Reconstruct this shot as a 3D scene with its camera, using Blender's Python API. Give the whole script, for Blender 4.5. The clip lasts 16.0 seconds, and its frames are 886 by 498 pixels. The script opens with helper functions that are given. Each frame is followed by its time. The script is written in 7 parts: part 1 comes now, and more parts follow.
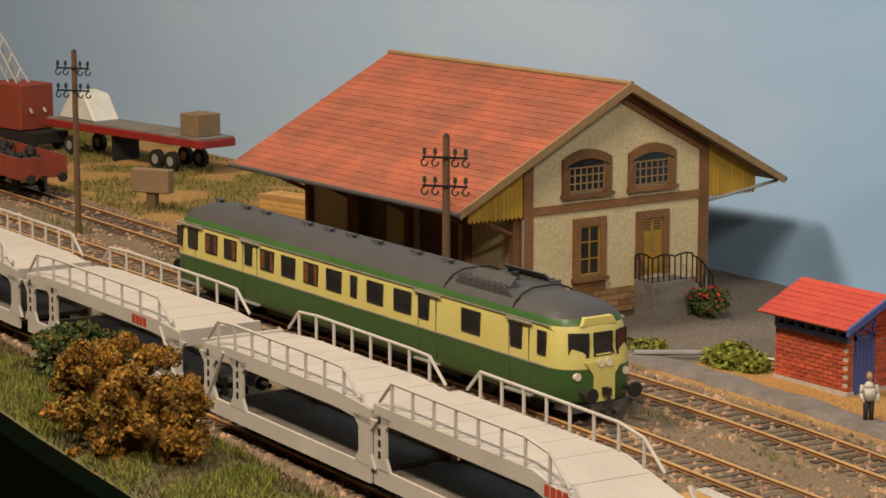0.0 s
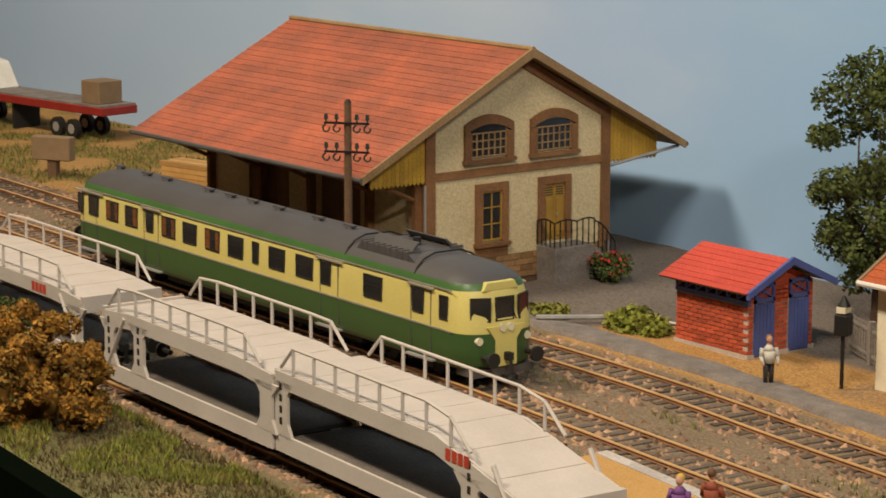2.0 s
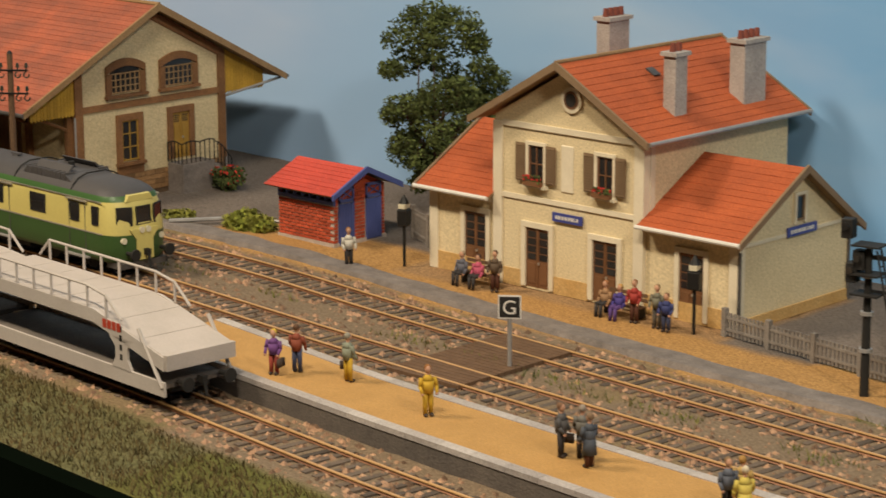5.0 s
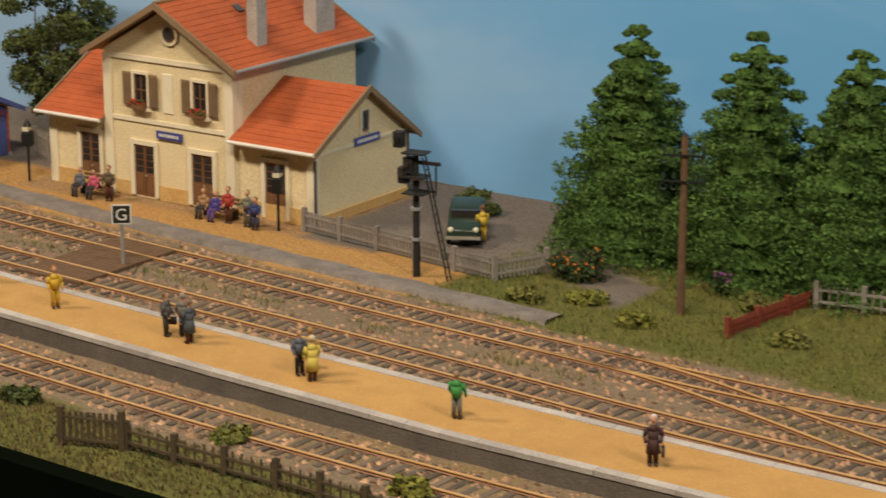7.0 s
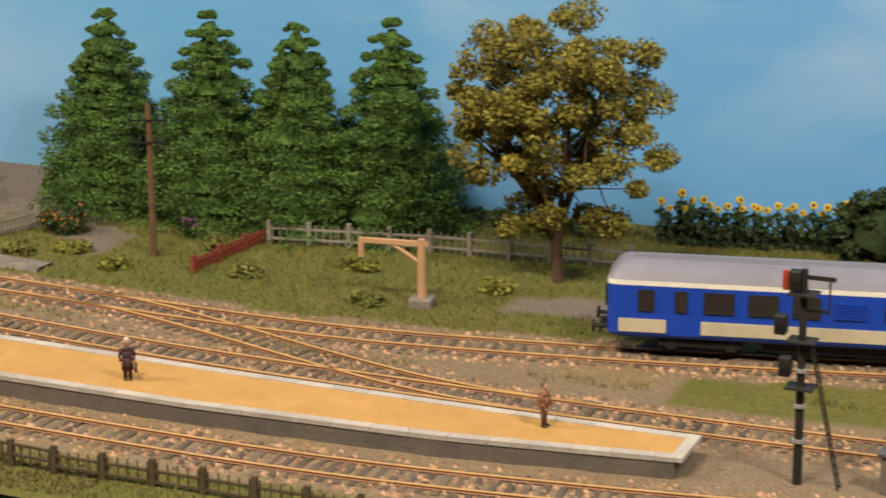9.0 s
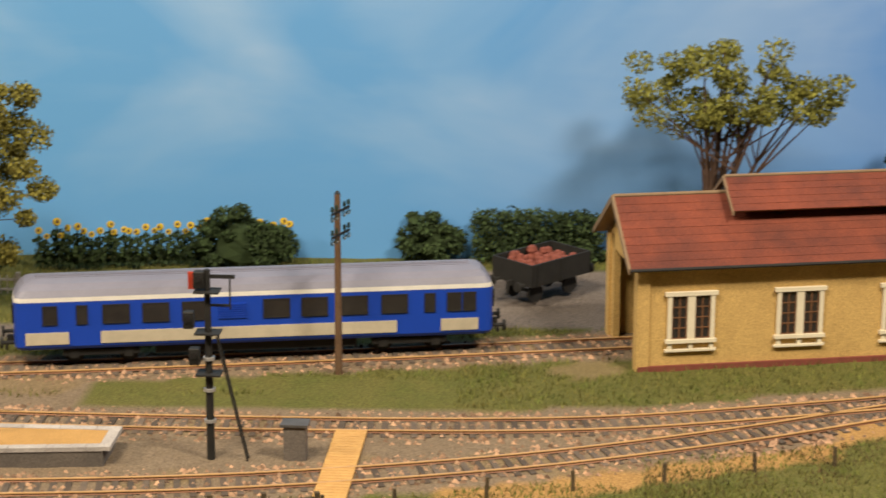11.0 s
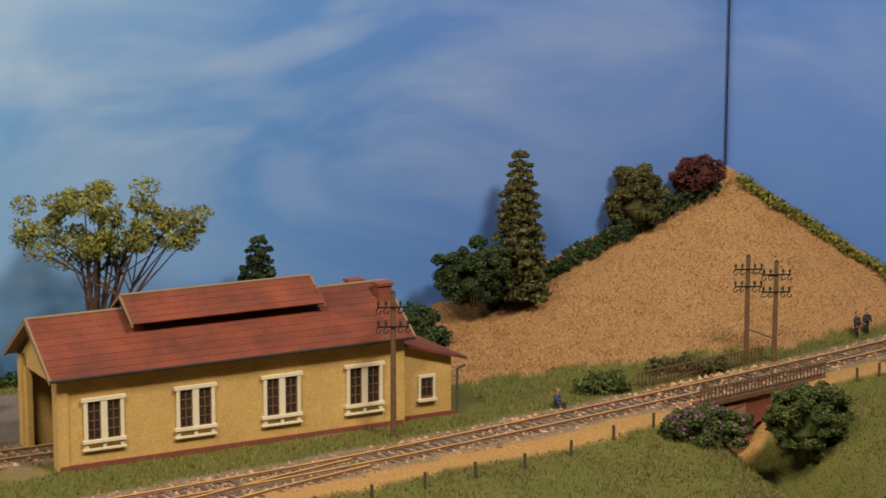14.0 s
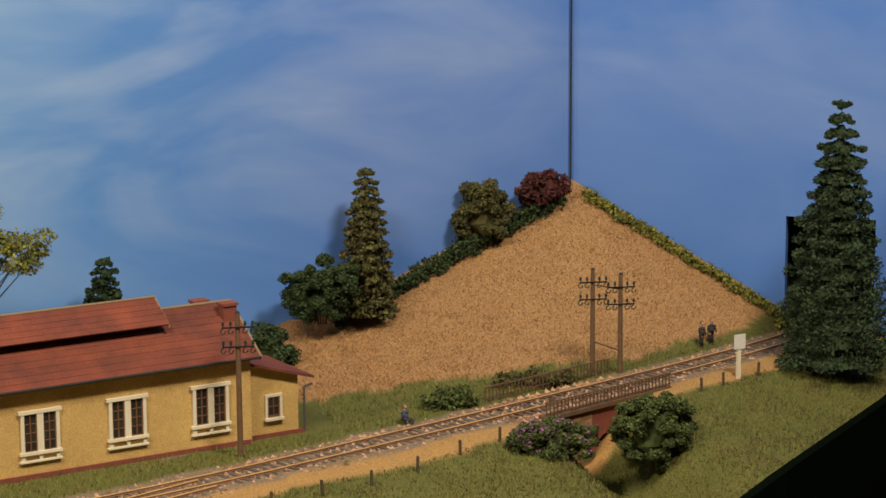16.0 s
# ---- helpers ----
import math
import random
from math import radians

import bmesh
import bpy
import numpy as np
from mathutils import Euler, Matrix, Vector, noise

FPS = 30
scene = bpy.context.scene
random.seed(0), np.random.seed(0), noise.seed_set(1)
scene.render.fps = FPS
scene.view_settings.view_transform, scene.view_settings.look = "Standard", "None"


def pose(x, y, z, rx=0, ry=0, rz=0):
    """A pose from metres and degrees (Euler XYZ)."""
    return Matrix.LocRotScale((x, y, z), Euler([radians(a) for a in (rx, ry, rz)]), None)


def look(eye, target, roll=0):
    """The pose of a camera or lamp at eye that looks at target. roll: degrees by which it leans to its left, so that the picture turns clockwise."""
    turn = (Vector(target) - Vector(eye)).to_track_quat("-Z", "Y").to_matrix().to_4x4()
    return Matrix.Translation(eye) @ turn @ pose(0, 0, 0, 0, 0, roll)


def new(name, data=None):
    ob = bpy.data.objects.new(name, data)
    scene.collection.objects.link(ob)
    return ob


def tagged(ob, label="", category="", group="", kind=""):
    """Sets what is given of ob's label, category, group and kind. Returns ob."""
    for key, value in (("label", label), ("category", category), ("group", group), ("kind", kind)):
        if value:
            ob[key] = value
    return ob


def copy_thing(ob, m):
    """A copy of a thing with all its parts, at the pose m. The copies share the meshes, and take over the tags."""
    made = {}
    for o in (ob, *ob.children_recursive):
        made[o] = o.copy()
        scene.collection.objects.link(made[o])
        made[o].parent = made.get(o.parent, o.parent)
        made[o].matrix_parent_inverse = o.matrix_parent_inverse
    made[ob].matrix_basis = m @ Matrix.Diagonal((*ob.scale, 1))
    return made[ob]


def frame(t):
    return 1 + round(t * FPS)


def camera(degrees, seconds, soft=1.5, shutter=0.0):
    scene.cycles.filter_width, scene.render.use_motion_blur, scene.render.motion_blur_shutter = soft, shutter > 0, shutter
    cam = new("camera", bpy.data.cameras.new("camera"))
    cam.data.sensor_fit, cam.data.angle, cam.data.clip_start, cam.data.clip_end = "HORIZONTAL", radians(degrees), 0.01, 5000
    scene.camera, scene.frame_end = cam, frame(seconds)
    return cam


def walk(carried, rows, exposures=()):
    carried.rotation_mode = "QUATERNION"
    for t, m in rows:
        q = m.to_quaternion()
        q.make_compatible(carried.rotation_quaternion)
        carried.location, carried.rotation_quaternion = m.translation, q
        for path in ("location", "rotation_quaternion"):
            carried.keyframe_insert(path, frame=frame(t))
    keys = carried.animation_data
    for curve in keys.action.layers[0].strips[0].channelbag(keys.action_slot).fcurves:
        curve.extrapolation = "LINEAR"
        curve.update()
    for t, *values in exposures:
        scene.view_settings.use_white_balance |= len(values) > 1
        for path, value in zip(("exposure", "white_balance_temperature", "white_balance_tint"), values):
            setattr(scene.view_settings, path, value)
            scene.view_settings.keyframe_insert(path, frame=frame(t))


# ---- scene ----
S = 1.0 / 87.0   # a model railway in 1:87; lengths below are those of the full-size originals in metres
cam = camera(21.0, 16.0, soft=1.6, shutter=0.3)
# seconds, eye x y z, yaw, pitch, roll
PATH = [
    (0, -36.985, 30.967, 18.610, 54.660, -9.910, -0.008),
    (0.5, -37.029, 30.942, 18.597, 54.528, -9.946, 0.009),
    (1, -36.935, 31.015, 18.569, 54.037, -10.224, 0.020),
    (1.5, -36.932, 31.022, 18.570, 53.707, -10.558, 0.034),
    (2, -36.916, 31.118, 18.500, 52.385, -10.663, 0.146),
    (2.5, -35.139, 29.866, 18.945, 51.207, -11.199, 0.201),
    (3, -31.911, 27.284, 19.827, 49.941, -11.683, 0.269),
    (5.5, -16.853, 14.631, 24.250, 41.682, -13.636, -0.124),
    (6, -14.188, 11.733, 25.385, 39.471, -14.452, 0.059),
    (6.5, -11.209, 8.599, 26.664, 37.029, -15.054, 0.022),
    (7, -8.293, 5.656, 27.832, 34.462, -15.618, -0.060),
    (7.5, -5.759, 2.454, 29.080, 31.678, -16.038, -0.091),
    (8, -3.206, -0.360, 29.952, 28.525, -16.219, -0.144),
    (8.5, -0.881, -3.539, 31.138, 25.799, -16.606, -0.216),
    (9, 1.413, -6.956, 31.999, 22.678, -16.772, -0.362),
    (9.5, 3.276, -10.361, 32.765, 19.599, -16.821, -0.280),
    (10, 5.159, -13.894, 33.804, 15.600, -16.874, -0.459),
    (12.5, -12.818, -30.511, 33.032, -10.161, -12.856, 0.938),
    (13, -12.528, -35.006, 34.441, -11.942, -12.422, 0.555),
    (13.5, -11.357, -35.176, 34.241, -13.354, -11.659, 0.129),
    (14, -11.361, -35.129, 34.364, -14.868, -11.204, 0.044),
    (14.5, -11.043, -35.647, 34.421, -15.851, -11.027, -0.065),
    (15, -10.693, -36.109, 34.675, -16.680, -11.018, -0.206),
    (15.5, -10.323, -36.318, 34.827, -17.419, -10.918, -0.360),
    (16, -10.231, -36.013, 34.661, -18.080, -10.873, -0.400),
]


def aim(x, y, z, yaw, pitch, roll):
    a, b = radians(yaw), radians(pitch)
    eye = Vector((x, y, z)) * S
    return look(eye, eye + Vector((-math.sin(a) * math.cos(b), math.cos(a) * math.cos(b), math.sin(b))), roll)


walk(cam, [(row[0], aim(*row[1:])) for row in PATH], [(0.0, -0.3), (3.0, -0.33), (5.0, -0.42), (7.0, -0.40), (8.0, -0.2), (9.0, 0.0), (11.0, 0.0), (13.0, -0.25), (16.0, -0.3)])

# ---- light: two rows of warm hall lamps over the layout ----
world = bpy.data.worlds.new("hall")
scene.world = world
world.use_nodes = True
world.node_tree.nodes["Background"].inputs[0].default_value = (1.0, 0.93, 0.84, 1)
world.node_tree.nodes["Background"].inputs[1].default_value = 0.13


def area_lamp(name, eye, target, size, watts, colour):
    d = bpy.data.lights.new(name, "AREA")
    d.shape, d.size, d.size_y, d.energy, d.color = "RECTANGLE", size[0] * S, size[1] * S, watts, colour
    ob = new(name, d)
    ob.matrix_world = look(Vector(eye) * S, Vector(target) * S)
    return ob


area_lamp("hall_lamp", (-135, 25, 95), (-95, 88, 0), (26, 10), 17, (1.0, 0.83, 0.61))
area_lamp("hall_lamp", (-45, 10, 110), (-40, 85, 0), (40, 10), 21.5, (1.0, 0.87, 0.67))
area_lamp("hall_lamp", (50, 25, 95), (20, 92, 0), (26, 10), 19.5, (1.0, 0.88, 0.70))

# ---- materials ----


def mat(name, a, b=None, size=1.0, rough=0.8, bump=0.3, metal=0.0, spots=None, fine=0.08, rand=0.0, island=False, spec=0.4):
    """Two colours mixed at a large scale, grain at a fine one; sizes in full-size metres."""
    m = bpy.data.materials.new(name)
    m.use_nodes = True
    nt = m.node_tree
    N, L = nt.nodes, nt.links
    p = N["Principled BSDF"]
    p.inputs["Roughness"].default_value = rough
    p.inputs["Metallic"].default_value = metal
    p.inputs["Specular IOR Level"].default_value = spec
    tc = N.new("ShaderNodeTexCoord")
    geo = N.new("ShaderNodeNewGeometry")
    n1 = N.new("ShaderNodeTexNoise")
    n1.inputs["Scale"].default_value = 87.0 / size
    n1.inputs["Detail"].default_value = 5
    n1.inputs["Roughness"].default_value = 0.65
    n2 = N.new("ShaderNodeTexNoise")
    n2.inputs["Scale"].default_value = 87.0 / fine
    n2.inputs["Detail"].default_value = 3
    L.new(geo.outputs["Position"], n1.inputs["Vector"])
    L.new(geo.outputs["Position"], n2.inputs["Vector"])
    b = b or tuple(c * 0.75 for c in a)
    ramp = N.new("ShaderNodeMapRange")
    ramp.inputs["From Min"].default_value, ramp.inputs["From Max"].default_value = 0.32, 0.68
    L.new(n1.outputs["Fac"], ramp.inputs["Value"])
    mix = N.new("ShaderNodeMix")
    mix.data_type = "RGBA"
    mix.inputs[6].default_value, mix.inputs[7].default_value = (*a, 1), (*b, 1)
    L.new(ramp.outputs["Result"], mix.inputs[0])
    out = mix.outputs[2]
    grain = N.new("ShaderNodeMix")
    grain.data_type, grain.blend_type = "RGBA", "MULTIPLY"
    grain.inputs[0].default_value = 0.55 if bump > 0.2 else 0.12
    gr = N.new("ShaderNodeMapRange")
    gr.inputs["From Min"].default_value, gr.inputs["From Max"].default_value = 0.3, 0.7
    gr.inputs["To Min"].default_value, gr.inputs["To Max"].default_value = 0.62, 1.25
    L.new(n2.outputs["Fac"], gr.inputs["Value"])
    L.new(out, grain.inputs[6])
    L.new(gr.outputs["Result"], grain.inputs[7])
    out = grain.outputs[2]
    if rand:
        src = N.new("ShaderNodeObjectInfo").outputs["Random"] if not island else geo.outputs["Random Per Island"]
        hv = N.new("ShaderNodeMapRange")
        hv.inputs["To Min"].default_value, hv.inputs["To Max"].default_value = 1 - rand, 1 + rand
        L.new(src, hv.inputs["Value"])
        mm = N.new("ShaderNodeMix")
        mm.data_type, mm.blend_type = "RGBA", "MULTIPLY"
        mm.inputs[0].default_value = 1.0
        L.new(out, mm.inputs[6])
        L.new(hv.outputs["Result"], mm.inputs[7])
        out = mm.outputs[2]
    L.new(out, p.inputs["Base Color"])
    if bump:
        bp = N.new("ShaderNodeBump")
        bp.inputs["Strength"].default_value = bump
        bp.inputs["Distance"].default_value = 0.05 * S
        L.new(n2.outputs["Fac"], bp.inputs["Height"])
        L.new(bp.outputs["Normal"], p.inputs["Normal"])
    return m


M = dict(
    cream_wall=mat("cream_render", (0.66, 0.54, 0.33), (0.58, 0.47, 0.28), 2.5, 0.9, 0.4),
    pale_wall=mat("pale_cream_render", (0.72, 0.60, 0.38), (0.66, 0.54, 0.33), 3.0, 0.9, 0.25),
    pale_trim=mat("pale_stone_trim", (0.74, 0.66, 0.50), (0.66, 0.58, 0.43), 1.5, 0.85, 0.2),
    ochre=mat("ochre_plinth", (0.50, 0.30, 0.10), (0.58, 0.38, 0.16), 1.2, 0.9, 0.3),
    brown_stone=mat("brown_dressed_stone", (0.24, 0.115, 0.045), (0.17, 0.08, 0.035), 0.9, 0.85, 0.5, rand=0.25),
    plinth_brick=mat("tan_stone_block", (0.30, 0.17, 0.075), (0.20, 0.11, 0.05), 0.8, 0.9, 0.5, rand=0.3),
    joint=mat("dark_mortar", (0.12, 0.075, 0.045), None, 0.5, 0.95, 0.3),
    yellow_board=mat("yellow_boarding", (0.52, 0.31, 0.035), (0.44, 0.25, 0.03), 1.0, 0.75, 0.3, rand=0.12),
    rim_wood=mat("tan_bargeboard", (0.33, 0.21, 0.10), (0.25, 0.15, 0.07), 1.2, 0.8, 0.3),
    door_yellow=mat("ochre_door_paint", (0.40, 0.23, 0.04), None, 1.2, 0.7, 0.2),
    door_brown=mat("brown_door_paint", (0.20, 0.09, 0.04), (0.15, 0.07, 0.03), 0.8, 0.6, 0.2),
    shed_tile=mat("weathered_red_tile", (0.43, 0.115, 0.06), (0.25, 0.085, 0.055), 1.7, 0.88, 0.6, rand=0.10),
    station_tile=mat("orange_red_tile", (0.45, 0.10, 0.03), (0.34, 0.075, 0.024), 2.0, 0.85, 0.35, rand=0.04),
    engine_tile=mat("brown_red_tile", (0.215, 0.050, 0.024), (0.105, 0.028, 0.018), 2.6, 0.8, 0.4, rand=0.06),
    hut_tile=mat("bright_red_roofing", (0.55, 0.07, 0.045), (0.46, 0.06, 0.04), 1.2, 0.8, 0.3, rand=0.08),
    red_brick=mat("red_brick", (0.50, 0.085, 0.035), (0.40, 0.07, 0.03), 0.6, 0.85, 0.4, rand=0.25),
    white_joint=mat("pale_mortar", (0.55, 0.46, 0.40), None, 0.5, 0.9, 0.3),
    blue_paint=mat("blue_paint", (0.075, 0.10, 0.30), (0.06, 0.085, 0.26), 0.8, 0.6, 0.15),
    grey_stone=mat("grey_stone", (0.25, 0.215, 0.195), (0.14, 0.12, 0.11), 1.1, 0.9, 0.6),
    zinc=mat("zinc_sheet", (0.42, 0.40, 0.39), (0.32, 0.31, 0.30), 1.0, 0.5, 0.15, 0.4),
    dark_zinc=mat("dull_zinc_gutter", (0.12, 0.11, 0.105), None, 0.6, 0.5, 0.1, 0.3),
    glass=mat("dark_glazing", (0.018, 0.017, 0.018), (0.03, 0.027, 0.025), 1.0, 0.12, 0.0, spec=0.6),
    curtain=mat("orange_curtain", (0.22, 0.07, 0.015), (0.12, 0.04, 0.01), 0.4, 0.7, 0.2),
    black_iron=mat("black_iron", (0.018, 0.017, 0.016), None, 0.4, 0.55, 0.1, 0.3),
    shutter=mat("tan_shutter_paint", (0.24, 0.16, 0.09), (0.20, 0.13, 0.075), 0.6, 0.75, 0.2),
    sign_blue=mat("blue_enamel", (0.06, 0.075, 0.30), None, 0.8, 0.35, 0.05),
    white=mat("white_paint", (0.72, 0.69, 0.64), (0.62, 0.59, 0.54), 0.8, 0.6, 0.15),
    chimney=mat("pale_chimney_render", (0.42, 0.38, 0.35), (0.32, 0.29, 0.27), 0.8, 0.9, 0.4),
    pot=mat("terracotta", (0.22, 0.06, 0.04), None, 0.3, 0.8, 0.2),
    rail=mat("rusty_rail", (0.22, 0.095, 0.04), (0.14, 0.06, 0.03), 2.0, 0.5, 0.1, 0.3),
    rail_top=mat("worn_rail_head", (0.56, 0.33, 0.14), (0.44, 0.25, 0.10), 2.0, 0.4, 0.0, 0.0),
    sleeper=mat("weathered_sleeper", (0.135, 0.098, 0.072), (0.085, 0.066, 0.052), 0.8, 0.9, 0.4, rand=0.35),
    ballast=mat("mixed_ballast", (0.33, 0.175, 0.095), (0.15, 0.090, 0.06), 0.7, 0.95, 1.0, fine=0.16),
    stone=mat("ballast_stone", (0.40, 0.24, 0.145), (0.21, 0.13, 0.085), 0.5, 0.95, 0.5, rand=0.65, island=True),
    sand=mat("ochre_sand", (0.50, 0.285, 0.095), (0.42, 0.235, 0.075), 1.6, 0.95, 0.7, fine=0.06),
    edge_stone=mat("pale_platform_edge", (0.45, 0.41, 0.38), (0.36, 0.32, 0.30), 1.4, 0.9, 0.4, rand=0.12),
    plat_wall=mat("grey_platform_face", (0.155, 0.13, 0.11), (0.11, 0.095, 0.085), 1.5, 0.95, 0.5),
    grey_paint=mat("pale_grey_wagon_paint", (0.52, 0.47, 0.43), (0.46, 0.41, 0.375), 1.6, 0.6, 0.12),
    deck=mat("pale_grey_deck", (0.50, 0.44, 0.40), (0.43, 0.38, 0.34), 1.8, 0.7, 0.2),
    green_body=mat("green_coach_paint", (0.050, 0.105, 0.030), (0.043, 0.092, 0.026), 4.0, 0.42, 0.02),
    green_band=mat("light_green_coach_paint", (0.065, 0.15, 0.045), None, 4.0, 0.38, 0.02),
    cream_body=mat("cream_coach_paint", (0.64, 0.55, 0.18), (0.60, 0.51, 0.165), 4.0, 0.42, 0.02),
    roof_grey=mat("dark_grey_roof", (0.075, 0.07, 0.072), (0.062, 0.058, 0.06), 2.0, 0.55, 0.06),
    chrome=mat("metal_strip", (0.62, 0.58, 0.50), None, 1.0, 0.35, 0.0, 0.6),
    black=mat("black_underframe", (0.012, 0.011, 0.010), (0.02, 0.018, 0.016), 0.5, 0.7, 0.2),
    blue_body=mat("blue_coach_paint", (0.010, 0.055, 0.42), (0.010, 0.05, 0.37), 4.0, 0.35, 0.02),
    silver_roof=mat("grey_ribbed_roof", (0.22, 0.215, 0.27), (0.17, 0.165, 0.21), 3.0, 0.45, 0.1),
    beige=mat("beige_panel", (0.55, 0.48, 0.36), None, 2.0, 0.5, 0.05),
    pole_wood=mat("brown_pole_wood", (0.15, 0.085, 0.045), (0.11, 0.06, 0.032), 0.5, 0.85, 0.3),
    fence_wood=mat("grey_concrete_fence", (0.28, 0.25, 0.22), (0.21, 0.185, 0.165), 0.6, 0.9, 0.3),
    brown_fence=mat("dark_brown_fence", (0.10, 0.07, 0.035), (0.07, 0.05, 0.028), 0.6, 0.9, 0.3),
    red_fence=mat("red_brown_fence", (0.22, 0.045, 0.025), None, 0.6, 0.85, 0.3),
    crane_paint=mat("buff_crane_paint", (0.50, 0.30, 0.17), (0.42, 0.25, 0.14), 0.8, 0.7, 0.2),
    skin=mat("painted_skin", (0.55, 0.30, 0.19), None, 0.5, 0.7, 0.0),
    fir=mat("fir_flock", (0.055, 0.115, 0.022), (0.085, 0.155, 0.032), 1.8, 0.95, 0.3, rand=0.45, island=True),
    dark_fir=mat("dark_fir_flock", (0.022, 0.041, 0.016), (0.038, 0.062, 0.026), 1.2, 0.95, 0.3, rand=0.45, island=True),
    oak=mat("olive_autumn_leaf", (0.213, 0.180, 0.028), (0.145, 0.133, 0.026), 1.6, 0.9, 0.3, rand=0.5, island=True),
    green_leaf=mat("green_leaf", (0.088, 0.112, 0.028), (0.056, 0.076, 0.02), 1.2, 0.9, 0.3, rand=0.5, island=True),
    lime_leaf=mat("yellow_green_leaf", (0.22, 0.21, 0.034), (0.14, 0.145, 0.028), 1.2, 0.9, 0.3, rand=0.45, island=True),
    rust_leaf=mat("rust_autumn_leaf", (0.34, 0.15, 0.016), (0.17, 0.10, 0.018), 0.9, 0.9, 0.3, rand=0.55, island=True),
    cypress=mat("brown_green_needles", (0.105, 0.095, 0.028), (0.07, 0.068, 0.024), 1.0, 0.95, 0.3, rand=0.5, island=True),
    hedge=mat("dark_hedge_flock", (0.030, 0.052, 0.017), (0.045, 0.070, 0.022), 0.8, 0.95, 0.3, rand=0.5, island=True),
    purple=mat("purple_red_leaf", (0.10, 0.022, 0.02), (0.05, 0.018, 0.015), 0.7, 0.9, 0.3, rand=0.5, island=True),
    grass=mat("grass_fibre", (0.110, 0.145, 0.026), (0.185, 0.155, 0.045), 1.8, 0.95, 0.3, rand=0.5, island=True),
    bank=mat("brown_bank_fibre", (0.085, 0.078, 0.026), (0.15, 0.098, 0.042), 2.0, 0.95, 0.3, rand=0.55, island=True),
    moss=mat("bright_moss_fibre", (0.17, 0.20, 0.025), (0.26, 0.24, 0.05), 1.0, 0.95, 0.3, rand=0.4, island=True),
    straw=mat("brown_field_fibre", (0.46, 0.255, 0.105), (0.34, 0.185, 0.075), 1.5, 0.95, 0.3, rand=0.4, island=True),
    yellow_flower=mat("yellow_petals", (0.62, 0.42, 0.02), None, 0.5, 0.8, 0.0),
    orange_flower=mat("orange_petals", (0.65, 0.20, 0.02), None, 0.5, 0.8, 0.0),
    red_flower=mat("red_petals", (0.60, 0.035, 0.025), None, 0.5, 0.8, 0.0),
    white_flower=mat("white_petals", (0.6, 0.6, 0.5), None, 0.5, 0.8, 0.0),
    pink_flower=mat("violet_petals", (0.40, 0.10, 0.40), None, 0.5, 0.8, 0.0),
    bark=mat("brown_bark", (0.10, 0.055, 0.035), (0.07, 0.04, 0.028), 0.5, 0.9, 0.5),
    fascia=mat("black_green_fascia", (0.003, 0.005, 0.003), None, 5.0, 1.0, 0.0, spec=0.0),
    wagon_red=mat("oxide_red_wagon", (0.28, 0.05, 0.025), (0.2, 0.04, 0.02), 1.0, 0.8, 0.2),
    trailer_red=mat("red_trailer_paint", (0.30, 0.025, 0.02), None, 1.0, 0.5, 0.1),
    timber=mat("fresh_sawn_timber", (0.52, 0.30, 0.10), (0.42, 0.23, 0.075), 0.6, 0.85, 0.2, rand=0.2),
    orange_mark=mat("red_marking", (0.50, 0.06, 0.03), None, 1.0, 0.5, 0.0),
    room=mat("dim_hall_wall", (0.30, 0.26, 0.22), (0.24, 0.21, 0.18), 40.0, 0.9, 0.0),
    hole=mat("tunnel_black", (0.004, 0.004, 0.004), None, 1.0, 0.95, 0.0),
    van_green=mat("dark_green_car_paint", (0.018, 0.035, 0.025), None, 1.0, 0.35, 0.0),
    lamp_glass=mat("cream_lamp_glass", (0.75, 0.68, 0.5), None, 1.0, 0.25, 0.0),
)
CLOTH = {}


def cloth(c):
    if c not in CLOTH:
        CLOTH[c] = mat("painted_cloth", c, None, 0.4, 0.75, 0.05)
    return CLOTH[c]


# ---- helpers for meshes ----
SHARED = {}


def box(bm, x0, x1, y0, y1, z0, z1, mi=0):
    v = [bm.verts.new(c) for c in ((x0, y0, z0), (x1, y0, z0), (x1, y1, z0), (x0, y1, z0), (x0, y0, z1), (x1, y0, z1), (x1, y1, z1), (x0, y1, z1))]
    for f in ((3, 2, 1, 0), (4, 5, 6, 7), (0, 1, 5, 4), (1, 2, 6, 5), (2, 3, 7, 6), (3, 0, 4, 7)):
        bm.faces.new([v[i] for i in f]).material_index = mi
    return v


def prism(bm, pts, axis, a, b, mi=0):
    """A polygon of (u, v) pairs pushed from a to b along an axis. x: (y, z); y: (x, z); z: (x, y)."""
    def at(p, k):
        return {"x": (k, p[0], p[1]), "y": (p[0], k, p[1]), "z": (p[0], p[1], k)}[axis]
    lo, hi = [bm.verts.new(at(p, a)) for p in pts], [bm.verts.new(at(p, b)) for p in pts]
    n = len(pts)
    bm.faces.new(lo[::-1]).material_index = mi
    bm.faces.new(hi).material_index = mi
    for i in range(n):
        bm.faces.new((lo[i], lo[(i + 1) % n], hi[(i + 1) % n], hi[i])).material_index = mi


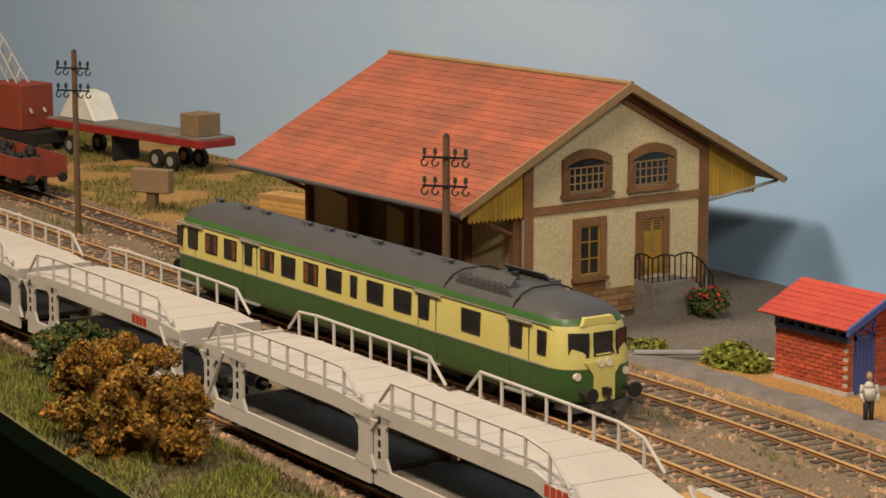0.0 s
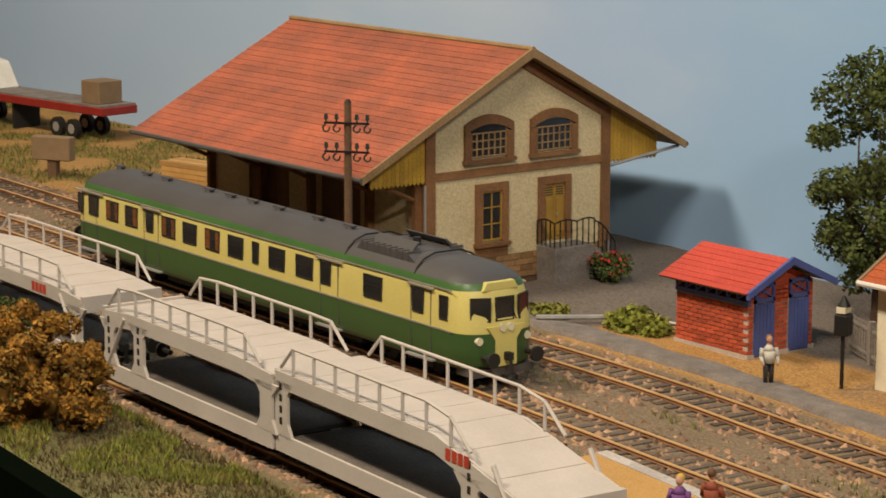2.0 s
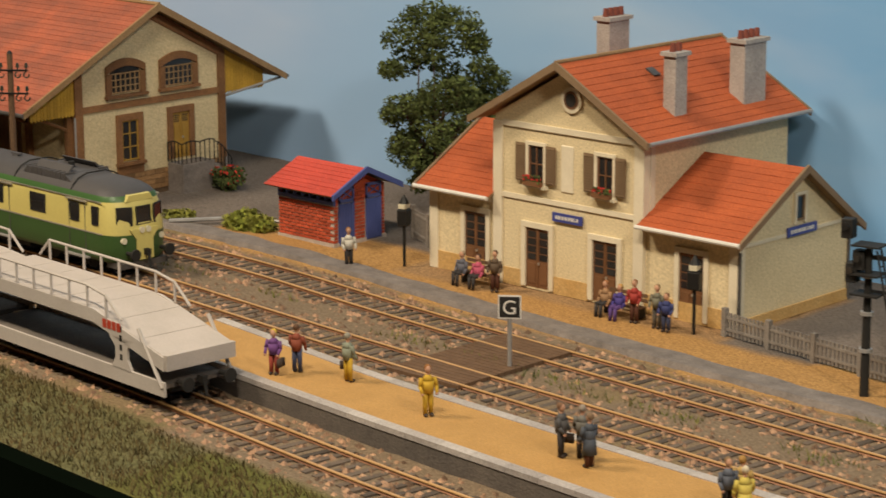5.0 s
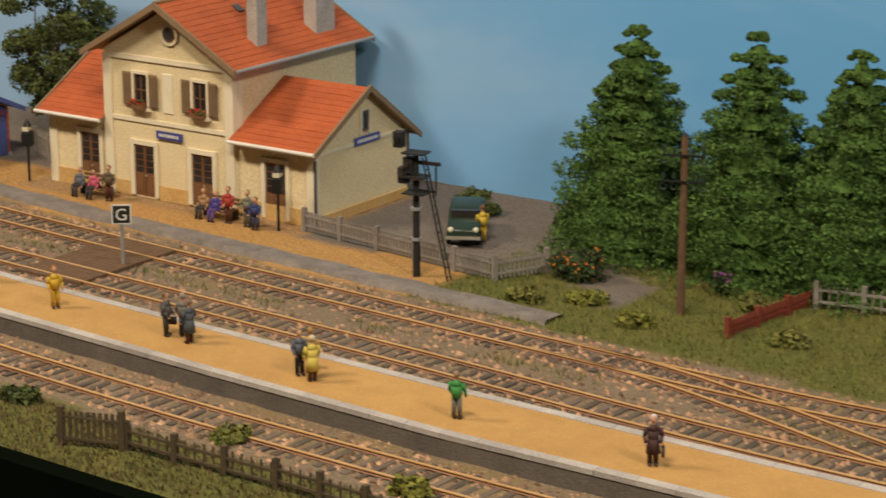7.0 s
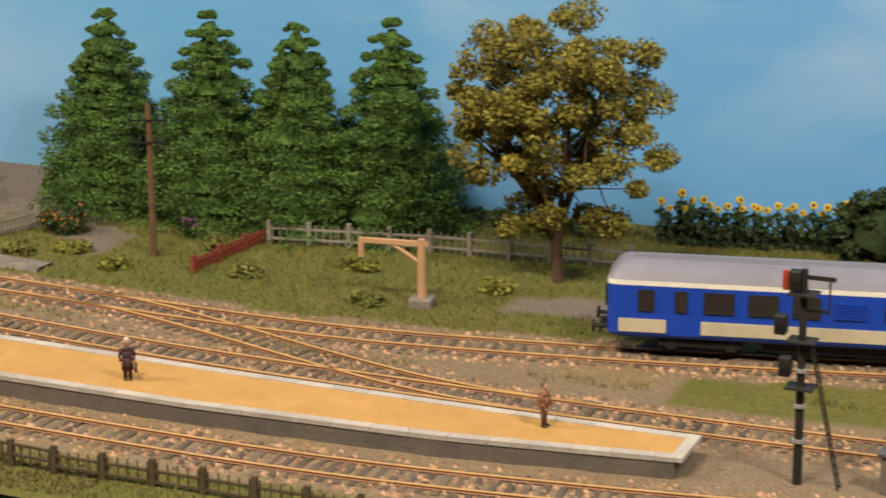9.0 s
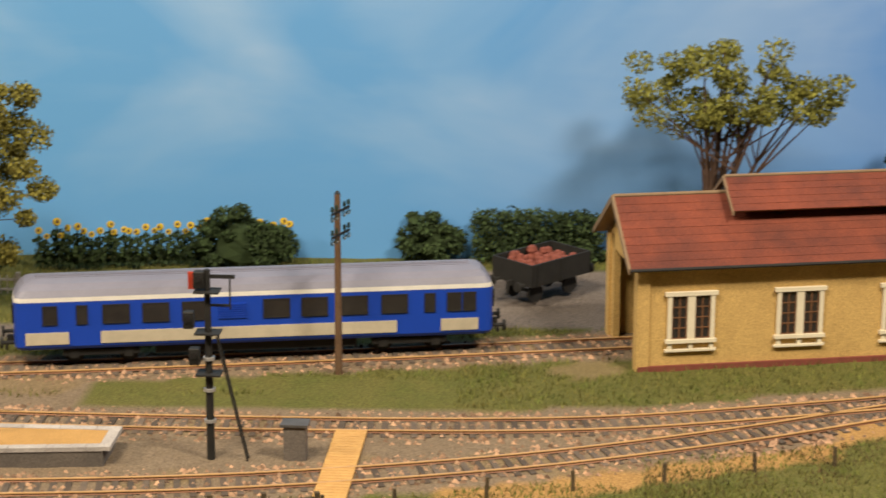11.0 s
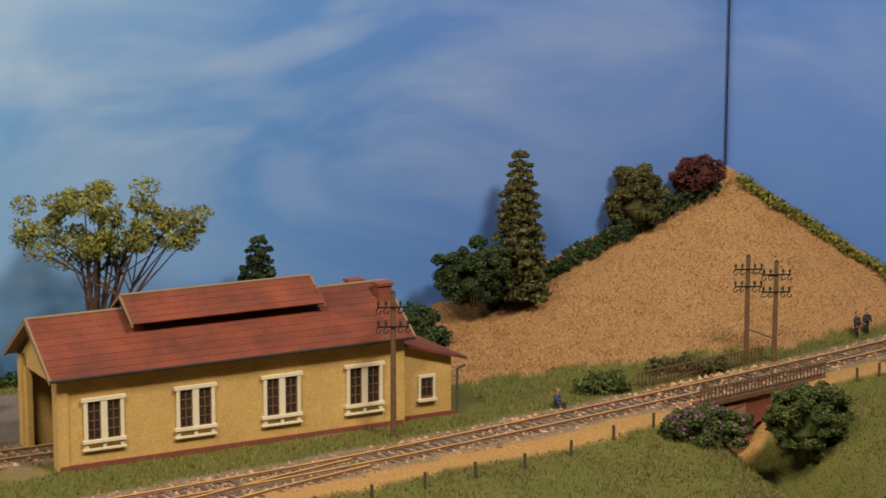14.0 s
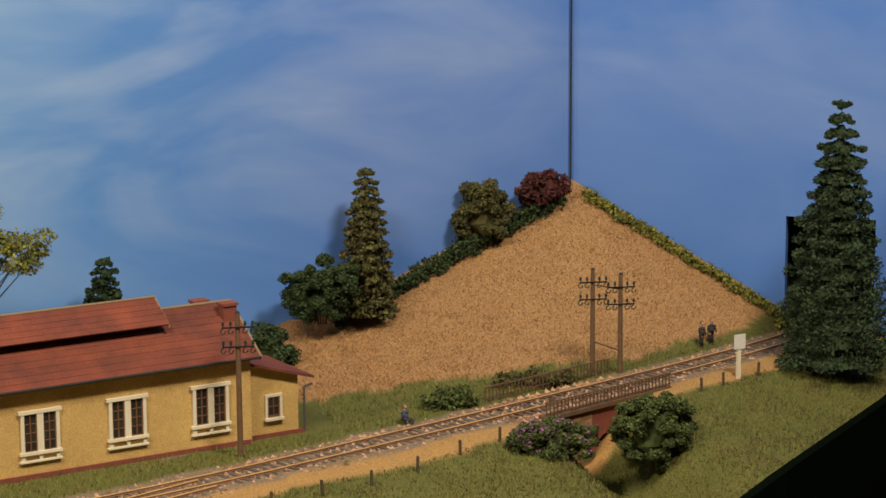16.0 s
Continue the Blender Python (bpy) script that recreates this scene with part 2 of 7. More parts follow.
def tube(bm, p, q, r, r2=None, n=8, mi=0):
    p, q = Vector(p), Vector(q)
    r2 = r if r2 is None else r2
    d = (q - p).normalized()
    u = d.orthogonal().normalized()
    w = d.cross(u)
    a = [bm.verts.new(p + r * (math.cos(k * math.tau / n) * u + math.sin(k * math.tau / n) * w)) for k in range(n)]
    b = [bm.verts.new(q + r2 * (math.cos(k * math.tau / n) * u + math.sin(k * math.tau / n) * w)) for k in range(n)]
    for k in range(n):
        bm.faces.new((a[k], a[(k + 1) % n], b[(k + 1) % n], b[k])).material_index = mi
    bm.faces.new(a[::-1]).material_index = mi
    bm.faces.new(b).material_index = mi


def ball(bm, c, r, n=8, m=6, mi=0):
    rx, ry, rz = r if isinstance(r, tuple) else (r, r, r)
    rings = []
    for j in range(1, m):
        t = math.pi * j / m
        rings.append([bm.verts.new((c[0] + rx * math.sin(t) * math.cos(k * math.tau / n), c[1] + ry * math.sin(t) * math.sin(k * math.tau / n), c[2] + rz * math.cos(t))) for k in range(n)])
    top, bot = bm.verts.new((c[0], c[1], c[2] + rz)), bm.verts.new((c[0], c[1], c[2] - rz))
    for k in range(n):
        bm.faces.new((top, rings[0][k], rings[0][(k + 1) % n])).material_index = mi
        bm.faces.new((bot, rings[-1][(k + 1) % n], rings[-1][k])).material_index = mi
        for j in range(m - 2):
            bm.faces.new((rings[j][k], rings[j + 1][k], rings[j + 1][(k + 1) % n], rings[j][(k + 1) % n])).material_index = mi


def mesh_of(name, bm, mats, bevel=0.0, smooth=False):
    if bevel:
        bmesh.ops.bevel(bm, geom=bm.edges[:], offset=bevel, segments=1, affect="EDGES", clamp_overlap=True)
    bmesh.ops.recalc_face_normals(bm, faces=bm.faces[:])
    for v in bm.verts:
        v.co *= S
    if smooth:
        for f in bm.faces:
            f.smooth = True
    me = bpy.data.meshes.new(name)
    bm.to_mesh(me)
    bm.free()
    for m in (mats if isinstance(mats, (list, tuple)) else [mats]):
        me.materials.append(m)
    return me


def part(name, bm, material, parent, label="", bevel=0.0, smooth=False, place=None):
    ob = new(name, mesh_of(name, bm, material, bevel, smooth))
    ob.parent = parent
    if place:
        ob.location = Vector(place) * S
    if label:
        ob["label"] = label
    return ob


def piece(name, me, parent, place, rz=0.0, rx=0.0):
    ob = new(name, me)
    ob.parent = parent
    ob.location = Vector(place) * S
    if rz or rx:
        ob.rotation_euler = (rx, 0, rz)
    return ob


def at(x, y, z=0.0, deg=0.0):
    return pose(x * S, y * S, z * S, 0, 0, deg)


def thing(name, label, category, x, y, z=0.0, deg=0.0, group="", kind=""):
    ob = new(name)
    ob.empty_display_size = 0.01
    ob.matrix_world = at(x, y, z, deg)
    return tagged(ob, label, category, group, kind)


def solid(name, bm, material, label, category, x, y, z=0.0, deg=0.0, group="", kind="", bevel=0.0, smooth=False):
    """A thing that is one mesh."""
    ob = new(name, mesh_of(name, bm, material, bevel, smooth))
    ob.matrix_world = at(x, y, z, deg)
    return tagged(ob, label, category, group, kind)


def B():
    return bmesh.new()


def one(f, *a, **k):
    bm = B()
    f(bm, *a, **k)
    return bm


# ---- plan ----
def spline(pts, step=0.6):
    out = []
    P = [Vector((2 * pts[0][0] - pts[1][0], 2 * pts[0][1] - pts[1][1]))] + [Vector(p) for p in pts] + [Vector((2 * pts[-1][0] - pts[-2][0], 2 * pts[-1][1] - pts[-2][1]))]
    for i in range(1, len(P) - 2):
        n = max(2, int((P[i + 1] - P[i]).length / 0.3))
        for k in range(n):
            t = k / n
            a, b, c, d = P[i - 1], P[i], P[i + 1], P[i + 2]
            out.append(0.5 * ((2 * b) + (c - a) * t + (2 * a - 5 * b + 4 * c - d) * t * t + (3 * b - a - 3 * c + d) * t ** 3))
    out.append(P[-2])
    res, acc = [out[0]], 0.0
    for p, q in zip(out, out[1:]):
        d = (q - p).length
        while acc + d >= step:
            k = (step - acc) / d
            p = p + (q - p) * k
            d = (q - p).length
            res.append(p.copy())
            acc = 0.0
        acc += d
    return res


TRACK_A = spline([(-176, 81.0), (-140, 79.6), (-110, 78.5), (-97, 77.9), (-80, 76.4), (-58, 74.8), (-44, 73.6), (-30, 73.3), (-15, 73.6), (-3, 74.6), (6, 77.0), (15, 80.1), (25, 84.2), (36, 89.0), (49, 95.0), (57, 99.2), (70, 107)])
TRACK_B = spline([(-176, 85.6), (-140, 84.2), (-110, 82.8), (-93, 82.2), (-81, 80.9), (-57, 79.0), (-41, 78.3), (-29, 79.7), (-15, 82.6), (-5, 84.9), (5, 87.3)])
TRACK_C = spline([(-176, 73.2), (-130, 70.3), (-108, 69.3), (-95, 68.6), (-84, 67.9), (-76, 67.0), (-68, 66.1), (-58, 65.35), (-45, 64.8), (-34, 64.7), (-24, 65.6), (-15, 67.1), (-5, 70.0), (4, 73.9), (10, 77.1), (15, 79.6)])
TRACK_D = spline([(-54, 78.9), (-49, 78.35), (-44, 77.0), (-39, 75.4), (-34, 74.0), (-30, 73.45), (-26, 73.36)])
EDGE = [(-176, 69), (-120, 63.6), (-101, 61.5), (-90, 60.6), (-77, 60.2), (-68, 59.5), (-58, 58.9), (-43, 58.3), (-25, 57.5), (0, 58), (20, 63.5), (37.8, 71.6), (46, 77.4), (58, 88.6), (67, 97)]
WALL = [(-178, 101), (-111, 99.6), (-70, 97.8), (-50, 97.8), (-27, 98.9), (-2, 101), (47, 111), (61.5, 101), (72, 93.5)]
WALL_N, WALL_E = WALL[:7], WALL[6:]


LINES = {}


def along(poly, x):
    """The y of a line of points at x."""
    k = id(poly)
    if k not in LINES:
        q = np.arange(-240.0, 130.0, 0.25)
        LINES[k] = (np.interp(q, [p[0] for p in poly], [p[1] for p in poly]).tolist(), poly)
    f = (min(129.0, max(-240.0, x)) + 240.0) * 4.0
    i = int(f)
    t = LINES[k][0]
    return t[i] + (t[i + 1] - t[i]) * (f - i)


TA, TB, TC = ([(p.x, p.y) for p in t] for t in (TRACK_A, TRACK_B, TRACK_C))
ramp01 = lambda v, a, b: min(1.0, max(0.0, (v - a) / (b - a)))  # noqa: E731


def hill(x, y):
    d = -0.275 * (x - 24) + 0.96 * (y - 91.5)
    s = 0.96 * (x - 24) + 0.275 * (y - 91.5)
    k = ramp01(s, 8, 27)
    k = 0.2 + 0.8 * k ** 1.15
    return max(0.0, d) / 12.0 * 8.8 * k * ramp01(x, 20, 26)


def height(x, y):
    z = -0.12
    z += hill(x, y) * (1 if y > along(TA, x) + 2.5 else 0)
    front = y < along(TC if x < 4 else TA, x) - 2.2
    if front:
        z += 0.25 * noise.noise((x * 0.12, y * 0.12, 3.0))
        edge = along(EDGE, x)
        if x < -60:
            z += 0.9 * ramp01(-x, 80, 100) * math.sin(math.pi * ramp01(y, edge - 2, along(TC, x) - 1.5))
        if x > 5:
            z -= 1.6 * ramp01(x, 8, 30) * ramp01(along(TA, x) - 3.0 - y, 0, 8)
    # ravine under the bridge
    c = 38.5 + (88 - y) * 0.12
    g = math.exp(-((x - c) / 2.6) ** 2) * ramp01(along(TA, x) + 2.6 - y, 0, 1.0) * (1 if x > 25 else 0)
    z -= 3.6 * g
    z += 0.06 * noise.noise((x * 0.9, y * 0.9, 0.5))
    return z


def zone(x, y):
    """Weights of grass, sand, gravel, field."""
    a, b, c = along(TA, x), along(TB, x), along(TC, x)
    n = 1.2 * noise.noise((x * 0.25, y * 0.25, 1.0))
    if x > 20 and y > along(TA, x) + 3.2 and hill(x, y) > 0.25 + 0.3 * n:
        return (0, 0, 0, 1)
    if -24 < x < 15 and a + 2.3 < y < b - 2.0:
        return (1, 0, 0, 0) if n > -0.7 else (0.5, 0.2, 0.3, 0)
    if x < 15 and y > b + 2.0 or (x >= 15 and y > a + 2.2):
        if x < -125:
            return (0.5, 0.5, 0, 0) if n > -0.1 else (0.1, 0.9, 0, 0)
        if x < -100:
            return (0, 0, 1, 0) if y > b + 2.6 + n else (0.4, 0.3, 0.3, 0)
        if x < -88:
            return (0, 0, 1, 0) if y > 89.5 + 0.5 * n else (0, 1, 0, 0)
        if x < -62:
            return (0, 1, 0, 0) if y < 86.3 + 0.3 * n else ((0, 0, 1, 0) if x > -71 or y > 95 else (0, 0.6, 0.4, 0))
        if x < -54:
            return (0, 0, 1, 0) if abs(y - (88 - (x + 57) * 0.7)) < 1.7 + 0.3 * n or y > 92 and x < -62 else (1, 0, 0, 0)
        if -60 < x and y < b - 2.0:
            return (1, 0, 0, 0)
        if -34 < x < -4 and abs(y - (84.6 + (x + 34) * 0.2)) < 1.1 + 0.4 * n:
            return (0, 0, 1, 0)
        if -12 < x < 2 and 88 < y < 98:
            return (0, 0, 1, 0)
        return (1, 0, 0, 0)
    if y < (c if x < 8 else a) - 2.1:
        if x > -8 and y > (c if x < 8 else a) - 4.1 + 0.3 * n:
            return (0.1, 0.9, 0, 0)
        return (1, 0, 0, 0) if x > -75 else ((0.75, 0, 0.25, 0) if n > -0.5 else (0.5, 0.2, 0.3, 0))
    return (0.25, 0.25, 0.5, 0) if n > 0.35 else (0.12, 0.18, 0.7, 0)

# ---- ground ----


def ground_material():
    m = bpy.data.materials.new("scenic_ground")
    m.use_nodes = True
    N, L = m.node_tree.nodes, m.node_tree.links
    p = N["Principled BSDF"]
    p.inputs["Roughness"].default_value = 0.95
    p.inputs["Specular IOR Level"].default_value = 0.2
    geo = N.new("ShaderNodeNewGeometry")
    big, fine = N.new("ShaderNodeTexNoise"), N.new("ShaderNodeTexNoise")
    big.inputs["Scale"].default_value, fine.inputs["Scale"].default_value = 87 / 2.2, 87 / 0.09
    big.inputs["Detail"].default_value = 6
    big.inputs["Roughness"].default_value = 0.7
    for n in (big, fine):
        L.new(geo.outputs["Position"], n.inputs["Vector"])
    total = None
    for key, a, b in (("grass", (0.070, 0.095, 0.020), (0.165, 0.135, 0.042)), ("sand", (0.46, 0.26, 0.09), (0.36, 0.20, 0.075)), ("gravel", (0.20, 0.165, 0.14), (0.135, 0.11, 0.095)), ("field", (0.42, 0.25, 0.115), (0.30, 0.17, 0.075))):
        mix = N.new("ShaderNodeMix")
        mix.data_type = "RGBA"
        mix.inputs[6].default_value, mix.inputs[7].default_value = (*a, 1), (*b, 1)
        L.new(big.outputs["Fac"], mix.inputs[0])
        att = N.new("ShaderNodeAttribute")
        att.attribute_name = key
        mul = N.new("ShaderNodeMix")
        mul.data_type, mul.blend_type = "RGBA", "MIX"
        mul.inputs[6].default_value = (0, 0, 0, 1)
        L.new(att.outputs["Fac"], mul.inputs[0])
        L.new(mix.outputs[2], mul.inputs[7])
        if total is None:
            total = mul.outputs[2]
        else:
            add = N.new("ShaderNodeMix")
            add.data_type, add.blend_type = "RGBA", "ADD"
            add.inputs[0].default_value = 1.0
            L.new(total, add.inputs[6])
            L.new(mul.outputs[2], add.inputs[7])
            total = add.outputs[2]
    gr = N.new("ShaderNodeMapRange")
    gr.inputs["From Min"].default_value, gr.inputs["From Max"].default_value = 0.3, 0.7
    gr.inputs["To Min"].default_value, gr.inputs["To Max"].default_value = 0.5, 1.35
    L.new(fine.outputs["Fac"], gr.inputs["Value"])
    g = N.new("ShaderNodeMix")
    g.data_type, g.blend_type = "RGBA", "MULTIPLY"
    g.inputs[0].default_value = 0.8
    L.new(total, g.inputs[6])
    L.new(gr.outputs["Result"], g.inputs[7])
    L.new(g.outputs[2], p.inputs["Base Color"])
    bp = N.new("ShaderNodeBump")
    bp.inputs["Strength"].default_value, bp.inputs["Distance"].default_value = 0.8, 0.08 * S
    L.new(fine.outputs["Fac"], bp.inputs["Height"])
    L.new(bp.outputs["Normal"], p.inputs["Normal"])
    return m


def make_ground():
    step = 0.55
    nx, ny = int(252 / step), 62
    verts, w = [], []
    for i in range(nx + 1):
        x = -176 + i * step
        y0, y1 = along(EDGE, x), along(WALL_N, x) + 0.3 if x < 47 else along(WALL_E, x) + 0.3
        y1 = max(y1, y0 + 0.5)
        for j in range(ny + 1):
            y = y0 + (y1 - y0) * j / ny
            verts.append((x * S, y * S, height(x, y) * S))
            w.append(zone(x, y))
    faces = [(i * (ny + 1) + j, (i + 1) * (ny + 1) + j, (i + 1) * (ny + 1) + j + 1, i * (ny + 1) + j + 1) for i in range(nx) for j in range(ny)]
    me = bpy.data.meshes.new("ground")
    me.from_pydata(verts, [], faces)
    for k, key in enumerate(("grass", "sand", "gravel", "field")):
        a = me.attributes.new(key, "FLOAT", "POINT")
        a.data.foreach_set("value", [q[k] for q in w])
    me.materials.append(ground_material())
    for f in me.polygons:
        f.use_smooth = True
    return tagged(new("ground", me), "scenic ground of gravel, ochre sand and grass flock", "ground", kind="structure")


make_ground()

# front board of the layout
bm = B()
for (a, b), (c, d) in zip(EDGE, EDGE[1:]):
    za, zb = height(a, b) + 0.12, height(c, d) + 0.12
    v = [bm.verts.new(q) for q in ((a, b, za), (c, d, zb), (c, d, -14), (a, b, -14), (a, b - 0.8, za), (c, d - 0.8, zb), (c, d - 0.8, -14), (a, b - 0.8, -14))]
    for f in ((0, 1, 5, 4), (4, 5, 6, 7), (1, 0, 3, 2)):
        bm.faces.new([v[i] for i in f])
tagged(new("fascia", mesh_of("fascia", bm, M["fascia"])), "black painted front board of the layout", "fascia", kind="structure")


# ---- painted sky ----
def sky_material():
    m = bpy.data.materials.new("painted_sky")
    m.use_nodes = True
    N, L = m.node_tree.nodes, m.node_tree.links
    p = N["Principled BSDF"]
    p.inputs["Roughness"].default_value = 0.6
    p.inputs["Specular IOR Level"].default_value = 0.25
    geo = N.new("ShaderNodeNewGeometry")
    sep = N.new("ShaderNodeSeparateXYZ")
    L.new(geo.outputs["Position"], sep.inputs[0])
    mp = N.new("ShaderNodeMapping")
    mp.inputs["Scale"].default_value = (1.0, 1.0, 1.9)
    mp.inputs["Rotation"].default_value = (0, radians(24), 0)
    L.new(geo.outputs["Position"], mp.inputs["Vector"])
    cl = N.new("ShaderNodeTexNoise")
    cl.inputs["Scale"].default_value, cl.inputs["Detail"].default_value, cl.inputs["Distortion"].default_value = 87 / 22.0, 4, 0.9
    L.new(mp.outputs[0], cl.inputs["Vector"])
    st = N.new("ShaderNodeTexNoise")
    mp2 = N.new("ShaderNodeMapping")
    mp2.inputs["Scale"].default_value = (1.0, 1.0, 5.0)
    mp2.inputs["Rotation"].default_value = (0, radians(-28), 0)
    L.new(geo.outputs["Position"], mp2.inputs["Vector"])
    L.new(mp2.outputs[0], st.inputs["Vector"])
    st.inputs["Scale"].default_value, st.inputs["Detail"].default_value = 87 / 6.0, 5
    # along the layout: greyer to the west, deep blue to the east
    ew = N.new("ShaderNodeMapRange")
    ew.inputs["From Min"].default_value, ew.inputs["From Max"].default_value = -130 * S, 30 * S
    L.new(sep.outputs["X"], ew.inputs["Value"])
    base = N.new("ShaderNodeValToRGB")
    base.color_ramp.elements[0].color = (0.41, 0.56, 0.80, 1)
    base.color_ramp.elements[1].color = (0.085, 0.20, 0.56, 1)
    e = base.color_ramp.elements.new(0.45)
    e.color = (0.125, 0.35, 0.66, 1)
    e = base.color_ramp.elements.new(0.75)
    e.color = (0.12, 0.32, 0.64, 1)
    L.new(ew.outputs["Result"], base.inputs["Fac"])
    # paler near the top, stronger blue low down
    up = N.new("ShaderNodeMapRange")
    up.inputs["From Min"].default_value, up.inputs["From Max"].default_value = 1.0 * S, 16 * S
    L.new(sep.outputs["Z"], up.inputs["Value"])
    add = N.new("ShaderNodeMath")
    add.operation = "ADD"
    sc = N.new("ShaderNodeMapRange")
    sc.inputs["From Min"].default_value, sc.inputs["From Max"].default_value = 0.42, 0.72
    L.new(cl.outputs["Fac"], sc.inputs["Value"])
    ms = N.new("ShaderNodeMapRange")
    ms.inputs["From Min"].default_value, ms.inputs["From Max"].default_value = 0.5, 0.8
    ms.inputs["To Max"].default_value = 0.16
    L.new(st.outputs["Fac"], ms.inputs["Value"])
    L.new(sc.outputs["Result"], add.inputs[0])
    L.new(ms.outputs["Result"], add.inputs[1])
    mul = N.new("ShaderNodeMath")
    mul.operation = "MULTIPLY"
    upb = N.new("ShaderNodeMapRange")
    upb.inputs["To Min"].default_value, upb.inputs["To Max"].default_value = 0.05, 0.52
    L.new(up.outputs["Result"], upb.inputs["Value"])
    L.new(add.outputs[0], mul.inputs[0])
    L.new(upb.outputs["Result"], mul.inputs[1])
    mul.use_clamp = True
    side = N.new("ShaderNodeMapRange")
    side.inputs["From Min"].default_value, side.inputs["From Max"].default_value = 12 * S, 47 * S
    side.inputs["To Min"].default_value, side.inputs["To Max"].default_value = 1.0, 0.3
    L.new(sep.outputs["X"], side.inputs["Value"])
    fade = N.new("ShaderNodeMath")
    fade.operation = "MULTIPLY"
    L.new(mul.outputs[0], fade.inputs[0])
    L.new(side.outputs["Result"], fade.inputs[1])
    mix = N.new("ShaderNodeMix")
    mix.data_type = "RGBA"
    mix.inputs[7].default_value = (0.64, 0.72, 0.80, 1)
    L.new(base.outputs["Color"], mix.inputs[6])
    L.new(fade.outputs[0], mix.inputs[0])
    L.new(mix.outputs[2], p.inputs["Base Color"])
    bp = N.new("ShaderNodeBump")
    bp.inputs["Strength"].default_value, bp.inputs["Distance"].default_value = 0.12, 0.05 * S
    L.new(st.outputs["Fac"], bp.inputs["Height"])
    L.new(bp.outputs["Normal"], p.inputs["Normal"])
    return m


SKY = sky_material()


def wall_strip(name, pts, z0, z1, label):
    bm = B()
    rows = []
    for q in pts:
        rows.append([bm.verts.new((q[0], q[1], z0)), bm.verts.new((q[0], q[1], z1)), bm.verts.new((q[0] + 0.3, q[1] + 1.0, z1)), bm.verts.new((q[0] + 0.3, q[1] + 1.0, z0))])
    for r, q in zip(rows, rows[1:]):
        for k in range(3):
            bm.faces.new((r[k], r[k + 1], q[k + 1], q[k]))
    for r in (rows[0], rows[-1]):
        bm.faces.new(r)
    return tagged(new(name, mesh_of(name, bm, SKY)), label, "backdrop", kind="structure")


back = spline([(-230, 102), *WALL[1:7]], 2.0)
wall_strip("backdrop", [(p.x, p.y) for p in back], -3, 62, "backdrop board painted with a blue cloudy sky")
# east board with the hole for the line
bm = B()
ex, ey = WALL[7][0] - WALL[6][0], WALL[7][1] - WALL[6][1]
LEN = math.hypot(ex, ey)


def east(u, z, off=0.0):
    return (WALL[6][0] + ex / LEN * u + ey / LEN * off, WALL[6][1] + ey / LEN * u - ex / LEN * off, z)


def slab(bm, u0, u1, z0, z1, t=1.0):
    lo = [bm.verts.new(east(u, z)) for u, z in ((u0, z0), (u1, z0), (u1, z1), (u0, z1))]
    hi = [bm.verts.new(east(u, z, -t)) for u, z in ((u0, z0), (u1, z0), (u1, z1), (u0, z1))]
    bm.faces.new(lo)
    bm.faces.new(hi[::-1])
    for k in range(4):
        bm.faces.new((lo[k], lo[(k + 1) % 4], hi[(k + 1) % 4], hi[k]))


HOLE = (14.2, 20.0)
slab(bm, -0.6, HOLE[0], -3, 62)
slab(bm, HOLE[0], HOLE[1], 7.2, 62)
slab(bm, HOLE[1], 60, -3, 62)
tagged(new("backdrop_east", mesh_of("backdrop_east", bm, SKY)), "side board painted blue, with an opening for the line", "backdrop", kind="structure")
bm = B()
slab(bm, HOLE[0] - 0.5, HOLE[1] + 0.5, -3, 8, 0.05)
ob = tagged(new("tunnel_shade", mesh_of("tunnel_shade", bm, M["hole"])), "dark space behind the opening in the side board", "backdrop", kind="structure")
ob.location = Vector((0.62, 0.9, 0)) * 4 * S
bm = B()
tube(bm, (46.6, 110.65, 8), (46.75, 110.65, 62), 0.06, n=6)
solid("corner_cable", bm, M["black"], "dark cable running up the corner of the backdrop", "cable", 0, 0, kind="structure")

# the hall round the layout
bm = B()
box(bm, -330, 190, -190, -186, -80, 190)
box(bm, -330, -326, -186, 150, -80, 190)
box(bm, 186, 190, -186, 150, -80, 190)
box(bm, -330, 190, 150, 154, -80, 190)
tagged(new("wall_hall", mesh_of("wall_hall", bm, M["room"])), "plain walls of the exhibition hall", "wall", kind="structure")
tagged(new("floor", mesh_of("floor", one(box, -330, 190, -190, 154, -84, -80), M["room"])), "plain hall floor", "floor", kind="structure")
tagged(new("ceiling", mesh_of("ceiling", one(box, -330, 190, -190, 154, 190, 194), M["white"])), "plain white hall ceiling", "ceiling", kind="structure")


# ---- tracks ----
SLEEPER = mesh_of("sleeper", one(box, -0.13, 0.13, -1.25, 1.25, -0.10, 0.0), M["sleeper"])


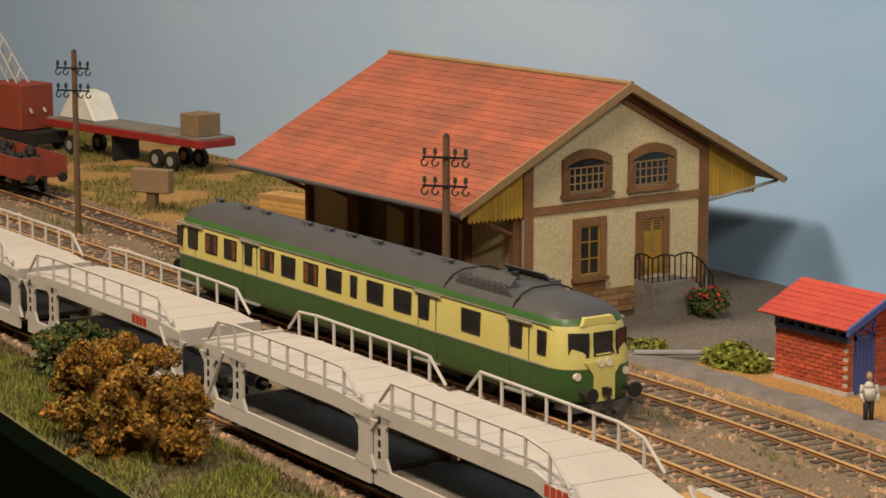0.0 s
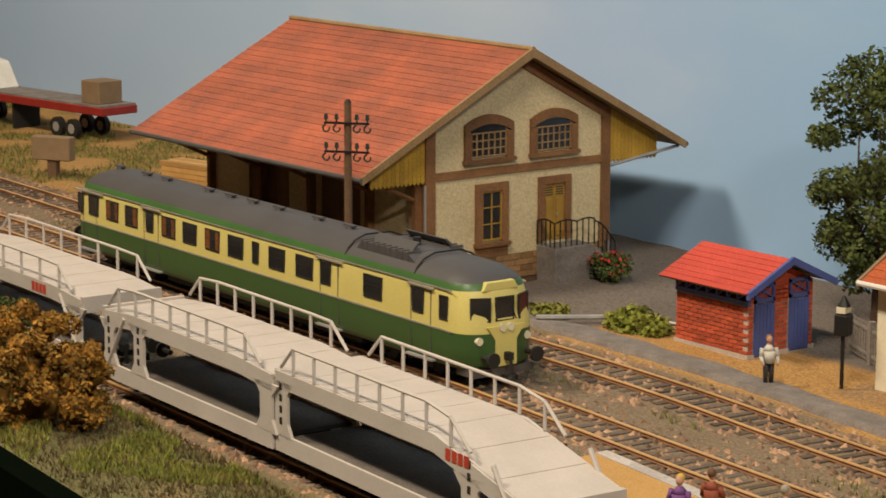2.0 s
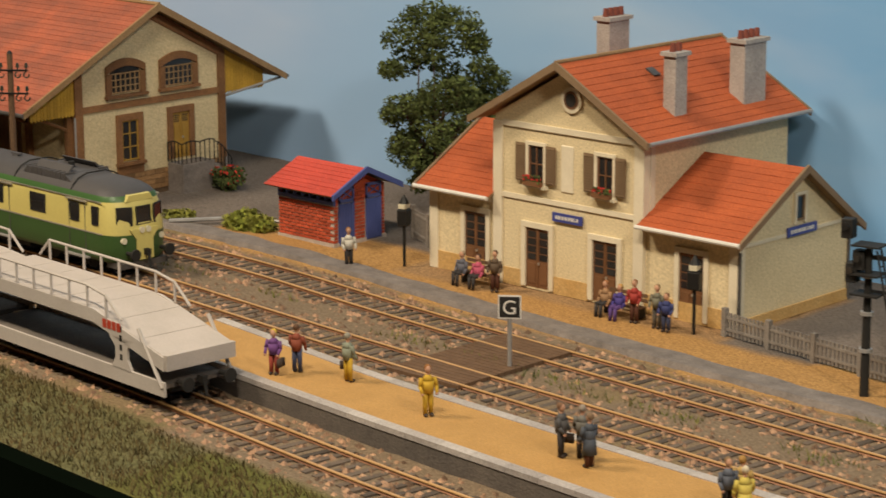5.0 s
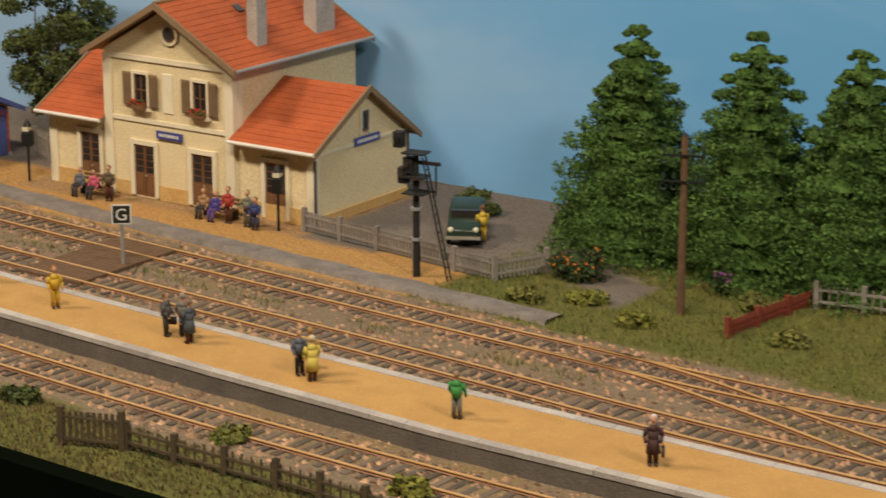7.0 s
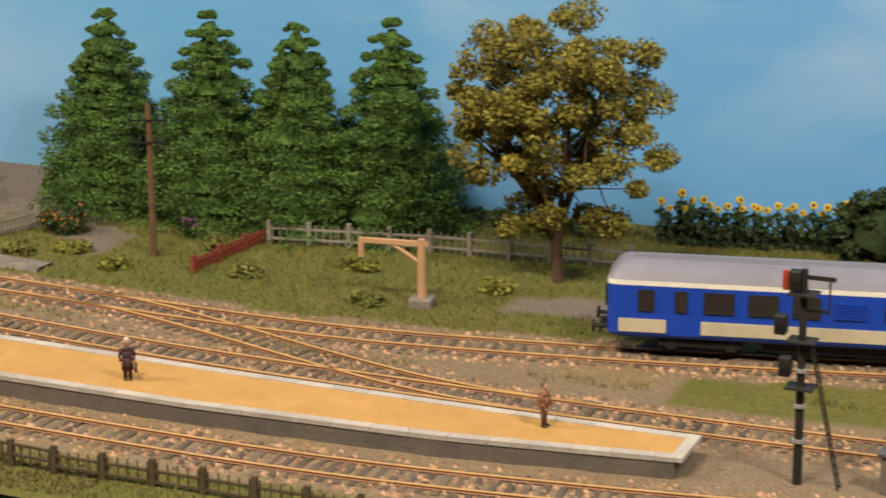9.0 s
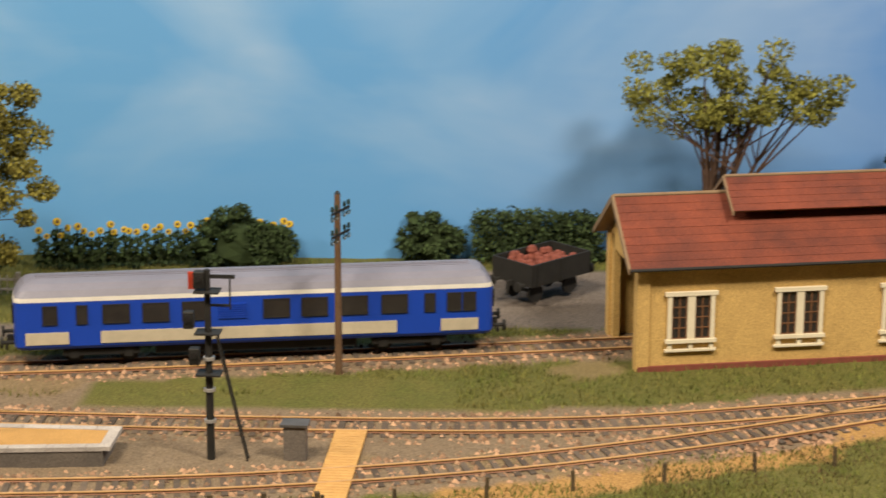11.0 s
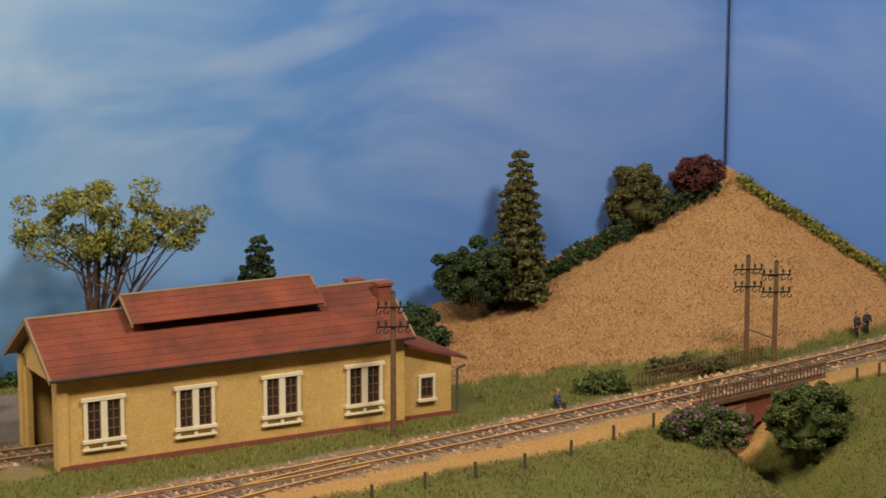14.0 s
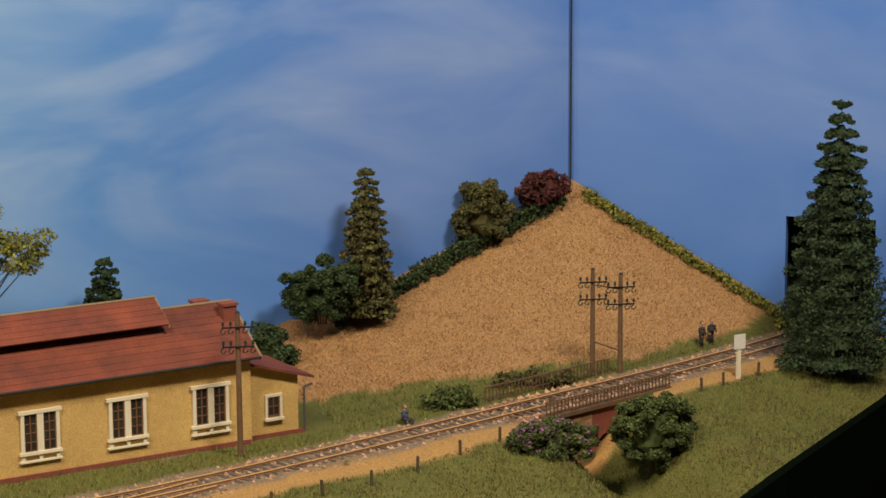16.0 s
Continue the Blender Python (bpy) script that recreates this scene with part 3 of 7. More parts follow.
def make_track(name, pts, label, near):
    root = thing(name, label, "track", 0, 0, 0, kind="structure")
    tang = [(pts[min(i + 1, len(pts) - 1)] - pts[max(i - 1, 0)]).normalized() for i in range(len(pts))]
    bed = B()
    prev = None
    for p, t in zip(pts, tang):
        n = Vector((-t.y, t.x))
        row = [bed.verts.new((p.x + n.x * o, p.y + n.y * o, z + 0.05 * noise.noise((p.x * 2, p.y * 2, o)))) for o, z in ((-2.3, -0.32), (-1.7, -0.20), (-0.7, -0.19), (0.7, -0.19), (1.7, -0.20), (2.3, -0.32))]
        if prev:
            for k in range(5):
                bed.faces.new((prev[k], row[k], row[k + 1], prev[k + 1]))
        prev = row
    part("ballast", bed, M["ballast"], root, "brown and grey track ballast")
    for side in (-0.75, 0.75):
        web, head = B(), B()
        for bmx, prof in ((web, ((-0.07, -0.13), (0.07, -0.13), (0.03, -0.09), (0.03, -0.035), (-0.03, -0.035), (-0.03, -0.09))), (head, ((-0.06, -0.035), (0.06, -0.035), (0.055, 0.0), (-0.055, 0.0)))):
            prev = None
            for p, t in zip(pts, tang):
                n = Vector((-t.y, t.x))
                row = [bmx.verts.new((p.x + n.x * (side + o), p.y + n.y * (side + o), z + 0.06)) for o, z in prof]
                if prev:
                    for k in range(len(prof)):
                        bmx.faces.new((prev[k], row[k], row[(k + 1) % len(prof)], prev[(k + 1) % len(prof)]))
                prev = row
        r = part("rail", web, M["rail"], root)
        part("rail_head", head, M["rail_top"], r, "polished brassy rail head")
    rest = B()
    count = 0
    for i, (p, t) in enumerate(zip(pts, tang)):
        a = math.atan2(t.y, t.x)
        if near[0] < p.x < near[1] and count < 290:
            piece("sleeper", SLEEPER, root, (p.x, p.y, -0.075), a + random.uniform(-0.02, 0.02))
            count += 1
        else:
            v = box(rest, -0.13, 0.13, -1.25, 1.25, -0.175, -0.075)
            mx = Matrix.Translation((p.x, p.y, 0)) @ Matrix.Rotation(a, 4, "Z")
            for q in v:
                q.co = mx @ q.co
    ob = part("far_sleepers", rest, M["sleeper"], root)
    ob["kind"] = "stuff"
    # loose ballast stones
    verts, faces = [], []
    rng = random.Random(len(pts))
    for p, t in zip(pts, tang):
        n = Vector((-t.y, t.x))
        for _ in range(26):
            o, s = rng.uniform(-2.35, 2.35), rng.uniform(-0.3, 0.3)
            x, y, r = p.x + n.x * o + t.x * s, p.y + n.y * o + t.y * s, rng.uniform(0.07, 0.19)
            z = -0.15 - 0.13 * max(0, abs(o) - 1.7) / 0.6
            k = len(verts)
            for dx, dy, dz in ((-r, -r * rng.random(), 0), (r, -r, 0), (r * rng.random(), r, 0), (-0.2 * r, 0.1 * r, r * rng.uniform(0.6, 1.1))):
                verts.append(((x + dx) * S, (y + dy) * S, (z + dz) * S))
            faces += [(k, k + 1, k + 3), (k + 1, k + 2, k + 3), (k + 2, k, k + 3)]
    me = bpy.data.meshes.new("ballast_stones")
    me.from_pydata(verts, [], faces)
    me.materials.append(M["stone"])
    ob = new("ballast_stones", me)
    ob.parent = root
    ob["kind"] = "stuff"
    return root


make_track("track_main", TRACK_A, "main line with brown rails on weathered sleepers", (-85, 60))
make_track("track_siding", TRACK_B, "siding with rusty rails running into the engine shed", (-118, 5))
make_track("track_front", TRACK_C, "front loop track with rusty rails and grey sleepers", (-82, 16))

make_track("track_crossover", TRACK_D, "crossover joining siding and main line with rusty rails", (-48, -32))

# ---- platform ----
FAR = [(-92, 74.9), (-84, 73.8), (-75, 72.5), (-63, 71.7), (-52, 71.1), (-40, 70.7), (-28, 70.6), (-21.0, 70.7)]
NEAR = [(-92, 70.8), (-84, 70.0), (-78.4, 69.15), (-72, 68.5), (-60, 67.5), (-50, 66.85), (-40, 66.75), (-30, 67.15), (-21.0, 68.3)]
PT = 0.72
plat = thing("platform", "island platform of ochre sand between pale stone edges", "platform", 0, 0, 0, kind="structure")
xs = [-85 + 63.7 * i / 120 for i in range(121)]
top, face = B(), B()
prev = None
for x in xs:
    n, f = along(NEAR, x), along(FAR, x)
    row = [top.verts.new((x, n + 0.35 + (f - n - 0.7) * k / 6, PT - 0.01 + 0.02 * noise.noise((x, k, 0)))) for k in range(7)]
    low = [face.verts.new(q) for q in ((x, n + 0.06, -0.3), (x, n + 0.03, PT - 0.16), (x, f - 0.03, PT - 0.16), (x, f - 0.06, -0.3))]
    if prev:
        for k in range(6):
            top.faces.new((prev[0][k], row[k], row[k + 1], prev[0][k + 1]))
        for k in range(3):
            face.faces.new((prev[1][k], low[k], low[k + 1], prev[1][k + 1]))
    else:
        face.faces.new(low)
    prev = (row, low)
face.faces.new(prev[1])
part("surface", top, M["sand"], plat, "ochre sand surface")
part("wall", face, M["plat_wall"], plat, "dark grey platform wall")
for line, s in ((NEAR, 0.0), (FAR, -0.42)):
    x = -85.0
    while x < -21.6:
        x2 = min(x + 1.5, -21.3)
        a, b = along(line, x), along(line, x2)
        bm = B()
        v = box(bm, x + 0.01, x2 - 0.01, s, s + 0.42, PT - 0.16, PT + 0.02)
        for q in v:
            q.co.y += a + (b - a) * (q.co.x - x) / (x2 - x)
        part("edge_stone", bm, M["edge_stone"], plat)
        x = x2
bm = one(box, -21.45, -21.0, 68.3, 70.72, PT - 0.16, PT + 0.021)
part("edge_stone", bm, M["edge_stone"], plat)

# gravel rim of the station yard beside the siding
bm = B()
prev = None
for i in range(150):
    x = -106 + i * 0.34
    y = along(TB, x) + 2.3
    row = [bm.verts.new(q) for q in ((x, y - 0.1, -0.25), (x, y + 0.1 + 0.05 * noise.noise((x, 0, 0)), 0.08), (x, y + 1.3 + 0.25 * noise.noise((x * 0.5, 0, 5)), 0.02), (x, y + 1.5, -0.2))]
    if prev:
        for k in range(3):
            bm.faces.new((prev[k], row[k], row[k + 1], prev[k + 1]))
    prev = row
solid("yard_rim", bm, M["grey_stone"], "cracked grey rim of the station yard", "rim", 0, 0, kind="structure")
# boarded crossings
for x0, x1, ya, yb in ((-77.5, -74.0, 75.0, 81.0), (-12.6, -11.3, 64.4, 72.9)):
    bm = B()
    y = ya
    while y < yb:
        v = box(bm, x0, x1, y + 0.01, y + 0.28, -0.1, 0.05)
        y += 0.3
    solid("track_crossing", bm, M["pole_wood"] if x0 < -50 else M["timber"], "boarded foot crossing over the rails", "crossing", 0, 0, kind="structure")

# ---- buildings ----


def roof_slope(parent, mat_, x0, x1, eave, ridge, course=0.42, thick=0.1, axis="x", under=None):
    """A tiled slope from eave (v, z) to ridge (v, z), running x0..x1 along an axis, in lapped courses, each a piece."""
    e, r = Vector(eave), Vector(ridge)
    L = (r - e).length
    n = max(3, int(L / course))
    d = (r - e) / n
    nrm = Vector((-d.y, d.x)).normalized()
    if nrm.y < 0:
        nrm = -nrm
    nu = max(4, int((x1 - x0) / 0.5))
    slope = part("roof", B(), mat_, parent)
    bm = B()
    prism(bm, [tuple(e), tuple(r), tuple(r - nrm * thick), tuple(e - nrm * thick)], axis, x0, x1)
    deck = part("roof_deck", bm, under or M["rim_wood"], slope)
    for k in range(n):
        a = e + d * (k - 0.12)
        b = e + d * (k + 1.0)
        bm = B()
        prev = None
        for i in range(nu + 1):
            u = x0 + (x1 - x0) * i / nu
            j = 0.018 * noise.noise((u * 3.1, k * 1.7, 2.0))
            pts = [a + nrm * 0.005, a + nrm * (0.03 + j), b + nrm * (0.01 + 0.3 * j)]
            if axis == "x":
                row = [bm.verts.new((u, p.x, p.y)) for p in pts]
            else:
                row = [bm.verts.new((p.x, u, p.y)) for p in pts]
            if prev:
                bm.faces.new((prev[0], row[0], row[1], prev[1]))
                bm.faces.new((prev[1], row[1], row[2], prev[2]))
            prev = row
        part("tile_course", bm, mat_, slope)
    return slope


def window(parent, mx, w, h, frame_mat, glass=None, cols=2, rows=3, surround=None, sw=0.2, sill=None, arch=0.0, fw=0.07, name="window"):
    """A window in a wall plane: local x along the wall, local -y out of it, z up from the sill's middle."""
    win = thing(name, "", "", 0, 0)
    win.parent = parent
    win.matrix_basis = mx
    part("pane", one(box, -w / 2, w / 2, 0.0, 0.05, 0, h), glass or M["glass"], win, "dark glazing")
    bm = B()
    for x in (-w / 2, w / 2 - fw):
        box(bm, x, x + fw, -0.05, 0.02, 0, h)
    for z in (0, h - fw):
        box(bm, -w / 2, w / 2, -0.052, 0.02, z, z + fw)
    for c in range(1, cols):
        x = -w / 2 + w * c / cols
        box(bm, x - 0.025, x + 0.025, -0.04, 0.015, 0, h)
    for r in range(1, rows):
        z = h * r / rows
        box(bm, -w / 2, w / 2, -0.038, 0.012, z - 0.022, z + 0.022)
    part("window_frame", bm, frame_mat, win)
    if surround:
        bm = B()
        for sgn in (-1, 1):
            box(bm, sgn * (w / 2 + sw / 2) - sw / 2, sgn * (w / 2 + sw / 2) + sw / 2, -0.1, 0.06, -0.1, h)
        if arch:
            n = 10
            lo = [(-(w / 2 + sw) + (w + 2 * sw) * i / n, h + arch * (1 - (2 * i / n - 1) ** 2) * 0.85 - 0.04) for i in range(n + 1)]
            hi = [(q[0], q[1] + sw * 1.15) for q in lo]
            prism(bm, lo + hi[::-1], "y", -0.1, 0.06)
            lo2 = [(-w / 2, h - 0.1)] + [(max(-w / 2, min(w / 2, q[0])), q[1] + 0.01) for q in lo] + [(w / 2, h - 0.1)]
            part("pane", one(prism, lo2, "y", 0.0, 0.05), glass or M["glass"], win)
        else:
            box(bm, -w / 2 - sw, w / 2 + sw, -0.105, 0.06, h, h + sw)
        part("surround", bm, surround, win)
    if sill:
        part("window_sill", one(box, -w / 2 - sw - 0.06, w / 2 + sw + 0.06, -0.22, 0.05, -0.22, -0.08), sill, win)
    return win


def south(x, y, z):
    return pose(x * S, y * S, z * S)


def east_face(x, y, z):
    return pose(x * S, y * S, z * S, 0, 0, 90)


def door(parent, mx, w, h, mat_, surround, sw=0.22, glazed=0.55, fan=True):
    d = thing("door", "", "", 0, 0)
    d.parent = parent
    d.matrix_basis = mx
    part("leaf", one(box, -w / 2, w / 2, 0.0, 0.06, 0, h), mat_, d)
    bm = B()
    gz = h * (1 - glazed)
    for sgn in (-1, 1):
        for r in range(4):
            z0 = gz + (h - 0.12 - gz) * r / 4
            box(bm, sgn * w * 0.25 - w * 0.17, sgn * w * 0.25 + w * 0.17, -0.02, 0.03, z0 + 0.03, z0 + (h - 0.12 - gz) / 4 - 0.03)
    part("pane", bm, M["glass"], d, "dark door glazing")
    bm = B()
    for sgn in (-1, 1):
        box(bm, sgn * w * 0.25 - w * 0.16, sgn * w * 0.25 + w * 0.16, -0.03, 0.0, 0.15, gz - 0.12)
    box(bm, -0.03, 0.03, -0.04, 0.0, 0.0, h)
    part("panel", bm, mat_, d)
    part("door_handle", one(box, 0.06, 0.12, -0.09, -0.03, 0.95, 1.05), M["chrome"], d)
    bm = B()
    for sgn in (-1, 1):
        box(bm, sgn * (w / 2 + sw / 2) - sw / 2, sgn * (w / 2 + sw / 2) + sw / 2, -0.09, 0.08, 0, h)
    box(bm, -w / 2 - sw, w / 2 + sw, -0.1, 0.08, h, h + sw)
    part("surround", bm, surround, d)
    return d


BLOCK = {}


def blocks(parent, name, mat_, u0, u1, z0, z1, bw, bh, place, seed, proud=0.05, depth=0.12):
    """Courses of blocks on a wall: each a piece. place(u, z) gives the place and the turn."""
    rng = random.Random(seed)
    key = (name, mat_.name, bw, bh)
    gap = 0.02 if bh < 0.2 else 0.012
    if key not in BLOCK:
        BLOCK[key] = [mesh_of(name, one(box, -w / 2 + gap, w / 2 - gap, -proud, depth, -bh / 2 + gap, bh / 2 - gap), mat_) for w in (bw, bw / 2)]
    rows = int(round((z1 - z0) / bh))
    for r in range(rows):
        u = u0 + (-bw / 2 if r % 2 else 0)
        while u < u1 - 0.01:
            a, b = max(u, u0), min(u + bw, u1)
            me = BLOCK[key][0] if b - a > bw * 0.75 else BLOCK[key][1]
            w = bw if me is BLOCK[key][0] else bw / 2
            c = a + w / 2
            if b - a > 0.2 * bw and c + w / 2 < u1 + 0.02:
                q, turn = place(c, z0 + (r + 0.5) * bh)
                ob = piece(name, me, parent, (q[0], q[1], q[2]), turn)
                ob.scale = (1, rng.uniform(0.9, 1.1), 1)
            u += bw


# goods shed: the gable looks east
def goods_shed():
    r = thing("goods_shed", "cream goods shed with brown stone trim and red tiled roof", "goods shed", -107.95, 89.6, 0.15)
    Lx, hw = -15.2, 4.6
    zr = lambda y: 8.83 - 0.525 * abs(y)  # noqa: E731
    pts = [(-hw, 0.9), (hw, 0.9), (hw, zr(hw) - 0.15), (0, zr(0) - 0.15), (-hw, zr(hw) - 0.15)]
    part("gable_wall", one(prism, pts, "x", -0.3, 0.0), M["cream_wall"], r, "cream rendered gable")
    part("gable_wall", one(prism, pts, "x", Lx, Lx + 0.3), M["cream_wall"], r, "cream rendered gable")
    part("wall", one(box, Lx + 0.3, -0.3, hw - 0.3, hw, 0.9, zr(hw) - 0.15), M["cream_wall"], r)
    bm = B()
    # south wall with two wide openings
    for a, b in ((Lx + 0.3, -12.2), (-9.2, -7.0), (-4.2, -0.3)):
        box(bm, a, b, -hw, -hw + 0.3, 0.9, 5.9)
    box(bm, -12.2, -9.2, -hw, -hw + 0.3, 4.2, 5.9)
    box(bm, -7.0, -4.2, -hw, -hw + 0.3, 4.2, 5.9)
    part("wall", bm, M["cream_wall"], r, "cream rendered wall")
    part("floor", one(box, Lx + 0.3, -0.3, -hw + 0.3, hw - 0.3, 0.5, 0.95), M["joint"], r)
    # plinth of stone blocks
    bm = B()
    box(bm, Lx, 0.02, -hw - 0.02, hw + 0.02, -0.7, 0.9)
    pl = part("plinth", bm, M["joint"], r, "stone plinth")
    blocks(pl, "stone_block", M["plinth_brick"], -hw, hw, -0.06, 0.9, 0.62, 0.24, lambda u, z: ((0.02, u, z), math.pi / 2), 3)
    blocks(pl, "stone_block", M["plinth_brick"], Lx, 0.0, -0.06, 0.9, 0.62, 0.24, lambda u, z: ((u, -hw - 0.02, z), 0), 4)
    # loading dock on the track side
    part("loading_dock", one(box, Lx + 0.2, -2.6, -hw - 1.9, -hw - 0.15, -0.5, 0.85), M["plinth_brick"], r, "brown loading dock", bevel=0.03)
    # gable trim
    for y in (-hw - 0.03, hw - 0.42):
        bm = B()
        box(bm, 0.0, 0.09, y, y + 0.45, 0.9, zr(hw) - 0.2)
        box(bm, -0.42, 0.0, y if y > 0 else y, y + 0.45 if y > 0 else y + 0.06, 0.9, zr(hw) - 0.3)
        part("corner_stone", bm, M["brown_stone"], r, "brown corner pilaster")
    part("string_course", one(box, 0.0, 0.085, -hw + 0.43, hw - 0.43, 4.12, 4.42), M["brown_stone"], r)
    for sgn in (-1, 1):
        bm = B()
        prism(bm, [(sgn * 0.0, 8.64), (sgn * hw, zr(hw) - 0.19), (sgn * hw, zr(hw) - 0.62), (0, 8.2)], "x", 0.0, 0.08)
        part("gable_trim", bm, M["brown_stone"], r)
    for y in (-1.58, 1.68):
        window(r, east_face(0.03, y, 4.85), 1.75, 0.95, M["rim_wood"], cols=6, rows=3, surround=M["brown_stone"], sw=0.32, sill=M["brown_stone"], arch=0.42, fw=0.05)
    window(r, east_face(0.03, -1.42, 1.55), 1.0, 1.95, M["door_yellow"], cols=2, rows=3, surround=M["brown_stone"], sw=0.3, sill=M["brown_stone"])
    part("apron", one(box, 0.0, 0.09, -2.22, -0.62, 0.9, 1.42), M["brown_stone"], r)
    d = door(r, east_face(0.03, 1.75, 1.25), 1.05, 2.25, M["door_yellow"], M["brown_stone"], 0.3, 0.22)
    # steps with a curved iron railing
    st = part("steps", one(box, 0.05, 1.2, 0.85, 2.9, -0.5, 1.12), M["grey_stone"], r, "grey stone landing and steps", bevel=0.03)
    for k in range(4):
        part("step", one(box, 0.05, 1.2, 2.9 + 0.3 * k, 3.2 + 0.3 * k, -0.5, 0.9 - 0.25 * k), M["grey_stone"], st)
    rl = part("railing", B(), M["black_iron"], st, "black iron stair railing")
    path = [(0.1, 0.85, 1.15), (1.15, 0.85, 1.15), (1.15, 2.0, 1.15), (1.15, 2.9, 1.1), (1.15, 4.0, 0.2)]
    tops = []
    for (a, b) in zip(path, path[1:]):
        n = max(2, int((Vector(b) - Vector(a)).length / 0.24))
        for k in range(n + 1):
            q = Vector(a).lerp(Vector(b), k / n)
            top = q + Vector((0, 0, 0.95 + (0.12 * math.sin(k * 0.8))))
            part("baluster", one(tube, q, top, 0.03, n=5), M["black_iron"], rl)
            tops.append(top)
    bm = B()
    for a, b in zip(tops, tops[1:]):
        if (b - a).length > 0.01:
            tube(bm, a, b, 0.035, n=5)
    part("handrail", bm, M["black_iron"], rl)
    # big wooden doors and posts on the track side
    for a, b in ((-12.2, -9.2), (-7.0, -4.2)):
        sd = part("sliding_door", one(box, a, b, -hw + 0.19, -hw + 0.24, 0.95, 4.2), M["door_brown"], r, "brown boarded sliding door")
        n = 9
        for k in range(n):
            u = a + (b - a) * k / n
            part("plank", one(box, u + 0.01, u + (b - a) / n - 0.01, -hw + 0.1, -hw + 0.18, 0.95, 4.2), M["door_brown"], sd)
    for x in (-14.9, -11.0, -7.4, -3.4, -0.35):
        bm = B()
        box(bm, x - 0.13, x + 0.13, -hw - 0.30, -hw + 0.02, 0.9, 6.0)
        v0 = Vector((x, -hw - 0.25, 3.4))
        tube(bm, v0, (x, -7.6, 4.65), 0.09, n=6)
        part("roof_brace", bm, M["brown_stone"], r)
    # roof
    for sgn, nm in ((-1, "s"), (1, "n")):
        roof_slope(r, M["shed_tile"], Lx - 0.6, 0.75, (sgn * 8.05, 8.90 - 0.525 * 8.05), (0, 8.90), 0.36, 0.14)
        bm = B()
        prism(bm, [(sgn * 8.1, 8.90 - 0.525 * 8.1 + 0.08), (0, 9.00), (0, 8.64), (sgn * 8.1, 8.90 - 0.525 * 8.1 - 0.22)], "x", 0.70, 0.82)
        part("bargeboard", bm, M["rim_wood"], r, "tan bargeboard")
        bm = B()
        tube(bm, (Lx - 0.6, sgn * 8.14, 4.60), (0.8, sgn * 8.14, 4.60), 0.1, n=8)
        part("gutter", bm, M["dark_zinc"], r, "dark gutter")
        # yellow boarded cheek under the overhang
        n = 13
        for k in range(n):
            y0, y1 = hw + 0.05 + (2.55 * k / n), hw + 0.05 + (2.55 * (k + 1) / n) - 0.012
            a, b = 8.70 - 0.525 * y0, 8.70 - 0.525 * y1
            lowz = 4.08
            if min(a, b) - 0.02 > lowz:
                bm = B()
                m_ = (y0 + y1) / 2
                prism(bm, [(sgn * y0, lowz + 0.08), (sgn * m_, lowz - 0.04), (sgn * y1, lowz + 0.08), (sgn * y1, b), (sgn * y0, a)], "x", -0.05, 0.03)
                part("board", bm, M["yellow_board"], r)
    bm = B()
    tube(bm, (Lx - 0.6, 0, 8.94), (0.8, 0, 8.94), 0.11, n=8)
    part("ridge_tile", bm, M["rim_wood"], r, "pale ridge capping")
    bm = B()
    tube(bm, (-0.1, hw + 0.12, 0.1), (-0.1, hw + 0.12, 3.9), 0.07)
    tube(bm, (-0.1, hw + 0.12, 3.9), (0.4, 8.05, 4.5), 0.07)
    part("downpipe", bm, M["zinc"], r, "pale grey downpipe")
    bm = B()
    tube(bm, (0.12, -hw - 0.1, 0.9), (0.12, -hw - 0.1, 4.0), 0.05)
    part("downpipe", bm, M["zinc"], r)
    return r


goods_shed()


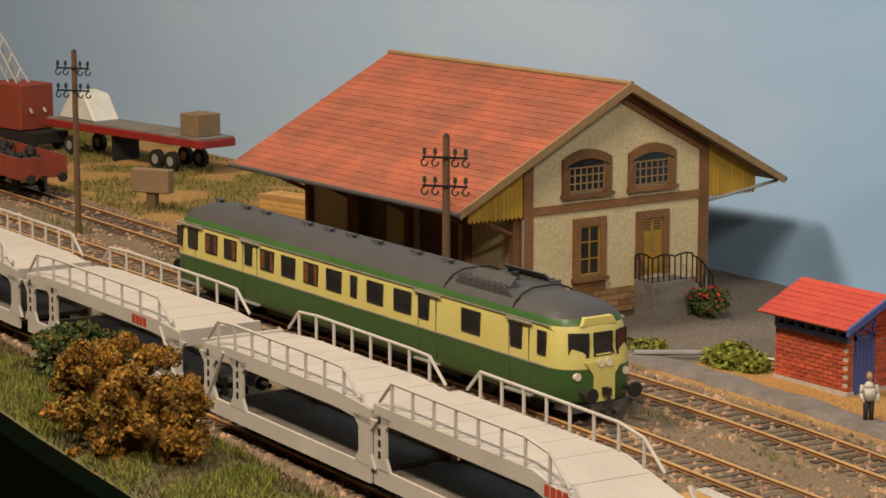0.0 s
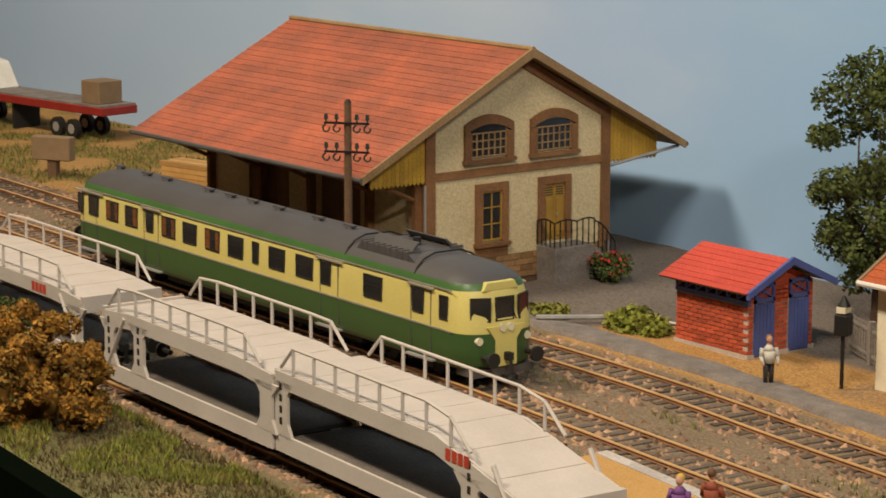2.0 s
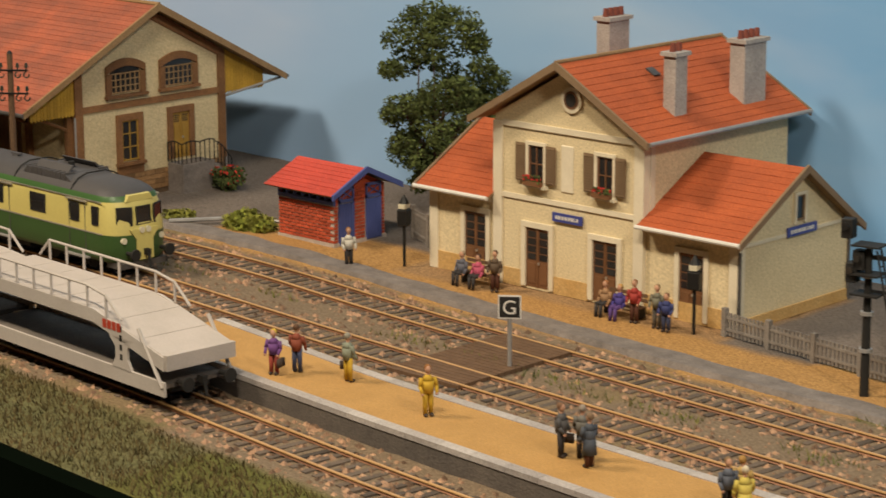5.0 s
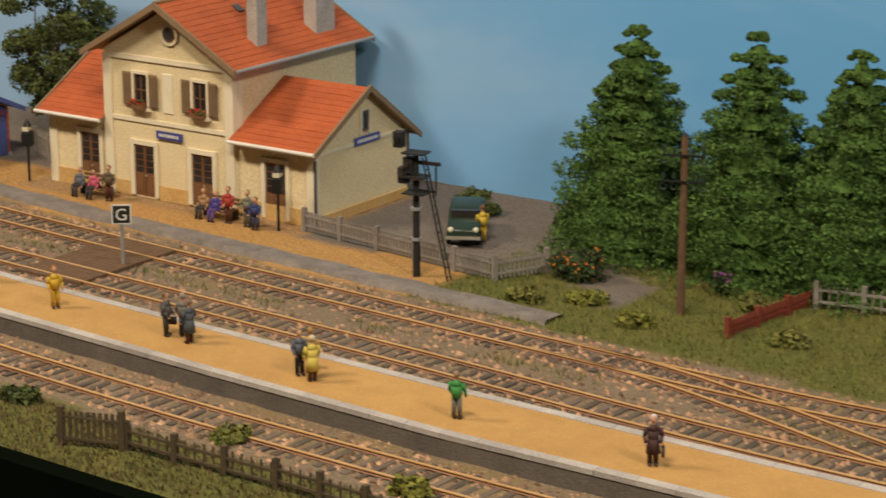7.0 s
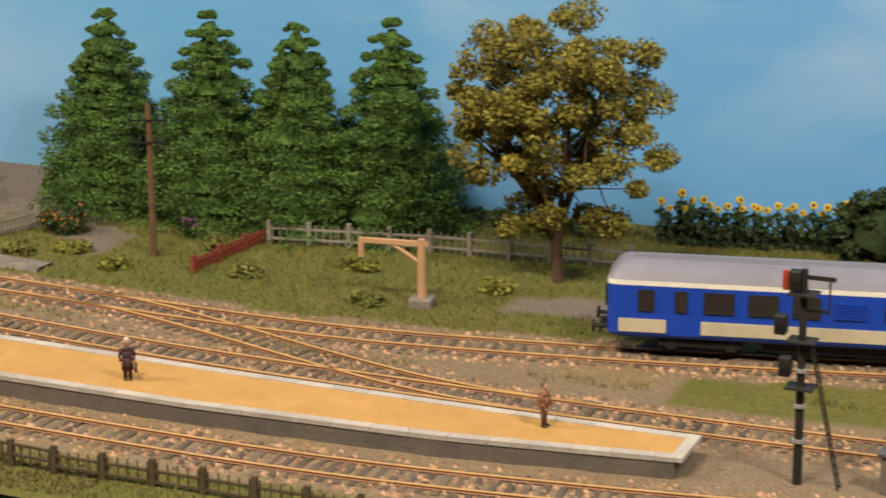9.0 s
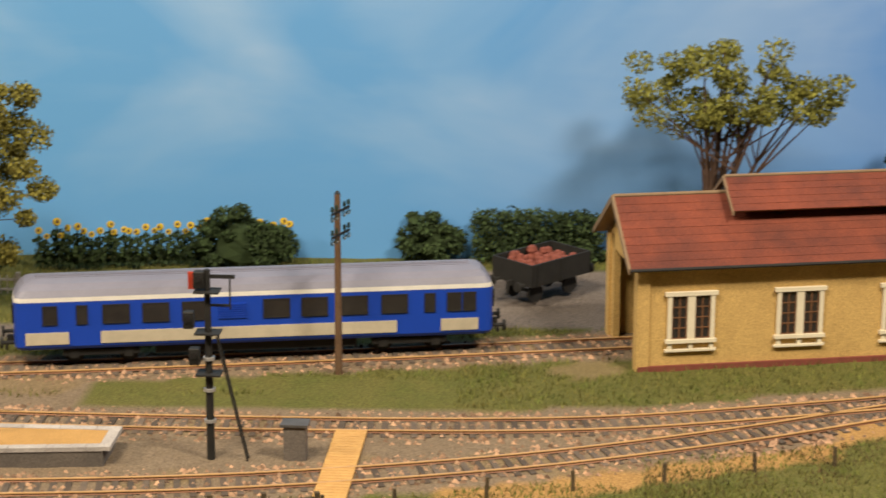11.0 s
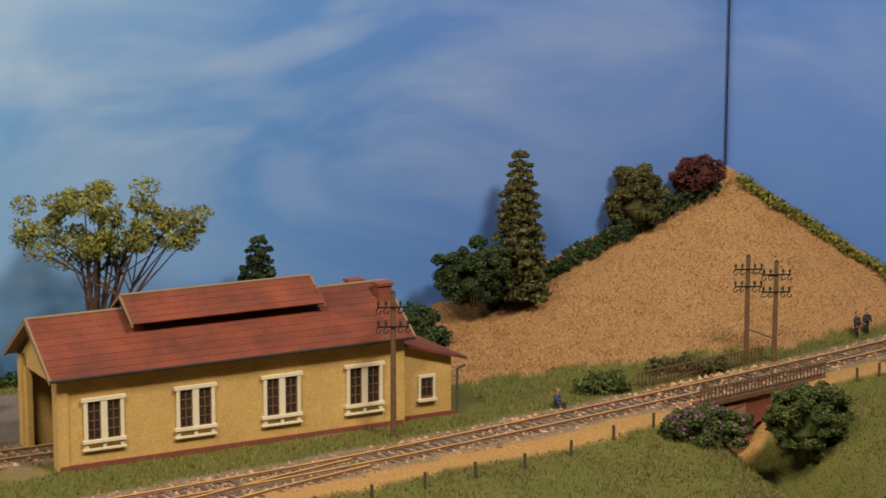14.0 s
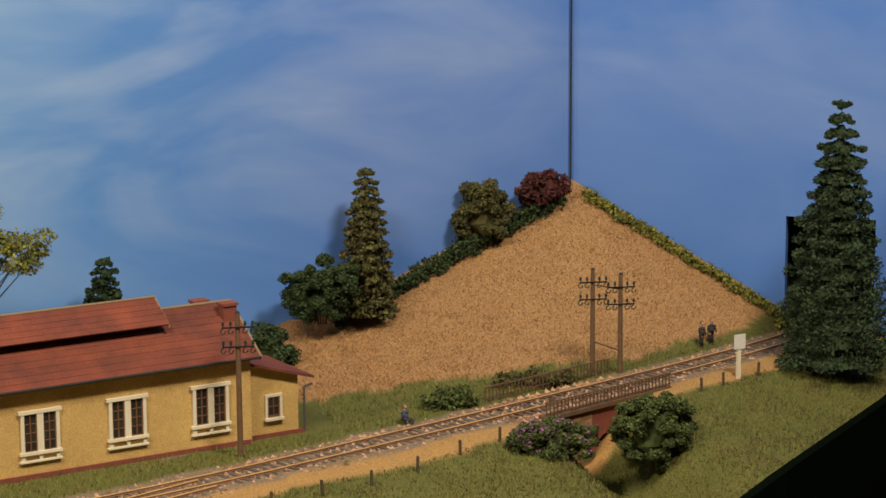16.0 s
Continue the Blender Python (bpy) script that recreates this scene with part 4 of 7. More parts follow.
# station
def station():
    r = thing("station_building", "cream station building with orange-red roofs and tall chimneys", "station", -79.78, 87.6, -0.1)
    W = M["pale_wall"]
    # middle block
    x0, x1, dp, ez, rz = -4.0, 3.75, 9.3, 6.95, 9.25
    zr = lambda x: rz - (rz - ez + 0.05) * abs(x + 0.125) / 3.9  # noqa: E731
    bm = B()
    pts = [(x0, 0), (x1, 0), (x1, ez), (-0.125, rz - 0.15), (x0, ez)]
    prism(bm, pts, "y", 0.0, dp)
    main = part("wall", bm, W, r, "cream rendered middle block")
    for x in (x0 - 0.03, x1 - 0.45):
        part("pilaster", one(box, x, x + 0.48, -0.09, 0.3, 0.0, 6.7), M["pale_trim"], r, "pale corner pilaster")
    part("pilaster", one(box, x1 - 0.2, x1 + 0.05, 0.31, 0.6, 0.0, 6.6), M["pale_trim"], r)
    part("string_course", one(box, x0 + 0.45, x1 - 0.45, -0.07, 0.02, 3.62, 3.82), M["pale_trim"], r)
    part("string_course", one(box, x0 + 0.45, x1 - 0.45, -0.08, 0.02, 6.55, 6.78), M["pale_trim"], r)
    part("panel_moulding", one(box, -0.45, 0.2, -0.05, 0.02, 4.2, 6.1), M["pale_trim"], r, bevel=0.04)
    # round window
    bm = B()
    tube(bm, (0.1, 0.02, 7.95), (0.1, -0.10, 7.95), 0.52, n=20)
    oc = part("round_window", bm, M["pale_trim"], r, "round attic window")
    bm = B()
    tube(bm, (0.1, 0.0, 7.95), (0.1, -0.125, 7.95), 0.36, n=20)
    part("pane", bm, M["door_brown"], oc)
    bm = B()
    tube(bm, (0.1, 0.0, 7.95), (0.1, -0.14, 7.95), 0.27, n=20)
    part("pane", bm, M["glass"], oc)
    # upper windows with shutters and flower boxes
    for x in (-1.72, 1.85):
        w = window(r, south(x, -0.02, 4.42), 0.8, 1.5, M["door_brown"], cols=2, rows=2, surround=M["pale_trim"], sw=0.14, sill=M["pale_trim"])
        for sgn in (-1, 1):
            bm = B()
            cx = sgn * 0.80
            box(bm, cx - 0.26, cx + 0.26, -0.12, -0.08, 0.0, 1.55)
            for k in range(14):
                box(bm, cx - 0.22, cx + 0.22, -0.155, -0.118, 0.06 + k * 0.105, 0.12 + k * 0.105)
            part("shutter", bm, M["shutter"], w, "tan louvred shutter")
        rng = random.Random(int(x * 10))
        bm = B()
        box(bm, -0.45, 0.45, -0.38, -0.16, -0.1, 0.08)
        part("flower_box", bm, M["door_brown"], w)
        bm = B()
        for _ in range(50):
            ball(bm, (rng.uniform(-0.45, 0.45), rng.uniform(-0.42, -0.14), rng.uniform(0.05, 0.3)), 0.05, 5, 4, rng.choice((0, 0, 1)))
        part("flowers", bm, [M["green_leaf"], M["red_flower"]], w, "red window-box flowers")
    for x in (-1.65, 1.87):
        door(r, south(x, -0.02, 0.1), 1.25, 2.45, M["door_brown"], M["pale_trim"], 0.22)
    # name boards
    for mx, wd in ((south(-0.05, -0.06, 3.0), 1.55), (east_face(8.32, 3.95, 3.2), 1.9)):
        s = thing("name_board", "blue station name board", "", 0, 0)
        s.parent = r
        s.matrix_basis = mx
        part("plate", one(box, -wd / 2, wd / 2, -0.06, 0.02, 0, 0.36), M["sign_blue"], s, "blue enamel plate")
        bm = B()
        k = -wd / 2 + 0.18
        rng = random.Random(5)
        while k < wd / 2 - 0.2:
            wv = rng.uniform(0.05, 0.13)
            box(bm, k, k + wv, -0.075, -0.055, 0.11, 0.25)
            k += wv + 0.05
        part("lettering", bm, M["white"], s)
    # wings
    for wx0, wx1, doors, eastern in ((-7.7, x0, (-5.15,), False), (x1, 8.25, (6.05,), True)):
        bm = B()
        # gables look east and west, ridge along x
        yb, mid, we, wr = 7.2, 3.75, 3.55, 5.68
        prism(bm, [(0.12, 0), (yb, 0), (yb, we), (mid, wr), (0.12, we)], "x", wx0, wx1)
        part("wall", bm, W, r, "cream rendered wing")
        ex0, ex1 = (wx0 - 0.45, wx1) if not eastern else (wx0, wx1 + 0.45)
        roof_slope(r, M["station_tile"], ex0, ex1, (-0.45, 3.53), (mid, 5.84), 0.36, 0.1)
        roof_slope(r, M["station_tile"], ex0, ex1, (yb + 0.5, 3.0), (mid, 5.84), 0.36, 0.1)
        gx = ex1 if eastern else ex0
        for a, b in (((-0.5, 3.5), (mid, 5.87)), ((yb + 0.55, 2.98), (mid, 5.87))):
            bm = B()
            prism(bm, [(a[0], a[1] + 0.08), (b[0], b[1] + 0.1), (b[0], b[1] - 0.22), (a[0], a[1] - 0.2)], "x", gx - 0.06, gx + 0.06)
            part("bargeboard", bm, M["shutter"], r)
        bm = B()
        tube(bm, (ex0, -0.52, 3.5), (ex1, -0.52, 3.5), 0.09)
        part("gutter", bm, M["white"], r, "pale zinc gutter")
        part("cornice", one(box, wx0, wx1, 0.0, 0.13, 3.25, 3.45), M["pale_trim"], r)
        for x in doors:
            door(r, south(x, 0.10, 0.1), 1.2, 2.6, M["door_brown"], M["pale_trim"], 0.2)
        cx = wx1 if eastern else wx0
        bm = B()
        box(bm, cx - 0.42 if eastern else cx - 0.05, cx + 0.05 if eastern else cx + 0.42, 0.04, 0.4, 0, 3.25)
        part("pilaster", bm, M["pale_trim"], r)
        bm = B()
        box(bm, wx0 + 0.02, wx1 - 0.02, 0.05, 0.12, 0.0, 0.75)
        part("plinth", bm, M["ochre"], r, "ochre plinth")
        if eastern:
            window(r, east_face(8.27, 3.85, 3.75), 0.55, 1.0, M["shutter"], cols=1, rows=1, surround=M["pale_trim"], sw=0.12)
            bm = B()
            tube(bm, (8.32, 0.05, 0.1), (8.32, 0.05, 3.1), 0.07)
            tube(bm, (8.32, yb, 0.1), (8.32, yb, 3.1), 0.06)
            part("downpipe", bm, M["dark_zinc"], r)
            part("string_course", one(box, 8.24, 8.31, 0.2, yb - 0.1, 3.22, 3.36), M["pale_trim"], r)
            part("plinth", one(box, 8.24, 8.33, 0.4, yb, 0, 0.45), M["ochre"], r)
    for a, b in ((x0 + 0.5, -2.5), (-0.8, 1.0)):
        part("plinth", one(box, a, b, -0.05, 0.02, 0.0, 0.7), M["ochre"], r, "ochre plinth")
    # main roof, ridge along y
    for sgn in (-1, 1):
        c = -0.125
        roof_slope(r, M["station_tile"], -0.75, dp + 0.5, (c + sgn * 4.6, 6.83), (c, 9.45), 0.36, 0.12, axis="y")
        for y in (-0.78, dp + 0.5):
            bm = B()
            prism(bm, [(c + sgn * 4.65, 6.88), (c, 9.53), (c, 9.2), (c + sgn * 4.65, 6.6)], "y", y - 0.06, y + 0.06)
            part("bargeboard", bm, M["shutter"], r, "brown bargeboard")
        bm = B()
        tube(bm, (c + sgn * 4.66, -0.7, 6.8), (c + sgn * 4.66, dp + 0.5, 6.8), 0.09)
        part("gutter", bm, M["zinc"], r)
    bm = B()
    tube(bm, (-0.125, -0.8, 9.49), (-0.125, dp + 0.5, 9.49), 0.09)
    part("ridge_tile", bm, M["rim_wood"], r)
    # chimneys
    for x, y, wx, wy, top in ((3.2, 2.5, 0.6, 0.75, 9.75), (3.2, 7.2, 0.75, 1.45, 9.8), (-2.2, 5.2, 0.7, 1.3, 10.4)):
        ch = part("chimney", one(box, x - wx / 2, x + wx / 2, y - wy / 2, y + wy / 2, 6.7, top), M["chimney"], r, "pale rendered chimney", bevel=0.02)
        part("chimney_cap", one(box, x - wx / 2 - 0.1, x + wx / 2 + 0.1, y - wy / 2 - 0.1, y + wy / 2 + 0.1, top, top + 0.16), M["chimney"], ch)
        for k in range(2 if wy < 1 else 4):
            bm = B()
            py = y - wy / 2 + wy * (k + 0.5) / (2 if wy < 1 else 4)
            tube(bm, (x, py, top + 0.16), (x, py, top + 0.5), 0.13, 0.1, n=8)
            part("chimney_pot", bm, M["pot"], ch, "terracotta pot")
    bm = B()
    sk = box(bm, -0.25, 0.25, -0.2, 0.2, 0, 0.06)
    ob = part("skylight", bm, M["dark_zinc"], r)
    ob.matrix_basis = pose(1.2 * S, 3.6 * S, 8.76 * S, 0, 29.7, 0)
    return r


station()


# engine shed, its front along a line turned 13.5 degrees
def engine_shed():
    r = thing("engine_shed", "ochre engine shed with a brown-red roof and ridge ventilator", "engine shed", -0.2, 82.1, -0.15, 13.5)
    Ln, dp, ez, rz = 19.4, 5.9, 5.05, 7.35
    mid = dp / 2
    W = M["es_wall"]
    bm = B()
    box(bm, 0, Ln, 0, 0.3, 0, ez)
    box(bm, 0, Ln, dp - 0.3, dp, 0, ez)
    prism(bm, [(0.3, 0), (dp - 0.3, 0), (dp - 0.3, ez), (mid, rz - 0.2), (0.3, ez)], "x", Ln - 0.3, Ln)
    for a, b in ((0.3, 1.0), (dp - 1.0, dp - 0.3)):
        box(bm, 0, 0.3, a, b, 0, ez)
    prism(bm, [(0.3, 4.4), (dp - 0.3, 4.4), (dp - 0.3, ez), (mid, rz - 0.2), (0.3, ez)], "x", 0, 0.3)
    part("wall", bm, W, r, "ochre rendered wall")
    for q in ((0.004, 0.45, -0.12, -0.002), (Ln - 0.45, Ln + 0.1, -0.12, -0.002), (-0.12, -0.002, -0.12, 0.5), (-0.12, -0.002, dp - 0.5, dp + 0.1)):
        part("pilaster", one(box, *q, 0, ez - 0.1), W, r)
    part("plinth", one(box, -0.05, Ln + 0.05, -0.16, -0.02, -0.2, 0.28), M["pot"], r, "brick plinth course")
    for x in (2.35, 7.35, 12.25, 17.1):
        w = thing("window", "", "", 0, 0)
        w.parent = r
        w.matrix_basis = south(x, -0.02, 1.42) @ Matrix.Diagonal((0.95, 1.0, 0.80, 1.0))
        for sgn in (-1, 1):
            cx = sgn * 0.55
            part("pane", one(box, cx - 0.37, cx + 0.37, -0.03, 0.05, 0.1, 2.55), M["glass"], w, "dark glazing")
            bm = B()
            for q in (cx - 0.37, cx - 0.03, cx + 0.31):
                box(bm, q, q + 0.06, -0.07, 0.0, 0.1, 2.55)
            for k in range(5):
                z = 0.1 + k * 0.6
                box(bm, cx - 0.37, cx + 0.37, -0.065, 0.0, z, z + 0.05)
            part("window_frame", bm, M["door_brown"], w)
        bm = B()
        for q in (-1.12, -0.18, 0.93):
            box(bm, q, q + (0.19 if abs(q) > 0.5 else 0.36), -0.14, 0.03, 0.0, 2.6)
        box(bm, -1.25, 1.25, -0.17, 0.03, 2.6, 2.82)
        box(bm, -1.22, 1.22, -0.2, 0.03, -0.12, 0.08)
        for q in (-1.1, -0.1, 0.9):
            box(bm, q, q + 0.2, -0.12, 0.03, -0.5, -0.12)
        box(bm, -1.22, 1.22, -0.16, 0.03, -0.62, -0.5)
        part("surround", bm, M["pale_trim"], w, "pale stone surround")
    for e in ((-0.55, 4.92), (dp + 0.55, 4.92)):
        roof_slope(r, M["engine_tile"], -0.6, Ln + 0.5, e, (mid, rz), 0.45, 0.12)
    for a in ((-0.6, 4.87), (dp + 0.6, 4.87)):
        for gx in (-0.62, Ln + 0.52):
            bm = B()
            prism(bm, [(a[0], a[1] + 0.1), (mid, rz + 0.08), (mid, rz - 0.25), (a[0], a[1] - 0.15)], "x", gx - 0.06, gx + 0.06)
            part("bargeboard", bm, M["shutter"], r)
    bm = B()
    tube(bm, (-0.6, mid, rz + 0.03), (Ln + 0.5, mid, rz + 0.03), 0.09)
    part("ridge_tile", bm, M["shutter"], r)
    bm = B()
    tube(bm, (-0.6, -0.62, 4.88), (Ln + 0.5, -0.62, 4.88), 0.08)
    part("gutter", bm, M["black"], r)
    # ridge ventilator
    v = part("ventilator", one(box, 4.6, 15.2, mid - 0.9, mid + 0.9, 6.6, 7.5), M["black"], r, "dark slotted ventilator under its own roof")
    for sgn in (-1, 1):
        roof_slope(r, M["engine_tile"], 4.5, 15.4, (mid + sgn * 1.75, 6.95), (mid, 8.08), 0.4, 0.1)
    bm = B()
    tube(bm, (4.5, mid, 8.11), (15.4, mid, 8.11), 0.08)
    part("ridge_tile", bm, M["shutter"], r)
    for gx in (4.48, 15.38):
        bm = B()
        prism(bm, [(mid - 1.8, 6.9), (mid, 8.13), (mid + 1.8, 6.9), (mid + 1.8, 6.75), (mid, 7.94), (mid - 1.8, 6.75)], "x", gx - 0.05, gx + 0.05)
        part("bargeboard", bm, M["shutter"], r)
    for x, y in ((18.3, mid + 0.6), (19.3, mid - 0.9)):
        ch = part("chimney", one(box, x - 0.4, x + 0.4, y - 0.3, y + 0.3, 6.0, 7.35), M["pot"], r, "red brick chimney")
        part("chimney_cap", one(box, x - 0.48, x + 0.48, y - 0.38, y + 0.38, 7.35, 7.5), M["pot"], ch)
    # lean-to annexe
    bm = B()
    box(bm, Ln + 0.002, Ln + 3.3, 0.5, dp - 0.5, 0, 3.1)
    part("wall", bm, W, r, "ochre lean-to wall")
    bm = B()
    prism(bm, [(Ln - 0.1, 4.5), (Ln + 4.1, 3.25), (Ln + 4.1, 3.1), (Ln - 0.1, 4.35)], "y", 0.1, dp - 0.1)
    part("roof", bm, M["engine_tile"], r)
    bm = B()
    prism(bm, [(Ln, 2.7), (Ln + 3.3, 2.7), (Ln + 3.3, 3.3), (Ln, 4.3)], "y", 0.51, 0.7)
    part("wall", bm, W, r)
    window(r, south(Ln + 1.75, 0.48, 1.2), 0.75, 1.1, M["door_brown"], cols=2, rows=2, surround=M["pale_trim"], sw=0.15, sill=M["pale_trim"])
    part("plinth", one(box, Ln, Ln + 3.65, 0.4, 0.5, -0.2, 0.25), M["pot"], r)
    bm = B()
    tube(bm, (Ln + 3.66, 0.45, 0.1), (Ln + 3.66, 0.45, 2.6), 0.07)
    tube(bm, (Ln + 3.66, 0.45, 2.6), (Ln + 4.05, 0.2, 2.8), 0.07)
    part("downpipe", bm, M["dark_zinc"], r)
    return r


M["es_wall"] = mat("ochre_render", (0.60, 0.39, 0.135), (0.50, 0.32, 0.11), 1.6, 0.9, 0.5)
engine_shed()


# brick hut
def hut():
    r = thing("brick_hut", "small red brick hut with blue woodwork and a red roof", "hut", -94.78, 87.35, -0.17)
    hx, dp = 1.75, 3.1
    part("wall", one(box, -hx, hx, 0, dp, 0, 1.95), M["white_joint"], r, "red brick wall with pale joints")
    for g0, g1 in ((hx - 0.12, hx - 0.02), (-hx + 0.02, -hx + 0.12)):
        part("gable", one(prism, [(0.0, 1.95), (dp, 1.95), (dp, 2.5), (dp / 2, 3.2), (0, 2.5)], "x", g0, g1), M["red_brick"], r)
    wall = part("base_course", one(box, -hx - 0.06, hx + 0.06, -0.06, dp + 0.06, -0.05, 0.2), M["white_joint"], r, "pale concrete base")
    blocks(wall, "brick", M["red_brick"], -hx, hx, 0.2, 1.85, 0.44, 0.15, lambda u, z: ((u, 0.0, z), 0), 11, 0.04, 0.05)
    for a, b in ((0.0, 0.25), (1.2, 1.9), (2.85, dp)):
        blocks(wall, "brick", M["red_brick"], a, b, 0.2, 2.45, 0.44, 0.15, lambda u, z: ((hx, u, z), math.pi / 2), 12, 0.04, 0.05)
    # open lattice under the eaves
    bm = B()
    box(bm, -hx - 0.03, hx + 0.05, -0.05, 0.08, 1.9, 2.06)
    box(bm, -hx - 0.03, hx + 0.05, -0.05, 0.08, 2.38, 2.5)
    n = 7
    for k in range(n + 1):
        x = -hx + 2 * hx * k / n
        box(bm, x - 0.04, x + 0.04, -0.04, 0.06, 2.0, 2.45)
    for k in range(n):
        x = -hx + 2 * hx * k / n
        tube(bm, (x, -0.02, 2.06), (x + 2 * hx / n, -0.02, 2.4), 0.025, n=4)
    part("lattice", bm, M["blue_paint"], r, "blue timber lattice")
    part("dark_inside", one(box, -hx + 0.1, hx - 0.1, 0.12, dp - 0.1, 1.95, 2.5), M["black"], r)
    for y in (0.72, 2.38):
        d = part("door", one(box, hx - 0.02, hx + 0.07, y - 0.42, y + 0.42, 0.1, 1.9), M["blue_paint"], r, "blue plank door")
        bm = B()
        for k in range(5):
            box(bm, hx + 0.07, hx + 0.09, y - 0.4 + k * 0.165, y - 0.26 + k * 0.165, 0.14, 1.86)
        part("plank", bm, M["blue_paint"], d)
        bm = B()
        for s_ in (-1, 1):
            tube(bm, (hx + 0.06, y - 0.36, 2.12 if s_ < 0 else 2.5), (hx + 0.06, y + 0.36, 2.5 if s_ < 0 else 2.12), 0.03, n=4)
        box(bm, hx + 0.0, hx + 0.08, y - 0.46, y + 0.46, 1.96, 2.1)
        box(bm, hx + 0.0, hx + 0.08, y - 0.46, y - 0.38, 0.1, 2.6)
        box(bm, hx + 0.0, hx + 0.08, y + 0.38, y + 0.46, 0.1, 2.6)
        box(bm, hx + 0.0, hx + 0.08, y - 0.46, y + 0.46, 2.5, 2.62)
        part("door_frame", bm, M["blue_paint"], r)
    for e in (-0.55, dp + 0.55):
        roof_slope(r, M["hut_tile"], -hx - 0.35, hx + 0.5, (e, 2.45), (dp / 2, 3.4), 0.28, 0.07)
        bm = B()
        prism(bm, [(e * 1.02, 2.5), (dp / 2, 3.5), (dp / 2, 3.24), (e * 1.02, 2.26)], "x", hx + 0.46, hx + 0.58)
        part("bargeboard", bm, M["blue_paint"], r, "blue bargeboard")
    return r


hut()

# ---- vehicles ----
def plan_ring(a, b, z, front=0.0, n=7, p=2.6, bow=0.0):
    """A closed ring of a body's plan at height z: half-length a, half-width b, rounded ends."""
    pts = []
    xs = [a - 1.1, a - 0.7, a - 0.4, a - 0.2, a - 0.07, a]
    right = []
    for x in xs:
        u = (x - (a - 1.1)) / 1.1
        right.append((x, b * (1 - u ** p) ** (1 / p) if u < 1 else 0.0))
    ring = [(x, -y) for x, y in right[:-1]] + [(a, -0.25 * b), (a, 0.25 * b)] + [(x, y) for x, y in right[:-1]][::-1]
    left = [(-x, y) for x, y in ring[::-1]]
    side = [(a - 1.1) - (2 * a - 2.2) * k / 14 for k in range(1, 14)]
    pts = ring + [(x, b) for x in side] + [(-x, -y) for x, y in ring] + [(-x, -b) for x in side]
    return [(x, y, z) for x, y in pts]


def shell(bm, rings, cap_top=False, cap_low=False):
    rows = [[bm.verts.new(q) for q in r] for r in rings]
    n = len(rows[0])
    for r, s in zip(rows, rows[1:]):
        for k in range(n):
            bm.faces.new((r[k], r[(k + 1) % n], s[(k + 1) % n], s[k]))
    if cap_top:
        bm.faces.new(rows[-1])
    if cap_low:
        bm.faces.new(rows[0][::-1])


def wheelset(parent, x, w=0.5):
    for side in (-0.74, 0.74):
        bm = B()
        tube(bm, (x, side - 0.07, w), (x, side + 0.07, w), w, n=16)
        wh = part("wheel", bm, M["black"], parent)
    bm = B()
    tube(bm, (x, -0.75, w), (x, 0.75, w), 0.09, n=8)
    part("axle", bm, M["black"], parent)


def bogie(parent, x, half=1.35):
    b = part("bogie", one(box, x - half - 0.5, x + half + 0.5, -1.0, 1.0, 0.55, 0.78), M["black"], parent, "dark bogie")
    for side in (-1.12, 1.0):
        bm = B()
        box(bm, x - half - 0.5, x + half + 0.5, side, side + 0.12, 0.42, 0.66)
        for dx in (-half, half):
            box(bm, x + dx - 0.2, x + dx + 0.2, side - 0.04, side + 0.16, 0.3, 0.72)
        part("side_frame", bm, M["black"], b)
    for dx in (-half, half):
        wheelset(b, x + dx, 0.45)


def buffers(parent, x, sgn, z=1.05, mat_=None):
    for y in (-0.87, 0.87):
        bm = B()
        tube(bm, (x, y, z), (x + sgn * 0.55, y, z), 0.09, n=8)
        tube(bm, (x + sgn * 0.5, y, z), (x + sgn * 0.6, y, z), 0.25, n=14)
        part("buffer", bm, mat_ or M["black"], parent, "dark buffer")
    bm = B()
    box(bm, x, x + sgn * 0.35, -0.1, 0.1, z - 0.15, z + 0.1)
    tube(bm, (x + sgn * 0.3, 0, z - 0.1), (x + sgn * 0.4, 0, z - 0.6), 0.06, n=6)
    part("coupling_hook", bm, M["black"], parent)


